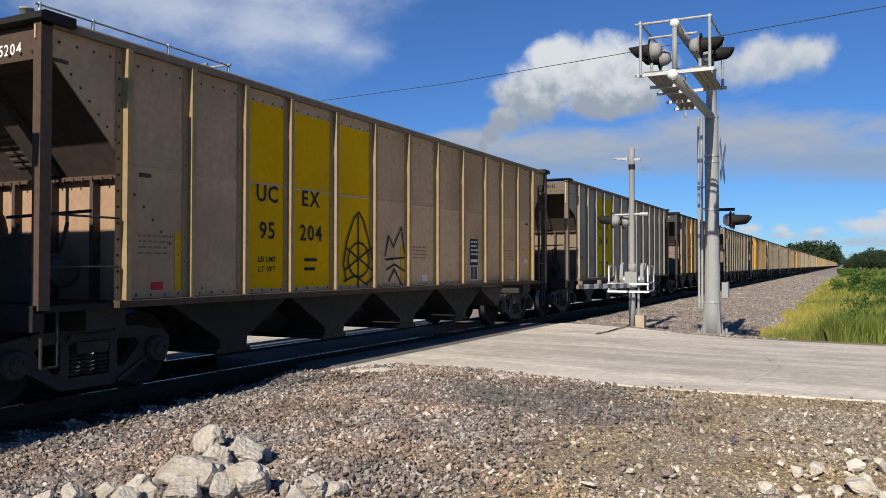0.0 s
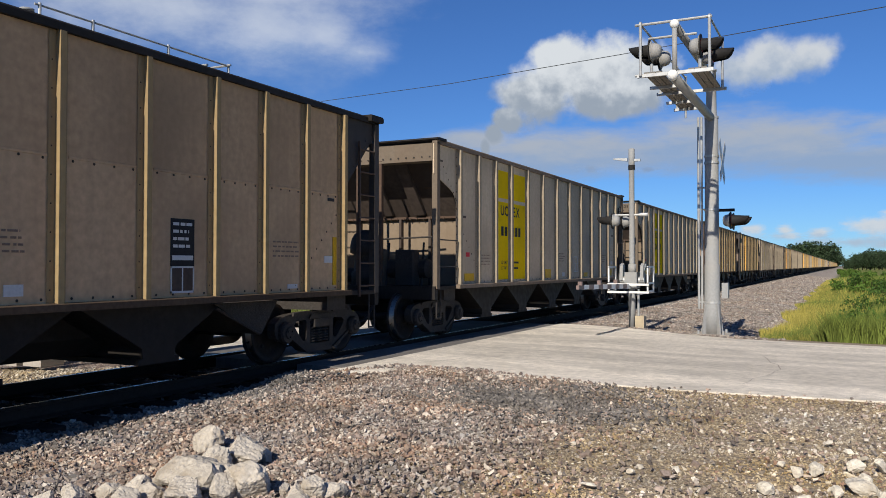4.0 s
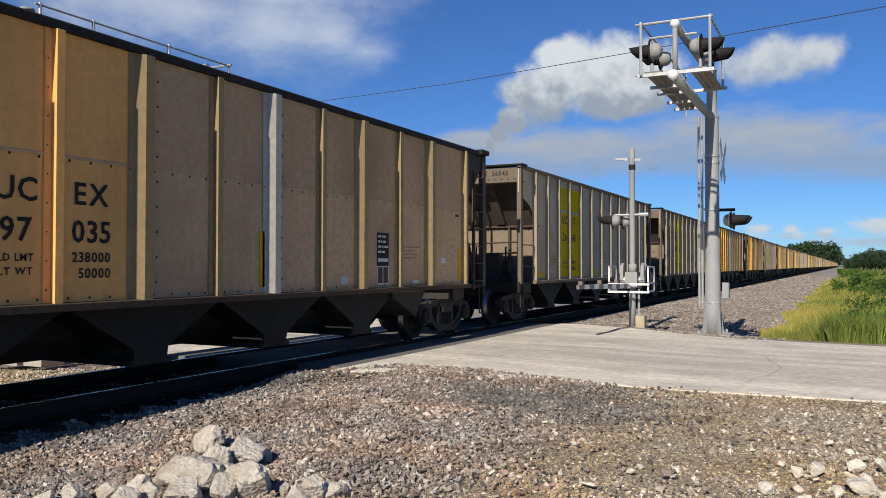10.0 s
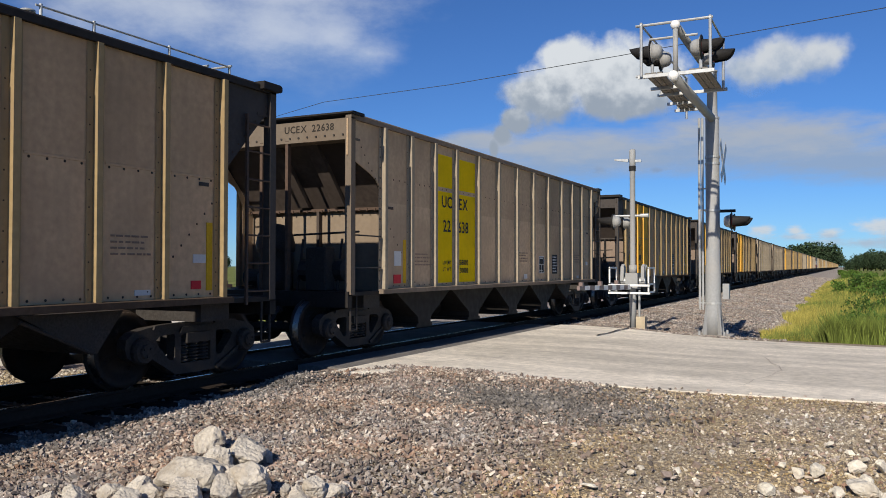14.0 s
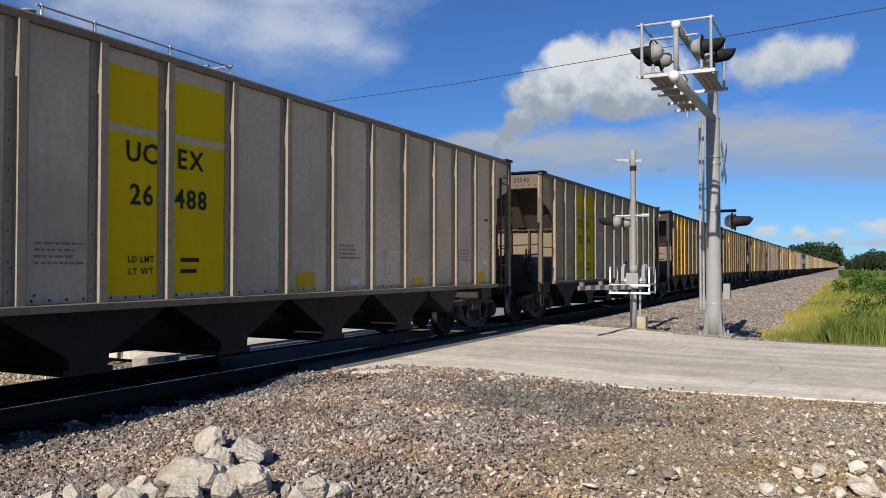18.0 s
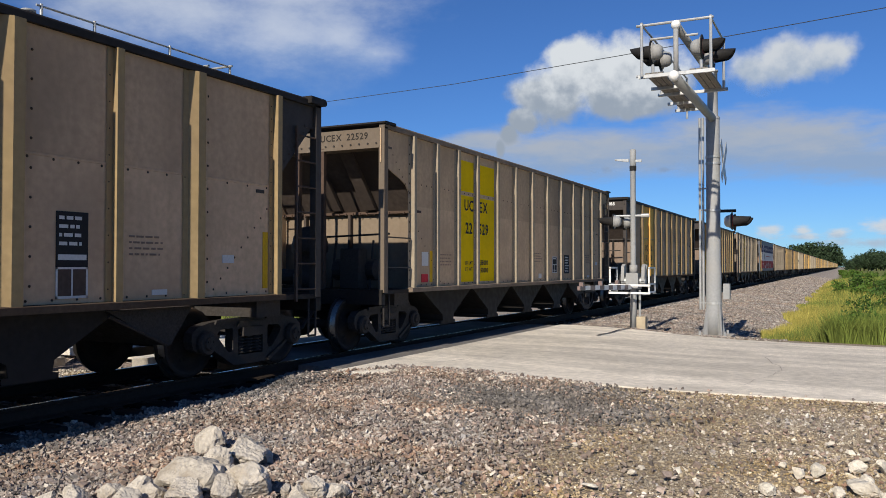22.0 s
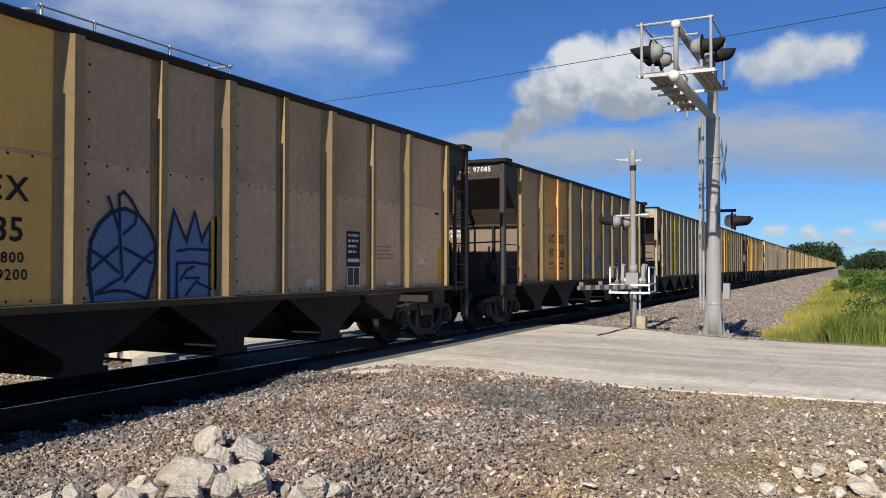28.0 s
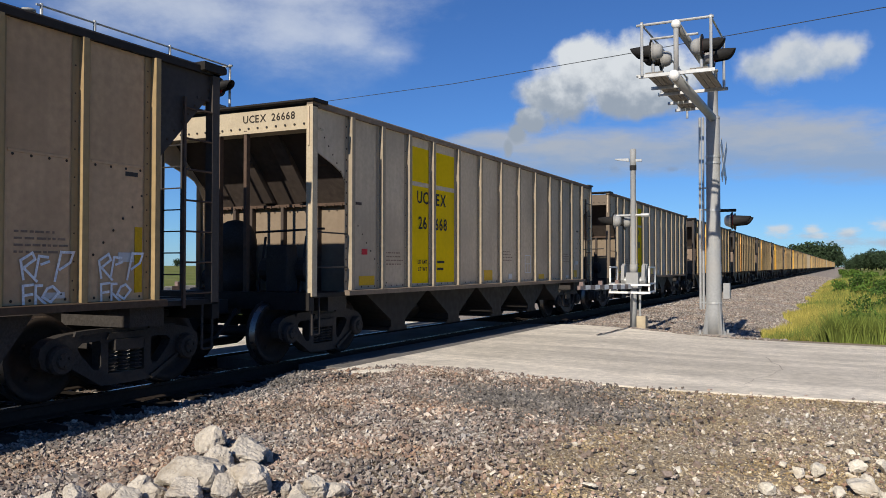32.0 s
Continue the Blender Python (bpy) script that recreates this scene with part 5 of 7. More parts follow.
bars(bm, -3.3, 1.5, XR + 0.034, 1.1, 3, 0.03, 0.05)
part("writing_bar", bm, M["flag_white"], flag_car, "small white unreadable lines")
for i in range(6):
    part("medallion", disc_bm(0.24, 0.24), M["spray_haze"], flag_car, "dull round medallion").location = (XR + 0.033, -1.4 + i * 0.95, 1.62)
bm = B()
letters(bm, "UCEX", 0.1, end_at(0.72, 3.62, -7.034), 0.5)
letters(bm, "2015", 0.1, end_at(0.72, 3.485, -7.034), 0.5)
part("end_lettering", bm, M["letter_white"], flag_car, "white letters and numbers")
part("emblem", disc_bm(0.16, 0.24), M["sticker"], flag_car, "pale oval emblem").location = (XP + 0.005, -6.6, 3.45)


def ribbon(bm, pts, x, w=0.022):
    """A painted stroke through the given points of the side."""
    pts = [Vector((0, y, z)) for y, z in pts]
    prev = None
    for i, p in enumerate(pts):
        d0 = (p - pts[i - 1]).normalized() if i else (pts[1] - p).normalized()
        d1 = (pts[i + 1] - p).normalized() if i + 1 < len(pts) else d0
        d = d0 + d1
        d = d.normalized() if d.length > 0.2 else d1
        o = Vector((0, -d.z, d.y)) * w / max(0.5, d.dot(d1))
        g = d * w * 0.5 * ((i == len(pts) - 1) - (i == 0))
        cur = [bm.verts.new(Vector((x + i * 0.0003, 0, 0)) + p + g + k) for k in (o, -o)]
        if prev:
            bm.faces.new((prev[0], prev[1], cur[1], cur[0]))
        prev = cur
    return bm


def shape_bm(pts, x):
    bm = B()
    bm.faces.new([bm.verts.new((x, y, z)) for y, z in pts])
    return bm


# a blue arch and a blue crown sprayed side by side on one car
host = CARS[31 + 2][0]
arch = [(-1.95, 1.05), (-2.0, 1.4), (-1.98, 1.69), (-1.88, 1.87), (-1.73, 2.0), (-1.55, 2.05), (-1.36, 1.99), (-1.22, 1.86), (-1.13, 1.7), (-1.12, 1.44), (-1.25, 1.05)]
crown = [(-0.92, 1.05), (-0.93, 1.68), (-0.85, 2.07), (-0.65, 1.72), (-0.52, 2.07), (-0.4, 1.74), (-0.27, 1.95), (-0.27, 1.05)]
for outline in (arch, crown):
    part("graffiti", shape_bm(outline, XP + 0.009), M["spray_pale"], host, "pale blue spray-painted shape")
    part("graffiti", ribbon(B(), outline, XP + 0.012), M["spray_blue"], host, "dark blue spray-painted outline")
for stroke in ([(-1.63, 2.2), (-1.62, 1.8), (-1.58, 1.32), (-1.92, 1.16)], [(-1.63, 2.18), (-1.57, 2.23), (-1.47, 2.15), (-1.38, 2.02), (-1.42, 1.89), (-1.57, 1.78)], [(-1.77, 2.16), (-1.63, 1.82)],
               [(-1.98, 1.6), (-1.83, 1.52), (-1.63, 1.37)], [(-1.97, 1.4), (-1.65, 1.64)], [(-1.56, 1.63), (-1.18, 1.47)], [(-1.55, 1.27), (-1.29, 1.51), (-1.14, 1.62)], [(-1.92, 1.15), (-1.71, 1.18), (-1.51, 1.17), (-1.25, 1.08)],
               [(-0.8, 1.61), (-0.58, 1.64), (-0.25, 1.63)], [(-0.8, 1.08), (-0.8, 1.47), (-0.52, 1.48), (-0.25, 1.45)], [(-0.75, 1.27), (-0.64, 1.4), (-0.53, 1.43)], [(-0.67, 1.3), (-0.45, 1.3), (-0.66, 1.1)], [(-0.47, 1.24), (-0.24, 1.16)]):
    part("graffiti", ribbon(B(), stroke, XP + 0.016 + 0.0008 * (len(stroke) % 3) + 0.0004 * stroke[0][1], 0.017), M["spray_blue"], host, "dark blue spray-painted stroke")
# a thin dark hooded shape and a crown on the amber car
HOOD = [(-1.89, 1.19), (-1.97, 1.45), (-1.88, 1.8), (-1.69, 2.16), (-1.55, 2.27), (-1.42, 2.15), (-1.25, 1.81), (-1.13, 1.45), (-1.16, 1.17)]
RING = [(-1.55 + 0.3 * math.cos(i * math.pi / 8), 1.52 + 0.27 * math.sin(i * math.pi / 8)) for i in range(17)]
for stroke in (HOOD, RING, [(-1.93, 1.36), (-1.16, 1.72)], [(-1.91, 1.71), (-1.16, 1.36)], [(-1.56, 2.21), (-1.56, 1.09)], [(-1.96, 1.19), (-1.65, 1.27), (-1.33, 1.13), (-1.09, 1.27)],
               [(-0.76, 1.59), (-0.64, 1.93), (-0.49, 1.74), (-0.22, 2.09), (-0.12, 1.65)], [(-0.74, 1.53), (-0.1, 1.57)], [(-0.72, 1.36), (-0.45, 1.45), (-0.1, 1.33)], [(-0.63, 1.17), (-0.45, 1.37), (-0.22, 1.11)]):
    part("graffiti", ribbon(B(), stroke, XP + 0.0125 + 0.0012 * (stroke[0][1] - 1) + 0.0003 * len(stroke), 0.016), M["spray_dark"], CARS[0 + 2][0], "thin dark spray-painted stroke")
# looping tags on two more cars
TAG_A = [[(-4.9, 1.97), (-5.0, 1.98), (-5.03, 1.89), (-5.01, 1.79), (-4.93, 1.73), (-4.88, 1.76)], [(-4.84, 2.03), (-4.87, 1.71), (-4.77, 1.73)], [(-4.78, 1.7), (-4.71, 2.03), (-4.62, 1.73)], [(-4.84, 1.82), (-4.58, 1.86)], [(-4.59, 1.73), (-4.56, 2.02), (-4.5, 1.87), (-4.41, 1.98), (-4.39, 1.67)], [(-4.63, 1.72), (-4.41, 1.66), (-4.34, 1.8)], [(-4.33, 2.07), (-4.38, 1.81)], [(-4.95, 1.61), (-4.84, 1.67), (-4.77, 1.58), (-4.54, 1.68), (-4.51, 1.54)]]
TAG_B = [[(-2.68, 2.29), (-2.67, 1.9)], [(-3.14, 2.05), (-3.13, 1.69)], [(-3.14, 1.98), (-2.98, 2.02), (-2.87, 1.92), (-3.08, 1.79), (-2.8, 1.72), (-2.91, 1.89), (-2.76, 1.92)], [(-2.73, 1.75), (-2.5, 1.96), (-2.46, 1.86), (-2.58, 1.66), (-2.63, 1.4), (-2.46, 1.45)], [(-2.54, 1.63), (-2.33, 1.7), (-2.32, 1.57)]]
TAG_C = [[(5.39, 1.31), (5.36, 1.49), (5.48, 1.56), (5.51, 1.5), (5.39, 1.42), (5.53, 1.29)], [(5.65, 1.52), (5.55, 1.53), (5.51, 1.33)], [(5.57, 1.45), (5.66, 1.48)], [(5.79, 1.58), (5.72, 1.29)], [(5.79, 1.57), (5.93, 1.57), (5.89, 1.47), (5.77, 1.4)], [(5.39, 1.02), (5.38, 1.25), (5.49, 1.26)], [(5.39, 1.16), (5.48, 1.17)], [(5.51, 1.07), (5.51, 1.25), (5.58, 1.25)], [(5.51, 1.16), (5.68, 1.02)], [(5.63, 1.22), (5.58, 1.14), (5.67, 1.09), (5.76, 1.18), (5.69, 1.24), (5.63, 1.22)]]
for tag, shade, k, shift in ((TAG_A, "spray_white", 10, 0.0), (TAG_B, "spray_dark", 10, 0.0), (TAG_C, "spray_white", 35, 0.0), (TAG_C, "spray_white", 35, -0.88)):
    for j, stroke in enumerate(tag):
        part("graffiti", ribbon(B(), [(y + shift, z) for y, z in stroke], XP + 0.012 + 0.0018 * j, 0.013), M[shade], CARS[k + 2][0], "thin spray-painted stroke")
# thin white overspray on another
for y, w, h, seed in ((-0.95, 0.95, 1.1, 3), (0.35, 0.8, 0.8, 4)):
    rn = random.Random(seed)
    pts = [(y + w * (0.5 + 0.5 * math.cos(i * math.pi / 12) * rn.uniform(0.75, 1.0)), 1.1 + h * (0.5 + 0.5 * math.sin(i * math.pi / 12) * rn.uniform(0.75, 1.0))) for i in range(24)]
    part("graffiti", shape_bm(pts, XP + 0.009), M["spray_haze"], CARS[32 + 2][0], "patch of thin white overspray")
part("faded_patch", shape_bm([(-2.95, 2.9), (-2.6, 3.0), (-2.45, 3.3), (-2.55, 3.5), (-2.95, 3.52), (-3.05, 3.2)], XP + 0.006), M["spray_haze"], CARS[27 + 2][0], "bleached patch on the gold paint")
# a jagged pale tag and, on another car, paint peeled off the black end of the side
part("graffiti", shape_bm([(4.26, 1.1), (4.26, 1.6), (4.42, 1.92), (4.55, 1.7), (4.7, 1.9), (4.82, 1.66), (4.95, 1.8), (4.98, 1.1)], XP + 0.009), M["spray_grey"], CARS[30 + 2][0], "pale jagged spray-painted tag")
for y, z, r, seed in ((-6.72, 3.1, 0.2, 1), (-6.52, 2.95, 0.17, 2), (-6.4, 3.12, 0.12, 5), (-6.9, 3.4, 0.05, 7)):
    rn = random.Random(seed)
    part("peeled_patch", shape_bm([(y + r * rn.uniform(0.5, 1) * math.cos(i * 0.7), z + r * rn.uniform(0.5, 1.1) * math.sin(i * 0.7)) for i in range(9)], XP + 0.006), M["rib_grey"], CARS[19 + 2][0], "bare patch where black paint has peeled")


# ---- crossing signals ----
def flasher(parent, at, face, r=0.25, deep=1.0):
    """A warning lamp: round target, housing behind it, a deep hood before it. face: +1 or -1 along x."""
    x, y, z = at
    head = new("flasher")
    head.parent = parent
    head.location = at
    part("target", lathe(B(), [(r * 0.5, face * 0.0), (r, face * 0.012), (r, face * 0.03), (r * 0.6, face * 0.035)], "x", 24), M["hood"], head, "black round target")
    part("housing", lathe(B(), [(r * 0.16, -face * 0.25 * deep), (r * 0.42, -face * 0.235 * deep), (r * 0.6, -face * 0.18 * deep), (r * 0.68, -face * 0.1 * deep), (r * 0.7, -face * 0.02 * deep), (r * 0.86, -face * 0.015 * deep), (r * 0.86, 0.0)], "x", 20), M["silver_paint"], head, "grey cast lamp housing", True)
    bm = B()
    n = 27
    rings = []
    for k, rad in ((0.03, r * 0.62), (0.42, r * 0.5)):
        for dr in (0, 0.012):
            rings.append([bm.verts.new((face * (k if k < 0.1 else 0.12 + (k - 0.12) * (0.5 + 0.5 * math.cos(-2.5 + 5.0 * i / (n - 1))) ** 0.3), (rad - dr) * math.sin(-2.5 + 5.0 * i / (n - 1)), (rad - dr) * math.cos(-2.5 + 5.0 * i / (n - 1)))) for i in range(n)])
    for a, b in ((rings[0], rings[2]), (rings[2], rings[3]), (rings[3], rings[1])):
        for i in range(n - 1):
            bm.faces.new((a[i], a[i + 1], b[i + 1], b[i]))
    bmesh.ops.recalc_face_normals(bm, faces=bm.faces[:])
    part("visor", bm, M["hood"], head, "deep black visor", True)
    part("lens", lathe(B(), [(0.14, face * 0.036), (0.1, face * 0.05), (0.03, face * 0.056)], "x", 18), M["lens_red"], head, "unlit red lens")
    return head


def cantilever(m, label):
    """Signal cantilever: pole, horizontal arm with a railed walkway, and pairs of flashers. The arm runs along -y."""
    c = thing("signal_cantilever", m, label, "signal", "crossing signals")
    part("pole", lathe(B(), [(0.188, 0), (0.188, 0.55), (0.178, 0.6), (0.17, 1.6), (0.16, 1.65), (0.152, 5.0), (0.12, 5.1), (0.11, 6.1), (0.125, 6.1), (0.125, 6.14)], "z", 24), M["silver_paint"], c, "silver painted steel pole", True)
    bm = box(B(), -0.42, 0.42, -0.42, 0.42, -0.12, 0.03)
    part("footing", bm, M["concrete"], c, "concrete footing")
    for i in range(4):
        bm = prism(B(), [(0.17, 0.03), (0.28, 0.03), (0.28, 0.1), (0.19, 0.75), (0.17, 0.75)], "y", -0.02, 0.02)
        bmesh.ops.rotate(bm, verts=bm.verts[:], matrix=Matrix.Rotation(radians(45 + 90 * i), 3, "Z"))
        part("gusset", bm, M["silver_paint"], c)
    bm = B()
    for a in range(4):
        x, y = (0.27 if a % 2 else -0.27), (0.27 if a // 2 else -0.27)
        tube(bm, (x, y, 0.03), (x, y, 0.12), 0.03, 8)
    tagged(part("anchor_bolts", bm, M["silver"], c), kind="stuff")
    for z in (0.72, 2.86, 3.95, 4.1, 5.0):
        part("band", lathe(B(), [(0.15, z), (0.192 - 0.006 * z, z), (0.192 - 0.006 * z, z + 0.05), (0.15, z + 0.05)], "z", 20), M["silver"], c)
    part("arm", tube(B(), (0, 0.1, 5.02), (0, -4.68, 5.02), 0.092, 18), M["silver_paint"], c, "lower silver tube", True)
    part("upper_arm", tube(B(), (0, 0.0, 6.0), (0, -4.45, 6.0), 0.075, 16), M["silver_paint"], c, "upper silver tube", True)
    part("arm_cap", ball(B(), (0, -4.7, 5.02), 0.1, 14, 9), M["white"], c, "white round end cap", True)
    part("end_post", tube(B(), (0, -4.5, 5.1), (0, -4.5, 5.92), 0.046, 12), M["silver_paint"], c, "", True)
    part("post_cap", ball(B(), (0, -4.5, 6.0), 0.088, 14, 9), M["white"], c, "white round post cap", True)
    # walkway
    for x, y1 in ((-0.4, -0.6), (0.4, -2.75)):
        for i in range(3):
            xx = x - 0.16 + 0.112 * i
            bm = box(B(), xx, xx + 0.098, -4.5, y1, 5.135, 5.17)
            part("plank", bm, M["plank"], c, "weathered walkway plank")
    for y, x1 in ((-4.5, 0.68), (-3.4, 0.0), (-2.75, 0.68), (-1.75, 0.0), (-0.9, 0.0)):
        part("cross_beam", box(B(), -0.68, x1, y - 0.03, y + 0.03, 5.075, 5.132), M["silver"], c)
    for x, ys in ((-0.61, (-4.55, -2.75, -0.9, 0.2)), (0.61, (-4.5, -2.8))):
        for y in ys:
            part("rail_post", tube(B(), (x, y, 5.1), (x, y, 6.1), 0.028, 8), M["silver"], c)
        part("handrail", tube(B(), (x, ys[0] - 0.03, 6.06), (x, ys[-1] + 0.1, 6.06), 0.02, 8), M["silver"], c)
    for z in (6.06, 5.12):
        part("handrail", tube(B(), (-0.72, -4.5, z), (0.66, -4.5, z), 0.026, 8), M["silver"], c)
    part("lamp_bar", tube(B(), (-0.6, -3.9, 5.95), (0.3, -3.9, 5.95), 0.025, 8), M["silver"], c)
    for y, x, f in ((-4.35, -0.45, -1), (-3.75, -0.4, -1), (-4.35, 0.42, 1), (-3.55, 0.5, 1)):
        part("lamp_stem", tube(B(), (x, y, 5.14), (x, y, 5.35), 0.03, 8), M["silver"], c)
        flasher(c, (x, y, 5.58), f, 0.22, 0.75)
    # ladder and conduit beside the pole
    for x in (-0.29, -0.22):
        part("conduit", tube(B(), (x, -0.03, 0.6), (x, -0.03, 5.05), 0.028, 8), M["silver"], c)
    for z in (0.75, 2.9, 3.4):
        part("conduit_clip", tube(B(), (-0.32, -0.03, z), (0, -0.03, z), 0.02, 6), M["silver"], c)
    part("junction_box", box(B(), 0.22, 0.36, -0.1, 0.1, 0.85, 1.2), M["silver_paint"], c, "small grey junction box")
    part("bracket", tube(B(), (0.1, 0, 2.87), (0.5, 0, 2.87), 0.035, 8), M["hood"], c)
    for y in (-0.22, 0.3):
        flasher(c, (0.42, y, 2.62), 1, 0.2, 0.6)
    sign = new("crossbuck")
    sign.parent = c
    for a in (-1, 1):
        bm = B()
        box(bm, -0.006, 0.006, -0.6, 0.6, -0.115, 0.115)
        bmesh.ops.rotate(bm, verts=bm.verts[:], matrix=Matrix.Rotation(radians(45 * a), 3, "X"))
        bmesh.ops.translate(bm, verts=bm.verts[:], vec=(0.24 + 0.008 * a, 0, 4.0))
        part("blade", bm, M["silver"], sign, "grey back of a crossed board")
    return c


def gate(m, label):
    """Crossing gate: mast, drive unit with white guard frames, lowered striped arm along -y, mast lamps and bell arm."""
    g = thing("crossing_gate", m, label, "crossing gate", "crossing gates")
    part("mast", lathe(B(), [(0.085, 0), (0.085, 0.95), (0.068, 1.0), (0.068, 4.1), (0.078, 4.12), (0.078, 4.5), (0.05, 4.52)], "z", 16), M["silver_paint"], g, "silver painted mast", True)
    part("footing", box(B(), -0.22, 0.22, -0.22, 0.22, -0.1, 0.04), M["concrete"], g)
    part("relay_box", box(B(), 0.1, 0.32, -0.12, 0.12, 0.02, 0.34), M["beige"], g, "beige junction box at the foot")
    part("conduit", tube(B(), (0.16, 0, 0.3), (0.16, 0, 1.0), 0.03, 8), M["silver"], g)
    part("drive_unit", box(B(), -0.14, 0.16, -0.2, 0.2, 1.02, 1.42), M["silver_paint"], g, "grey gate drive housing")
    part("motor_cover", tube(B(), (0.01, -0.02, 1.4), (0.01, -0.02, 1.62), 0.1, 14), M["silver_paint"], g, "round grey motor cover", True)
    for x in (-0.22, 0.24):
        part("shaft_hub", tube(B(), (x - 0.07, 0.0, 1.22), (x + 0.07, 0.0, 1.22), 0.09, 12), M["silver"], g)
        part("crank_rod", tube(B(), (x, -0.05, 1.25), (x * 1.3, 0.1, 1.62), 0.025, 6), M["silver"], g)
    for x in (-0.25, 0.26):
        bm = B()
        prism(bm, [(-0.12, 1.22), (0.14, 1.18), (0.15, 1.56), (0.05, 1.64), (-0.07, 1.58)], "x", x - 0.04, x + 0.04)
        part("crank_plate", bm, M["silver_paint"], g)
    for x in (-0.5, 0.46):
        bm = B()
        for z in (0.95, 1.15, 1.55):
            box(bm, x - 0.018, x + 0.018, -0.35, 0.35, z - 0.02, z + 0.02)
        for y in (-0.33, 0.33):
            box(bm, x - 0.018, x + 0.018, y - 0.02, y + 0.02, 0.95, 1.55)
        part("guard_frame", bm, M["white"], g, "white guard frame")
    for z in (0.93, 1.12):
        part("guard_bar", box(B(), -0.52, 0.5, -0.4, -0.35, z - 0.025, z + 0.025), M["white"], g, "white guard bar")
    for x in (-0.42, 0.40):
        part("counterweight", prism(B(), [(0.25, 1.12), (0.75, 1.0), (0.85, 1.25), (0.5, 1.38)], "x", x - 0.05, x + 0.05), M["hood"], g, "dark counterweight")
    arm = new("gate_arm")
    arm.parent = g
    n = 12
    for i in range(n):
        y0, y1 = -0.3 - 4.3 * i / n, -0.3 - 4.3 * (i + 1) / n
        h = 0.06 - 0.02 * i / n
        part("stripe", box(B(), -0.03, 0.03, y1, y0, 1.08 - h + 0.006 * i, 1.08 + h + 0.006 * i), M["gate_red"] if i % 2 else M["white"], arm, "faded red stripe" if i % 2 else "white stripe")
    for y in (-1.6, -3.0, -4.4):
        part("arm_lamp", box(B(), -0.04, 0.04, y - 0.05, y + 0.05, 1.17, 1.26), M["gate_red"], arm)
    part("lamp_arm", tube(B(), (-0.5, 0, 2.85), (0.35, 0, 2.85), 0.03, 8), M["silver"], g)
    part("arm_knob", tube(B(), (0.2, 0, 2.85), (0.4, 0, 2.85), 0.05, 8), M["silver"], g)
    for x, y, f in ((-0.4, -0.25, -1), (-0.26, 0.25, -1)):
        flasher(g, (x, y, 2.7), f, 0.2, 0.65)
    part("mast_band", lathe(B(), [(0.07, 3.98), (0.085, 3.98), (0.085, 4.1), (0.07, 4.1)], "z", 14), M["hood"], g)
    bm = B()
    prism(bm, [(-0.1, 4.2), (-0.45, 4.26), (-0.45, 4.29), (-0.1, 4.28)], "y", -0.04, 0.04)
    box(bm, 0.06, 0.22, -0.03, 0.03, 4.19, 4.25)
    part("bell_arm", bm, M["silver"], g, "thin side arm near the mast top")
    return g


cantilever(pose(5.62, 19.5, -0.15), "silver steel signal cantilever with railed walkway beside the road")
cantilever(pose(-4.6, 9.47, -0.15, 0, 0, 180), "silver steel signal cantilever standing beyond the track")
gate(pose(3.6, 20.2, -0.14), "crossing gate with its striped arm lowered over the road")
gate(pose(-3.7, 9.2, -0.14, 0, 0, 180), "crossing gate with lowered arm beyond the track")


# ---- a pickup waiting beyond the track ----
def pickup(m, label):
    c = thing("pickup_truck", m, label, "truck")
    side = [(-2.6, 0.55), (-2.6, 1.05), (-0.6, 1.08), (-0.5, 1.15), (-0.25, 1.72), (0.75, 1.76), (1.25, 1.2), (2.35, 1.08), (2.6, 0.95), (2.62, 0.5), (2.3, 0.42), (-2.4, 0.42)]
    bm = prism(B(), side, "y", -0.92, 0.92)
    bmesh.ops.bevel(bm, geom=bm.edges[:], offset=0.05, segments=2, affect="EDGES")
    part("body", bm, M["white"], c, "white painted body", True)
    part("windscreen", prism(B(), [(0.80, 1.71), (1.22, 1.24), (1.26, 1.26), (0.84, 1.73)], "y", -0.78, 0.78), M["hood"], c, "dark tinted windscreen")
    for s in (-1, 1):
        part("side_window", prism(B(), [(-0.2, 1.2), (1.05, 1.2), (0.68, 1.62), (-0.1, 1.62)], "y", s * 0.915, s * 0.93), M["hood"], c, "dark side window")
        part("mirror", box(B(), 0.85, 1.0, min(s * 0.95, s * 1.2), max(s * 0.95, s * 1.2), 1.2, 1.42), M["hood"], c, "black door mirror")
        part("headlight", box(B(), 2.55, 2.64, min(s * 0.6, s * 0.88), max(s * 0.6, s * 0.88), 0.75, 0.95), M["sticker"], c, "clear headlight")
        for x in (-1.7, 1.7):
            w = new("wheel")
            w.parent = c
            w.location = (x, s * 0.82, 0.38)
            part("tyre", lathe(B(), [(0.22, -0.12), (0.36, -0.12), (0.38, -0.08), (0.38, 0.08), (0.36, 0.12), (0.22, 0.12)], "y", 24), M["hood"], w, "black tyre")
            part("rim", lathe(B(), [(0.05, -0.1), (0.22, -0.115), (0.22, 0.115), (0.05, 0.1)], "y", 18), M["silver"], w, "grey steel rim")
    part("grille", box(B(), 2.58, 2.65, -0.55, 0.55, 0.68, 0.98), M["hood"], c, "dark grille")
    part("bumper", box(B(), 2.55, 2.74, -0.9, 0.9, 0.42, 0.62), M["silver"], c, "silver bumper")
    return c


pickup(pose(-13.6, 15.6, -0.19), "white pickup truck waiting on the road beyond the track")

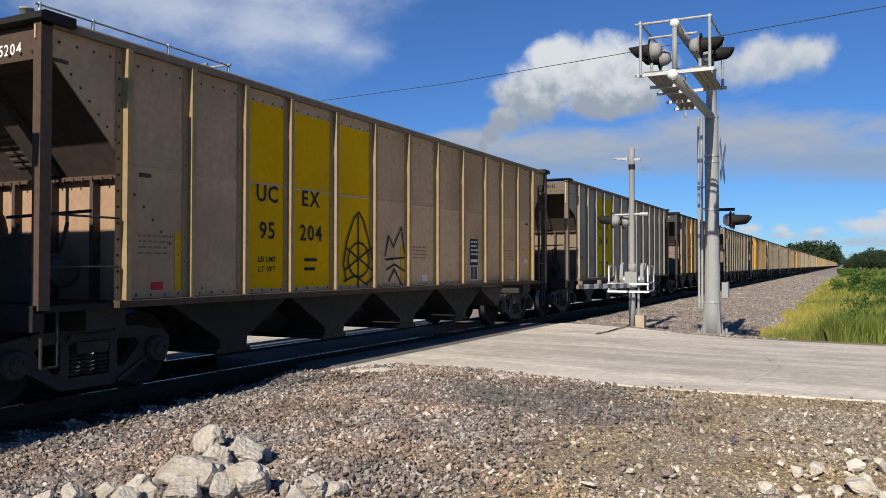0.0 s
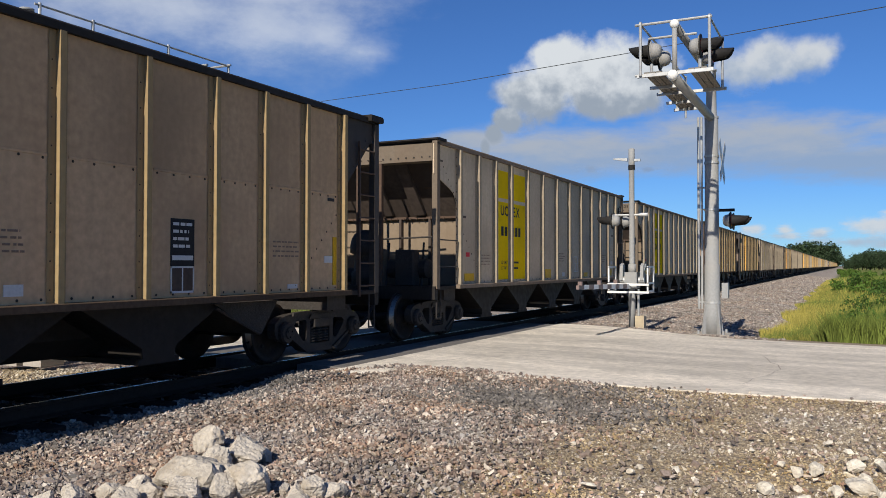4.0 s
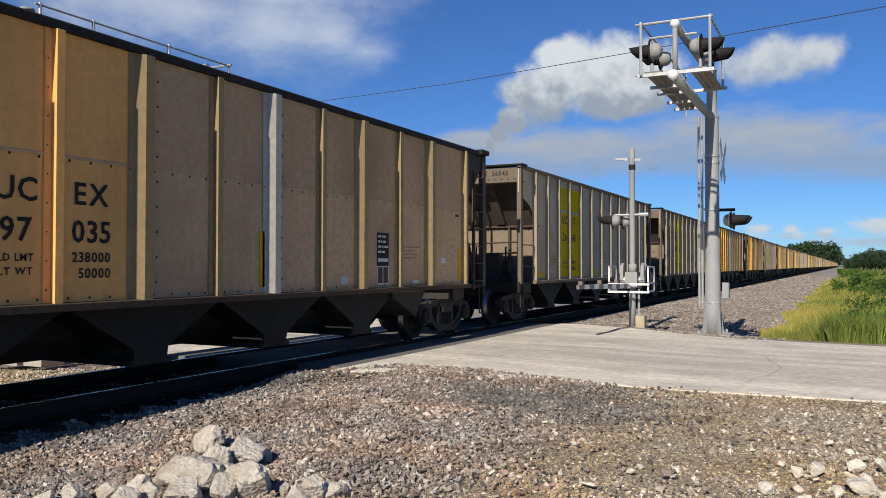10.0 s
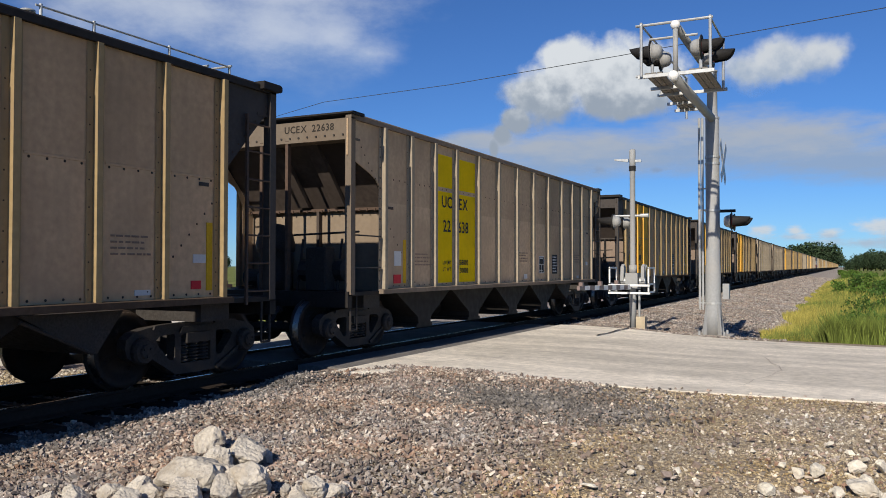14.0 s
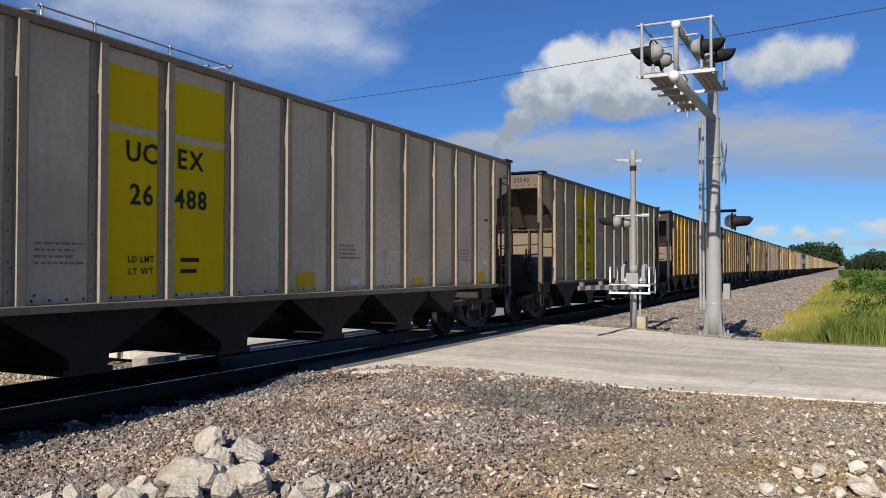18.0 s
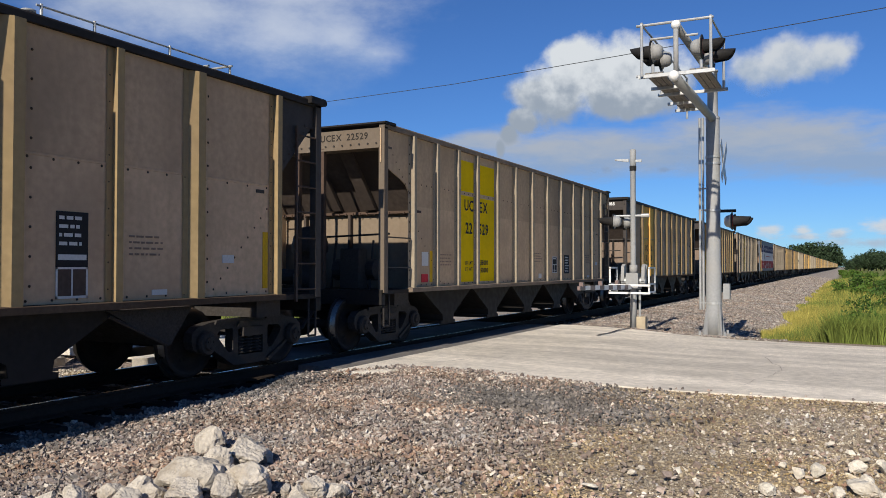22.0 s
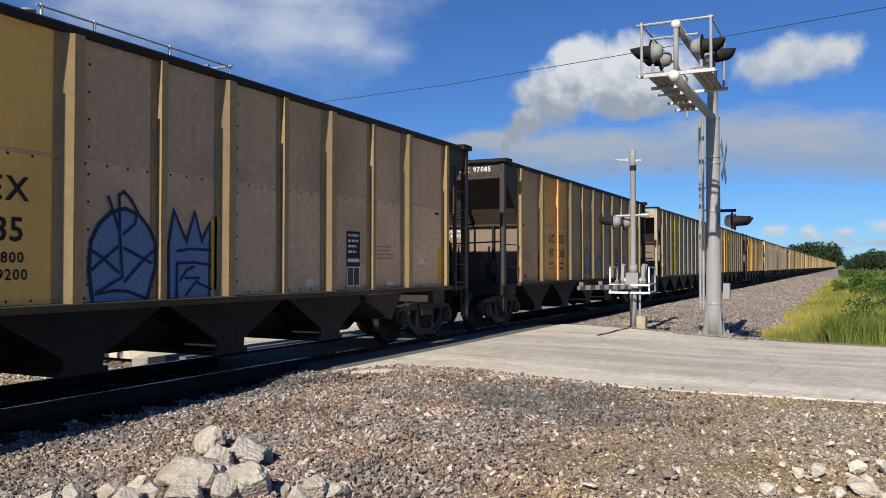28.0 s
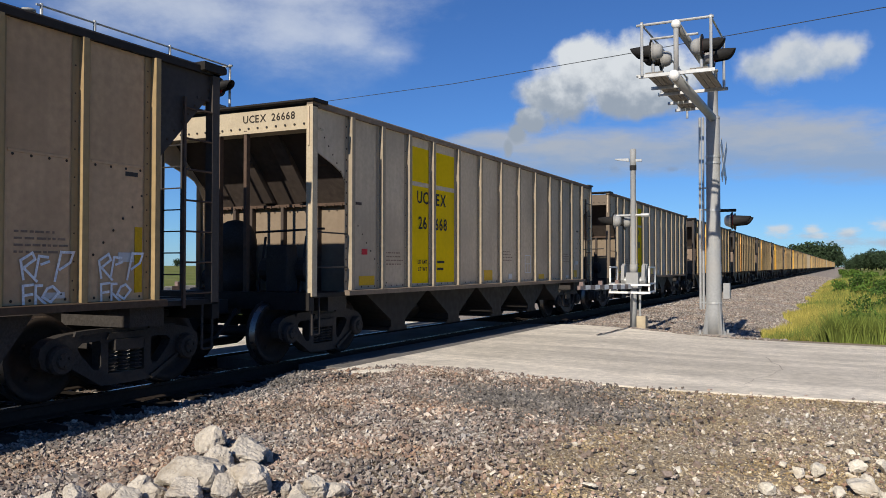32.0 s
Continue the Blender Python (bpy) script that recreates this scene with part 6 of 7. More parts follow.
# overhead cable
bm = B()
pts = [Vector((-62, 66, 13.8)), Vector((-26.2, 49.5, 13.62)), Vector((-14.5, 47.0, 13.25)), Vector((-2.74, 44.5, 13.2)), Vector((10.0, 40.8, 12.98)), Vector((40, 31, 12.9)), Vector((90, 15, 13.6))]
for a, b in zip(pts, pts[1:]):
    tube(bm, a, b, 0.02, 6)
tagged(new("overhead_cable", mesh_of("overhead_cable", bm, M["wire"])), "thin grey overhead cable across the sky", "cable")
for x, y in ((-62, 66), (90, 15)):
    p = thing("utility_pole", pose(x, y, -0.5), "tall wooden utility pole", "pole", "utility poles")
    part("shaft", tube(B(), (0, 0, 0), (0, 0, 14.9), 0.17, 12, 0.11), M["bark"], p, "brown timber shaft", True)
    part("crossarm", box(B(), -1.0, 1.0, -0.06, 0.06, 13.95, 14.08), M["bark"], p)


# ---- loose stone ----
ICO_V, ICO_F = None, None


def ico():
    global ICO_V, ICO_F
    if ICO_V is None:
        bm = B()
        bmesh.ops.create_icosphere(bm, subdivisions=1, radius=1)
        bm.verts.ensure_lookup_table()
        ICO_V = np.array([v.co[:] for v in bm.verts])
        ICO_F = np.array([[v.index for v in f.verts] for f in bm.faces])
        bm.free()
    return ICO_V, ICO_F


CUBE_V = np.array([(x, y, z) for x in (-0.72, 0.72) for y in (-0.72, 0.72) for z in (-0.72, 0.72)])
CUBE_F = np.array([(0, 1, 3), (0, 3, 2), (4, 6, 7), (4, 7, 5), (0, 4, 5), (0, 5, 1), (2, 3, 7), (2, 7, 6), (0, 2, 6), (0, 6, 4), (1, 5, 7), (1, 7, 3)])
OCT_V = np.array([(1, 0, 0), (-1, 0, 0), (0, 1, 0), (0, -1, 0), (0, 0, 1), (0, 0, -1)], float)
OCT_F = np.array([(0, 2, 4), (2, 1, 4), (1, 3, 4), (3, 0, 4), (2, 0, 5), (1, 2, 5), (3, 1, 5), (0, 3, 5)])


def scatter(name, pos, size, material, label, seed, coarse=False):
    """Angular stones as one mesh: each a squashed, jittered solid with its own turn."""
    rg = np.random.default_rng(seed)
    bv, bf = (CUBE_V, CUBE_F) if coarse == "chunky" else (OCT_V, OCT_F) if coarse else ico()
    n, k = len(pos), len(bv)
    v = bv[None] * rg.uniform(0.55, 1.2, (n, k, 1)) + (rg.uniform(-0.28, 0.28, (n, k, 3)) if coarse == "chunky" else 0)
    v = v * (size[:, None, None] * np.stack([rg.uniform(0.8, 1.5, n), rg.uniform(0.55, 0.95, n), rg.uniform(0.4, 0.8, n)], 1)[:, None, :])
    q = rg.normal(size=(n, 4)) * np.array([1, 0.35, 0.35, 1])
    q /= np.linalg.norm(q, axis=1)[:, None]
    w, x, y, z = q.T
    rot = np.stack([1 - 2 * (y * y + z * z), 2 * (x * y - z * w), 2 * (x * z + y * w), 2 * (x * y + z * w), 1 - 2 * (x * x + z * z), 2 * (y * z - x * w),
                    2 * (x * z - y * w), 2 * (y * z + x * w), 1 - 2 * (x * x + y * y)], 1).reshape(n, 3, 3)
    v = np.einsum("nij,nkj->nki", rot, v) + pos[:, None, :]
    f = bf[None] + (np.arange(n) * k)[:, None, None]
    return tagged(new(name, mesh_arrays(name, v.reshape(-1, 3), f.reshape(-1, 3), material)), label, "gravel", kind="stuff")


rg = np.random.default_rng(5)


def spots(n, u0, u1, s0, s1, keep):
    u, s = rg.uniform(u0, u1, n), rg.uniform(s0, s1, n)
    ok = keep(u, s)
    return u[ok], s[ok]


def gz(u, s):
    return np.array([ground_z_bumpy(a, b) for a, b in zip(u, s)])


def patchy(u, s, sc=0.7, off=0.0):
    return np.array([noise.noise(Vector((a * sc + off, b * sc, 3.1))) for a, b in zip(u, s)])


near = lambda u, s: (s > 2.6 + np.clip(u - 3.0, 0, 9) * 0.5) & (s < edge_s(u) + 0.1 - 0.35 * rg.uniform(0, 1, len(u)) ** 2 + 0.12 * np.sin(u * 3.1) * np.sin(u * 1.3))
u, s = spots(140000, 1.0, 9.6, 2.6, 11.2, near)
mix = np.clip((u + 1.2 * patchy(u, s) - 4.1) / 1.9, 0, 1)
r = rg.uniform(0, 1, len(u))
# dark stones: sooty patch by the road, train's shade painted in beside the track
soot_shade = np.exp(-(((u - 4.95) / 1.05) ** 2 + ((s - 9.25) / 0.85) ** 2)) * 1.25 + np.exp(-(((u - 3.9) / 0.5) ** 2 + ((s - 9.6) / 0.5) ** 2)) * 0.4 + 0.45 * np.exp(-(((u - 1.5) / 0.6) ** 2)) + 0.9 * np.exp(-(((u - 1.25) / 0.45) ** 2)) * (s > 8.0)
coarse = r > mix * 0.95
dark = rg.uniform(0, 1, len(u)) < soot_shade
for name, sel, lo, hi, mk, lab in (("ballast_gravel", coarse & ~dark, 0.011, 0.026, "stones", "pinkish grey crushed ballast stones beside the track"),
                                   ("sooty_gravel", dark, 0.011, 0.026, "stones_dark", "dark gravel: sooty patch by the road, painted shade beside the track")):
    a, b = u[sel], s[sel]
    size = rg.uniform(lo, hi, len(a)) * (1 + 0.5 * (rg.uniform(0, 1, len(a)) > 0.93))
    scatter(name, np.stack([a, b, gz(a, b) + size * 0.3 + 0.034 * rg.uniform(0, 1, len(a)) ** 1.6], 1), size, M[mk], lab, 11, "chunky")
u, s = spots(66000, 4.2, 9.7, 3.2, 11.2, near)
keep = (np.clip((u + 1.2 * patchy(u, s) - 4.0) / 2.0, 0, 1) > rg.uniform(0, 1, len(u)) * 0.9) & (rg.uniform(0, 1, len(u)) > np.exp(-(((u - 4.9) / 0.9) ** 2 + ((s - 9.3) / 0.8) ** 2)))
u, s = u[keep], s[keep]
size = 0.007 + 0.015 * rg.uniform(0, 1, len(u)) ** 2.2 + 0.016 * (rg.uniform(0, 1, len(u)) > 0.975)
scatter("fine_gravel", np.stack([u, s, gz(u, s) + size * 0.2], 1), size, M["stones_pale"], "pale brown fine gravel and chips", 12, True)
u, s = spots(420, 5.6, 9.4, 4.2, 10.2, near)
keep = rg.uniform(0, 1, len(u)) < np.clip((u - 5.2) / 3.2, 0.1, 1) * np.clip((9.8 - s) / 3, 0.25, 1)
u, s = u[keep], s[keep]
size = 0.016 + 0.035 * rg.uniform(0, 1, len(u)) ** 3
scatter("limestone_chips", np.stack([u, s, gz(u, s) + size * 0.3], 1), size, M["stones_white"], "scattered white limestone chips on the gravel", 19)
# ballast beyond the road and on the track
far_edge = lambda u, s: s > np.interp(u, [1.9, 3.7, 5.0, 6.2, 9], [20.1, 19.8, 19.1, 18.65, 18.5])
u, s = spots(52000, 1.3, 7.2, 18.6, 62, lambda u, s: far_edge(u, s) & (u + 0.5 * np.sin(s * 0.9) < 6.9) & (rg.uniform(0, 1, len(u)) < np.clip(26 / s, 0.45, 1)))
size = rg.uniform(0.018, 0.042, len(u)) * (1 + np.clip(s - 22, 0, 25) * 0.02)
scatter("ballast_gravel", np.stack([u, s, gz(u, s) + size * 0.2], 1), size, M["stones_far"], "grey and pink ballast stones beyond the road", 13, True)
u, s = spots(10000, 1.4, 7.2, 62, 150, lambda u, s: u + 0.5 * np.sin(s * 0.9) < 6.9)
size = rg.uniform(0.04, 0.085, len(u))
scatter("ballast_gravel", np.stack([u, s, gz(u, s) + size * 0.15], 1), size, M["stones_far"], "grey ballast stones along the distant track", 16, True)
u, s = spots(15000, -2.4, 1.3, 1.0, 30, lambda u, s: (s < 9.7) | (s > 20.1))
size = rg.uniform(0.02, 0.042, len(u))
scatter("ballast_gravel", np.stack([u, s, gz(u, s) + size * 0.15], 1), size, M["stones_dark"], "dark ballast between the ties", 14, True)
u, s = spots(12000, -8.0, -1.5, 1.5, 10.5, lambda u, s: s < 9.3)
size = rg.uniform(0.02, 0.05, len(u))
scatter("ballast_gravel", np.stack([u, s, gz(u, s) + size * 0.15], 1), size, M["stones_pale"], "pale ballast on the far side of the track", 15, True)


def rock(u, s, w, h, seed, lift=0.0, mk="rock"):
    """A broken limestone block: a random many-sided solid with chipped, pitted faces."""
    rn = random.Random(seed)
    planes = []
    for i in range(13):
        d = Vector((rn.gauss(0, 1), rn.gauss(0, 1), rn.gauss(0, 1))).normalized()
        planes.append((d, rn.uniform(0.5, 0.82)))
    bm = B()
    bmesh.ops.create_icosphere(bm, subdivisions=4, radius=1)
    off = Vector((seed * 1.7, seed * 0.3, 0))
    for v in bm.verts:
        d = v.co.normalized()
        r = min([p / max(1e-3, d.dot(nn)) for nn, p in planes if d.dot(nn) > 0.05] + [1.08])
        chip = abs(noise.noise(d * 2.6 + off))
        r = r * (1.04 - 0.5 * max(0, 0.16 - chip) + 0.06 * noise.noise(d * 4 + off) - 0.07 * abs(noise.noise(d * 7 + off)) + 0.03 * noise.noise(d * 15 + off))
        v.co = Vector((d.x * w * 0.54, d.y * w * 0.45, d.z * h * 0.62)) * r
    z0 = min(v.co.z for v in bm.verts)
    ob = new("limestone_rock", mesh_of("limestone_rock", bm, M[mk]))
    ob.matrix_world = pose(u, s, ground_z(u, s) - z0 - h * 0.12 + lift, rn.uniform(-14, 14), rn.uniform(-14, 14), rn.uniform(0, 360))
    return tagged(ob, "broken white limestone block on the gravel" if w > 0.2 else "small pale limestone lump on the gravel", "rock", "limestone rocks")


HEAP = [(3.14, 5.66, 0.28, 0.27), (3.9, 5.25, 0.36, 0.25), (3.93, 4.62, 0.48, 0.31), (3.87, 4.98, 0.27, 0.2), (4.56, 4.58, 0.36, 0.2), (3.78, 4.26, 0.25, 0.21), (3.64, 4.14, 0.16, 0.15),
        (3.52, 3.95, 0.24, 0.14), (4.28, 4.2, 0.37, 0.17), (4.9, 4.68, 0.17, 0.12), (4.98, 4.74, 0.16, 0.16), (5.1, 4.84, 0.15, 0.15), (4.8, 4.66, 0.1, 0.1), (4.0, 5.45, 0.14, 0.14),
        (4.47, 4.42, 0.25, 0.17), (3.98, 4.22, 0.22, 0.13), (3.3, 3.86, 0.17, 0.1), (4.22, 4.75, 0.17, 0.14), (4.95, 4.6, 0.22, 0.12), (3.95, 4.0, 0.2, 0.13)]
for i, (u, s, w, h) in enumerate(HEAP):
    rock(u, s, w * 1.14, h * 1.12, 20 + i)
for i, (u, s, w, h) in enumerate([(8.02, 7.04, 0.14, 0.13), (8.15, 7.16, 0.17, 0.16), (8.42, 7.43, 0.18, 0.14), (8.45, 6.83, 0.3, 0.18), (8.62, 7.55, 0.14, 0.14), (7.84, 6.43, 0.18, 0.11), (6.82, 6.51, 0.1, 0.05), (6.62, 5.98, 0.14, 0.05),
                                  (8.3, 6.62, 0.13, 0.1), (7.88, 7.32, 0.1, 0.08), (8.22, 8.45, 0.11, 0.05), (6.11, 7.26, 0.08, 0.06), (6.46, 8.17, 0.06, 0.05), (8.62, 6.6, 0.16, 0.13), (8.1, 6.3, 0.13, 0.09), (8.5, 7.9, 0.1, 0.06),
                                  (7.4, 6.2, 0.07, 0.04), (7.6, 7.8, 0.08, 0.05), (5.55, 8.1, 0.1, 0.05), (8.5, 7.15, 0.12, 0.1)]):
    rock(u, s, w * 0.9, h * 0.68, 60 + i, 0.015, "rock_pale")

# ---- ties ----
bm = B()
box(bm, -1.3, 1.3, -0.115, 0.115, -0.36, -0.18)
bmesh.ops.bevel(bm, geom=bm.edges[:], offset=0.012, segments=1, affect="EDGES")
tie_me = mesh_of("tie", bm, M["tie"])
tie_y = [float(y) for y in np.arange(-4, 9.6, 0.53)] + [float(y) for y in np.arange(20.25, 62, 0.53)]
for i, y in enumerate(tie_y):
    t = part("tie", tie_me, None, track)
    t.location = (0.03 * math.sin(i * 2.1), y + 0.02 * math.sin(i * 5.3), 0)
    t.rotation_euler = (0, 0, 0.012 * math.sin(i * 3.7))
bm = B()
for i in range(260):
    box(bm, -1.3, 1.3, 62 + i * 0.53, 62.23 + i * 0.53, -0.36, -0.18)
tagged(part("far_ties", bm, M["tie"], track), kind="stuff")
plate_me = mesh_of("tie_plate", box(B(), -0.18, 0.18, -0.09, 0.09, -0.185, -0.168), M["rail"])
for y in tie_y[:46]:
    part("tie_plate", plate_me, None, track).location = (0.7525, y, 0)


# ---- vegetation ----
def blades(name, u, s, h, wd, material, label, seed):
    """Grass as one mesh of thin bent blades."""
    rg = np.random.default_rng(seed)
    n = len(u)
    z = np.array([ground_z(a, b) for a, b in zip(u, s)]) - 0.02
    ang = rg.uniform(0, 6.283, n)
    lean = rg.uniform(0.05, 0.5, n) * h
    la = rg.uniform(0, 6.283, n)
    base = np.stack([u, s, z], 1)
    side = np.stack([np.cos(ang), np.sin(ang), np.zeros(n)], 1) * wd[:, None]
    d = np.stack([np.cos(la), np.sin(la), np.zeros(n)], 1) * lean[:, None]
    up = np.zeros((n, 3))
    up[:, 2] = h
    v = np.stack([base - side, base + side, base + 0.55 * up + 0.35 * d - 0.8 * side, base + 0.55 * up + 0.35 * d + 0.8 * side, base + up + d], 1)
    f = np.array([(0, 1, 3), (0, 3, 2), (2, 3, 4)])[None] + (np.arange(n) * 5)[:, None, None]
    return tagged(new(name, mesh_arrays(name, v.reshape(-1, 3), f.reshape(-1, 3), material)), label, "grass", kind="stuff")


rg = np.random.default_rng(21)


def verge(n, s0, s1, wide):
    s = s0 + (s1 - s0) * rg.uniform(0, 1, n) ** 1.6
    u = 6.55 + 0.35 * np.sin(s * 0.7) + np.clip(21.5 - s, 0, 2) * 0.6 + wide * rg.uniform(0, 1, n) ** 1.5 * (0.5 + s / 60)
    return u, s


u, s = verge(155000, 19.4, 120, 15)
pn = patchy(u, s, 0.35, 7.0)
dry = pn + rg.normal(0, 0.18, len(u)) - (u - 8.3) * 0.13 - 0.5 * np.clip(20.6 - s, 0, 1) > -0.04
tall = 0.17 + 0.46 * np.clip((u - 6.5) / 1.6, 0, 1) ** 0.8 + 0.25 * np.clip(pn, 0, 1)
h = tall * rg.uniform(0.55, 1.25, len(u))
wd = 0.0018 + 0.00024 * s
blades("verge_grass", u[dry], s[dry], h[dry], wd[dry], M["grass_dry"], "yellow-green drying verge grass beside the ballast", 1)
blades("verge_grass", u[~dry], s[~dry], h[~dry] * 1.15, wd[~dry] * 1.3, M["grass"], "long green verge grass", 2)
s = 12 + 60 * rg.uniform(0, 1, 9000) ** 1.5
u = -7.2 - 10 * rg.uniform(0, 1, 9000) - 0.4 * np.sin(s)
ok = (s < 10.5) | (s > 19.2)
u, s = u[ok], s[ok]
blades("verge_grass", u, s, rg.uniform(0.15, 0.4, len(u)), np.full(len(u), 0.02), M["grass"], "green grass beyond the track", 3)


def leaf_cloud(n, rx, ry, rz, cz, leaf, seed, lumps=9):
    """Leaves as small bent quads gathered in uneven lumps."""
    rg = np.random.default_rng(seed)
    cen = rg.normal(size=(lumps, 3))
    cen /= np.linalg.norm(cen, axis=1)[:, None]
    cen = cen * rg.uniform(0.25, 0.75, (lumps, 1)) * np.array([rx, ry, rz]) + np.array([0, 0, cz])
    rad = rg.uniform(0.3, 0.55, lumps) * min(rx, rz)
    which = rg.integers(0, lumps, n)
    d = rg.normal(size=(n, 3))
    d /= np.linalg.norm(d, axis=1)[:, None]
    p = cen[which] + d * (rad[which] * rg.uniform(0.55, 1.05, n))[:, None]
    a = rg.normal(size=(n, 3))
    a /= np.linalg.norm(a, axis=1)[:, None]
    b = np.cross(a, rg.normal(size=(n, 3)))
    b /= np.linalg.norm(b, axis=1)[:, None]
    k = leaf * rg.uniform(0.6, 1.3, n)[:, None]
    v = np.stack([p - a * k - b * k * 0.5, p + a * k - b * k * 0.5, p + a * k * 0.8 + b * k * 0.5, p - a * k * 0.8 + b * k * 0.5], 1)
    f = np.arange(4)[None] + (np.arange(n) * 4)[:, None]
    return v.reshape(-1, 3), f


def tree_mesh(seed, h):
    rn = random.Random(seed)
    bm = B()
    tube(bm, (0, 0, 0), (0.1, 0, h * 0.45), h * 0.028, 8, h * 0.016)
    for i in range(5):
        a = i * 1.3 + rn.random()
        tube(bm, (0.05, 0, h * (0.25 + 0.05 * i)), (math.cos(a) * h * 0.22, math.sin(a) * h * 0.22, h * (0.5 + 0.07 * i)), h * 0.012, 6, h * 0.004)
    trunk = mesh_of("trunk", bm, M["bark"])
    v, f = leaf_cloud(2300, h * 0.46, h * 0.46, h * 0.5, h * 0.48, h * 0.032, seed, 24)
    return trunk, mesh_arrays("crown", v, f, M["leaf"])


TREES = [tree_mesh(i, 10.0) for i in range(4)]


def tree(u, s, h, k, turn):
    t = thing("tree", pose(u, s, -0.6, 0, 0, turn), "distant dark green broadleaf tree", "tree", "distant trees")
    for name, me in zip(("trunk", "crown"), TREES[k % 4]):
        ob = part(name, me, None, t)
        ob.scale = (h / 10,) * 3
    return t


rn = random.Random(3)
for i, (u, h) in enumerate([(-37, 27), (-30, 29), (-24, 27), (-18.5, 26), (-13, 27), (-7.5, 28), (-3.5, 24), (-33, 24), (-27, 24), (-21, 23), (-10, 24), (-50, 13), (0.5, 16)]):
    tree(u, 900 + rn.uniform(-20, 30), h * rn.uniform(0.95, 1.05), i, rn.uniform(0, 360))
for i, (u, h) in enumerate([(9, 5.5), (10.5, 6.5), (12.5, 7.5), (14.2, 8.5), (16, 9.5), (17.6, 10), (19.3, 10.5), (21, 10), (22.6, 10.5), (24.3, 10), (26, 9.5), (28, 9), (30, 9), (32, 8.5), (34.5, 8.5), (37, 8), (40, 8.5), (43.5, 8)]):
    tree(u, 420 + rn.uniform(-15, 25), h * rn.uniform(0.9, 1.05), i + 1, rn.uniform(0, 360))
for i in range(26):
    u = -60 - i * 26 + rn.uniform(-8, 8)
    tree(u, 700 + rn.uniform(-60, 60), rn.uniform(9, 14), i, rn.uniform(0, 360))


def bush(u, s, h, seed, label, mk="leaf_near", n=900, leaf=0.05):
    t = thing("bush", pose(u, s, ground_z(u, s) - 0.03), label, "bush", "verge bushes")
    bm = B()
    rn = random.Random(seed)
    for i in range(5):
        a = i * 1.25
        tube(bm, (0, 0, 0), (0.3 * h * math.cos(a), 0.3 * h * math.sin(a), h * 0.7), 0.02 * h, 5, 0.006 * h)
    tagged(part("stems", bm, M["bark"], t), kind="stuff")
    v, f = leaf_cloud(n, h * 0.55, h * 0.55, h * 0.5, h * 0.5, leaf, seed, 12)
    v[:, 2] = np.maximum(v[:, 2], 0.0)
    part("foliage", mesh_arrays("foliage", v, f, M[mk]), None, t)
    return t


for i, (u, s, h, lf) in enumerate([(8.3, 150, 2.4, 0.13), (9.3, 165, 3.0, 0.15), (10.2, 150, 2.6, 0.14), (11.4, 140, 2.2, 0.13), (7.6, 190, 2.8, 0.16), (12.5, 150, 2.6, 0.14), (9.0, 110, 1.6, 0.1), (10.4, 100, 1.5, 0.1), (8.0, 125, 1.5, 0.1), (13.5, 130, 2.0, 0.12)]):
    bush(u, s, h * 0.6, 40 + i, "green bush beside the distant track", "leaf_near", 900, lf * 0.7)
for i, (u, s, h) in enumerate([(8.35, 26.0, 0.95), (8.9, 27.5, 1.0), (8.1, 23.5, 0.8), (8.75, 24.2, 0.75), (9.3, 25.5, 0.9), (8.9, 33, 1.2), (9.6, 36, 1.1), (10.2, 30, 1.0), (9.7, 28, 0.9), (9.9, 45, 1.3), (10.8, 52, 1.4)]):
    bush(u, s, h, 70 + i, "leafy green roadside weed among the grass", "leaf_weed", 520, 0.045)
for i, (u, s, h) in enumerate([(8.0, 60, 1.7), (8.9, 62, 1.9), (9.8, 60, 2.0), (10.7, 58, 1.9), (9.2, 52, 1.5), (10.2, 50, 1.6), (11.1, 52, 1.7)]):
    bush(u, s, h * 0.88, 90 + i, "green bush in the verge", "leaf_weed" if i % 2 else "leaf_near", 1100, 0.06)


# ---- clouds ----
CLOUDS = []


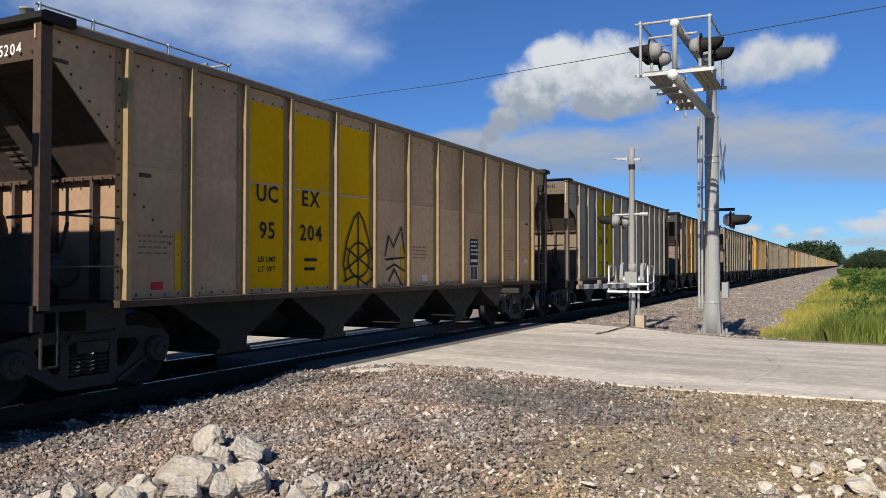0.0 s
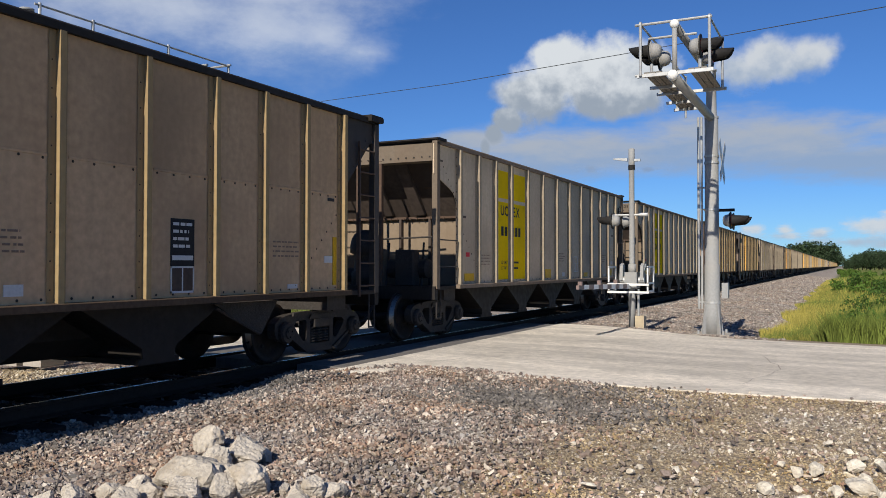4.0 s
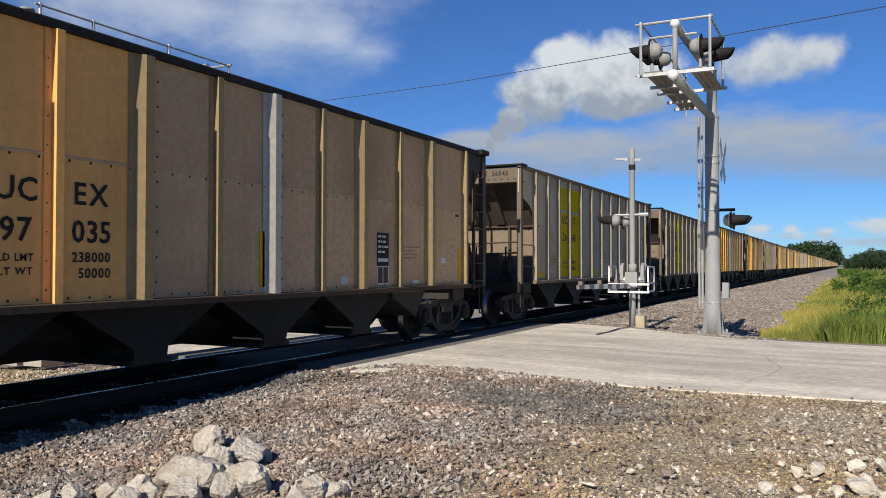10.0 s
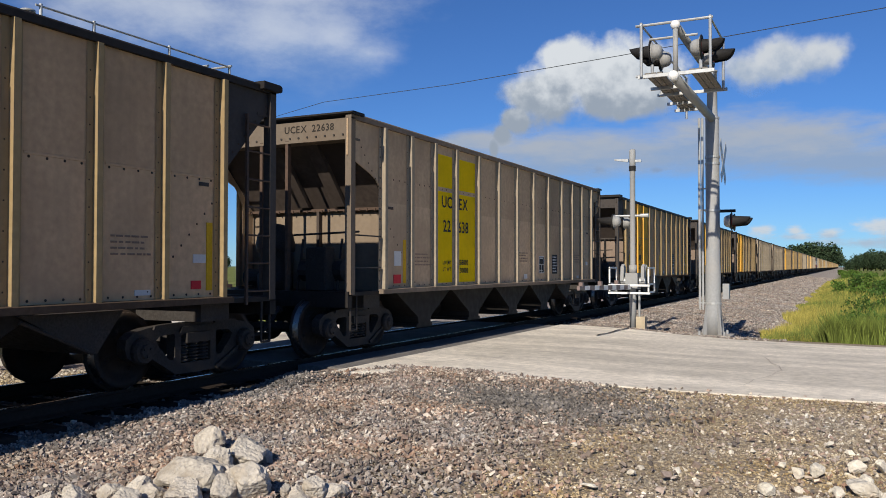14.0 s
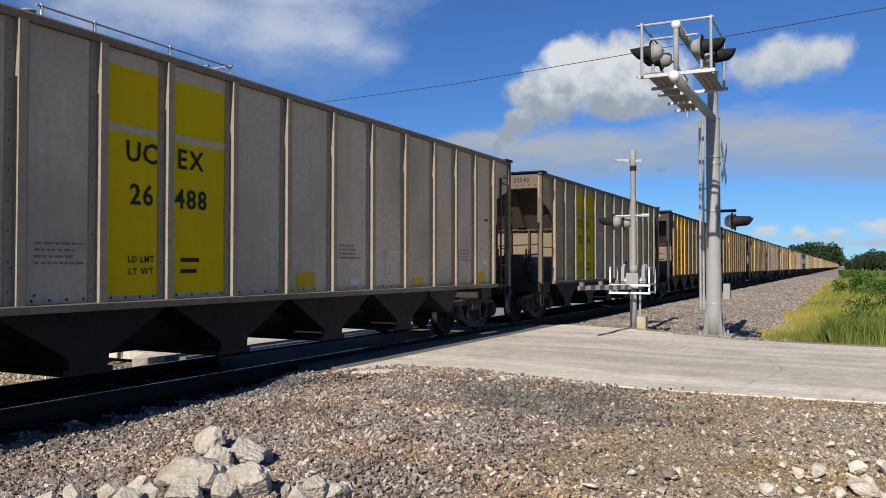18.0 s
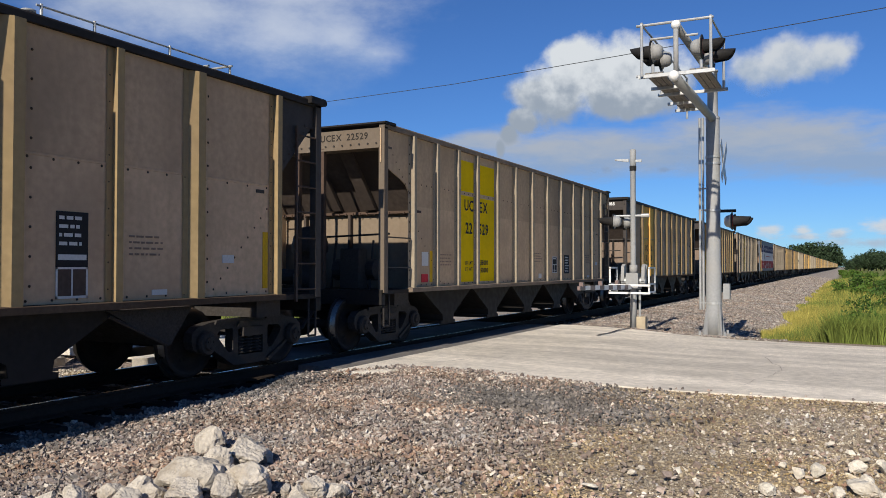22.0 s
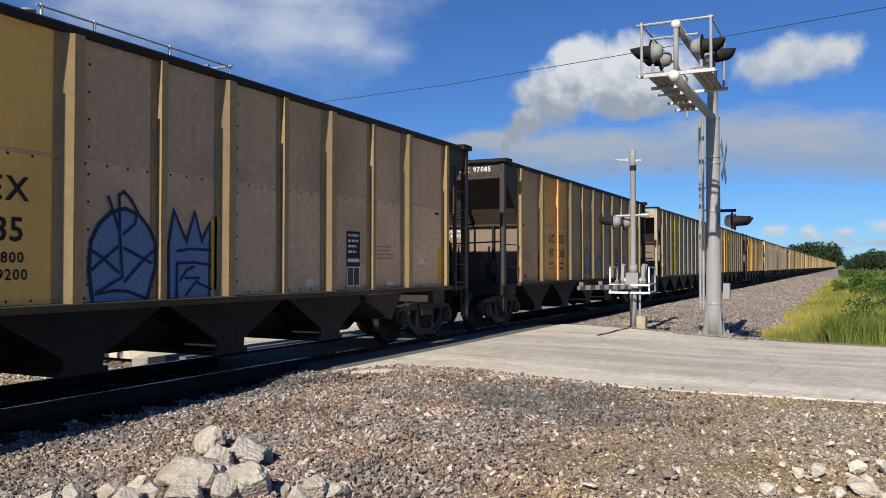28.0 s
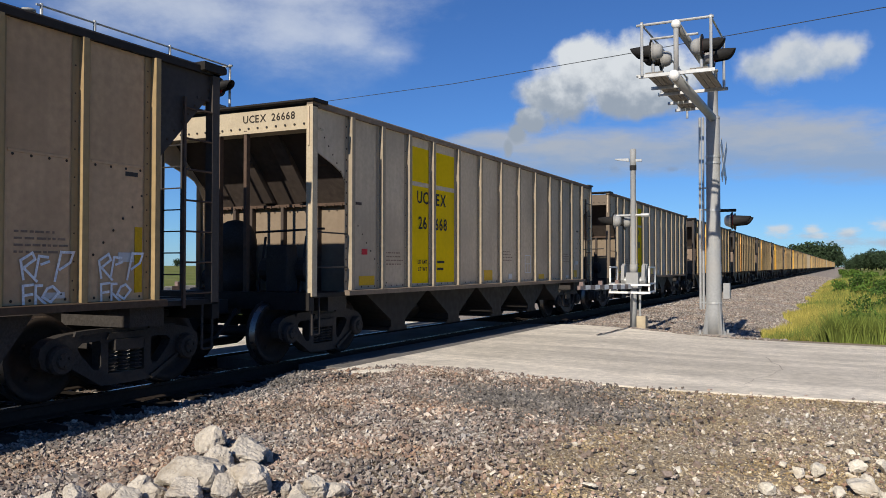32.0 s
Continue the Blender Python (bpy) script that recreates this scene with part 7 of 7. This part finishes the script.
def cloud(name, ells, label, opacity, scale, edge, grey, base_el, top_el, tone=0.95, wisp=(1, 1), rough=0.62, boost=0.0, torn=2.3):
    """A far cloud on a piece of a great sphere round the viewer. ells: places and half sizes in degrees of bearing and height."""
    a0, a1 = min(e[0] - 2.2 * e[2] for e in ells), max(e[0] + 2.2 * e[2] for e in ells)
    b0, b1 = max(-1, min(e[1] - 2.2 * e[3] for e in ells)), max(e[1] + 2.2 * e[3] for e in ells)
    nu, nv, R = 40, 24, 4200.0 + 70.0 * len(CLOUDS)
    me = bpy.data.meshes.new(name)
    vs, uv = [], []
    for j in range(nv + 1):
        for i in range(nu + 1):
            a, b = a0 + (a1 - a0) * i / nu, b0 + (b1 - b0) * j / nv
            ra, rb = radians(a), radians(b)
            vs.append((R * math.sin(ra) * math.cos(rb), R * math.cos(ra) * math.cos(rb), R * math.sin(rb)))
            uv.append((a, b))
    fs = [(j * (nu + 1) + i, j * (nu + 1) + i + 1, (j + 1) * (nu + 1) + i + 1, (j + 1) * (nu + 1) + i) for j in range(nv) for i in range(nu)]
    me.from_pydata(vs, [], fs)
    lay = me.uv_layers.new(name="bearing")
    for lp in me.loops:
        lay.data[lp.index].uv = uv[lp.vertex_index]
    m = bpy.data.materials.new(name)
    m.use_nodes = True
    nt = m.node_tree
    n, l = nt.nodes, nt.links
    n.clear()
    tc = n.new("ShaderNodeTexCoord")
    sp = n.new("ShaderNodeSeparateXYZ")
    l.new(tc.outputs["UV"], sp.inputs[0])

    def op(kind, *args):
        x = n.new("ShaderNodeMath")
        x.operation = kind
        for i, v in enumerate(args):
            if isinstance(v, (int, float)):
                x.inputs[i].default_value = v
            else:
                l.new(v, x.inputs[i])
        return x.outputs[0]

    def fbm(sc, det, off=0.0):
        mp = n.new("ShaderNodeMapping")
        mp.inputs["Scale"].default_value = (wisp[0], wisp[1], 1)
        mp.inputs["Location"].default_value = (off, off * 0.7, 0)
        l.new(tc.outputs["UV"], mp.inputs[0])
        t = n.new("ShaderNodeTexNoise")
        t.inputs["Scale"].default_value, t.inputs["Detail"].default_value, t.inputs["Roughness"].default_value = sc, det, rough
        l.new(mp.outputs[0], t.inputs["Vector"])
        return t.outputs["Fac"]

    d = None
    for cx, cy, rx, ry in ells:
        q = op("SUBTRACT", 1.0, op("SQRT", op("ADD", op("POWER", op("ABSOLUTE", op("DIVIDE", op("SUBTRACT", sp.outputs[0], cx), rx)), 2.0), op("POWER", op("ABSOLUTE", op("DIVIDE", op("SUBTRACT", sp.outputs[1], cy), ry)), 2.0))))
        d = q if d is None else op("SMOOTH_MAX", d, q, 0.25)
    f1 = fbm(scale, 9.0, 3.3)
    dens = op("ADD", op("ADD", d, boost), op("MULTIPLY", op("SUBTRACT", f1, 0.5), torn))
    r = n.new("ShaderNodeMapRange")
    r.interpolation_type = "SMOOTHSTEP"
    r.inputs[1].default_value, r.inputs[2].default_value, r.inputs[4].default_value = 0.0, edge, opacity
    l.new(dens, r.inputs[0])
    lit = op("ADD", op("DIVIDE", op("SUBTRACT", sp.outputs[1], base_el), top_el - base_el), op("MULTIPLY", op("SUBTRACT", fbm(scale * 1.7, 7.0, 9.1), 0.5), 1.6))
    rr = n.new("ShaderNodeMapRange")
    rr.interpolation_type = "SMOOTHSTEP"
    rr.inputs[1].default_value, rr.inputs[2].default_value = 0.1, 0.9
    l.new(lit, rr.inputs[0])
    mx = n.new("ShaderNodeMix")
    mx.data_type = "RGBA"
    l.new(rr.outputs[0], mx.inputs["Factor"])
    mx.inputs["A"].default_value = (*grey, 1)
    mx.inputs["B"].default_value = (tone * 0.93, tone * 0.98, tone * 1.03, 1)
    em = n.new("ShaderNodeEmission")
    l.new(mx.outputs["Result"], em.inputs["Color"])
    tr = n.new("ShaderNodeBsdfTransparent")
    ms = n.new("ShaderNodeMixShader")
    l.new(r.outputs[0], ms.inputs[0])
    l.new(tr.outputs[0], ms.inputs[1])
    l.new(em.outputs[0], ms.inputs[2])
    out = n.new("ShaderNodeOutputMaterial")
    l.new(ms.outputs[0], out.inputs[0])
    me.materials.append(m)
    ob = new(name, me)
    ob.location = EYE
    CLOUDS.append(ob)
    return tagged(ob, label, "cloud", kind="structure")


cloud("cloud_backdrop", [(-15.9, 13.1, 5.2, 2.5), (-19.8, 12.2, 3.4, 2.3), (-22.2, 10.3, 1.2, 1.0), (-13.0, 12.9, 2.7, 2.0), (-18.4, 14.2, 2.6, 1.35), (-23.1, 9.3, 0.75, 0.8), (-23.7, 8.3, 0.4, 0.8), (-14.5, 11.3, 3.6, 1.4)],
      "white heaped cloud with grey base", 1.0, 0.36, 0.5, (0.28, 0.33, 0.40), 9.8, 14.8, 0.66, boost=0.14, torn=1.5, rough=0.56)
cloud("cloud_backdrop", [(-4.8, 13.2, 3.2, 1.8), (-2.1, 13.4, 2.4, 1.3), (-6.5, 12.9, 1.8, 1.4)], "small white heaped cloud", 0.95, 0.42, 0.75, (0.34, 0.41, 0.51), 11.4, 14.6, 0.60, boost=0.12, torn=1.6, rough=0.56)
cloud("cloud_backdrop", [(-6.6, 8.0, 14, 2.2), (-15.9, 7.9, 11, 1.7), (-24.6, 8.8, 3.4, 0.7), (1.4, 6.6, 9.0, 1.5)], "grey-white layer of low cloud", 0.85, 0.2, 0.9, (0.26, 0.34, 0.47), 6.0, 9.8, 0.42, (0.5, 1.6), boost=0.25)
cloud("cloud_backdrop", [(-38.9, 16.0, 7, 3.2), (-44.2, 17.0, 7, 2.6), (-32.6, 14.7, 2.6, 1.3), (-48.8, 17.5, 7, 2.6), (-35.4, 15.8, 3.4, 2.2), (-40, 18.5, 9, 2)], "thin torn white cloud", 0.6, 0.2, 1.7, (0.34, 0.44, 0.60), 12, 16.5, 0.72, (0.7, 1.3), boost=0.5)
cloud("cloud_backdrop", [(-5.7, 2.3, 1.2, 0.6), (-3.7, 2.4, 0.7, 0.5), (-3.7, 1.9, 1.5, 0.4), (-1.6, 2.1, 1.0, 0.45), (1.6, 2.6, 2.2, 0.85), (3.0, 3.1, 1.6, 0.7), (0.1, 1.5, 4.2, 0.5), (-12.1, 2.9, 2.8, 0.5)], "line of small far clouds low over the land", 0.9, 0.8, 0.9, (0.36, 0.45, 0.56), 1.3, 2.6, 0.6, (0.6, 1.4))
cloud("cloud_backdrop", [(-16.2, 6.8, 0.5, 0.4), (-12.4, 6.6, 0.7, 0.26)], "small dark shred of cloud", 0.55, 1.0, 0.9, (0.16, 0.2, 0.28), 6.9, 7.6, 0.22)


# ---- movement ----
def travel(t):
    """How far the train has come by t seconds."""
    k = min(1, max(0, (t - 13.1) / 0.8))
    return 18.2 * t - 0.0035 * t * t - SLIP * k * k * (3 - 2 * k)      # a short check in its pace


def motions():
    for car, y0 in CARS:
        walk(car, [(t, pose(0, y0 - travel(t), 0)) for t in range(33)])
    for c in CLOUDS:
        walk(c, [(0, pose(*EYE)), (32, pose(*EYE, 0, 0, -1.75))])
    first = WHEELS[0]
    walk(first, [(i / FPS, Matrix.Rotation(travel(i / FPS) / 0.457, 4, "X")) for i in range(32 * FPS + 1)])
    act, slot = first.animation_data.action, first.animation_data.action_slot
    for w in WHEELS[1:]:
        w.rotation_mode = "QUATERNION"
        w.animation_data_create()
        w.animation_data.action, w.animation_data.action_slot = act, slot


motions()
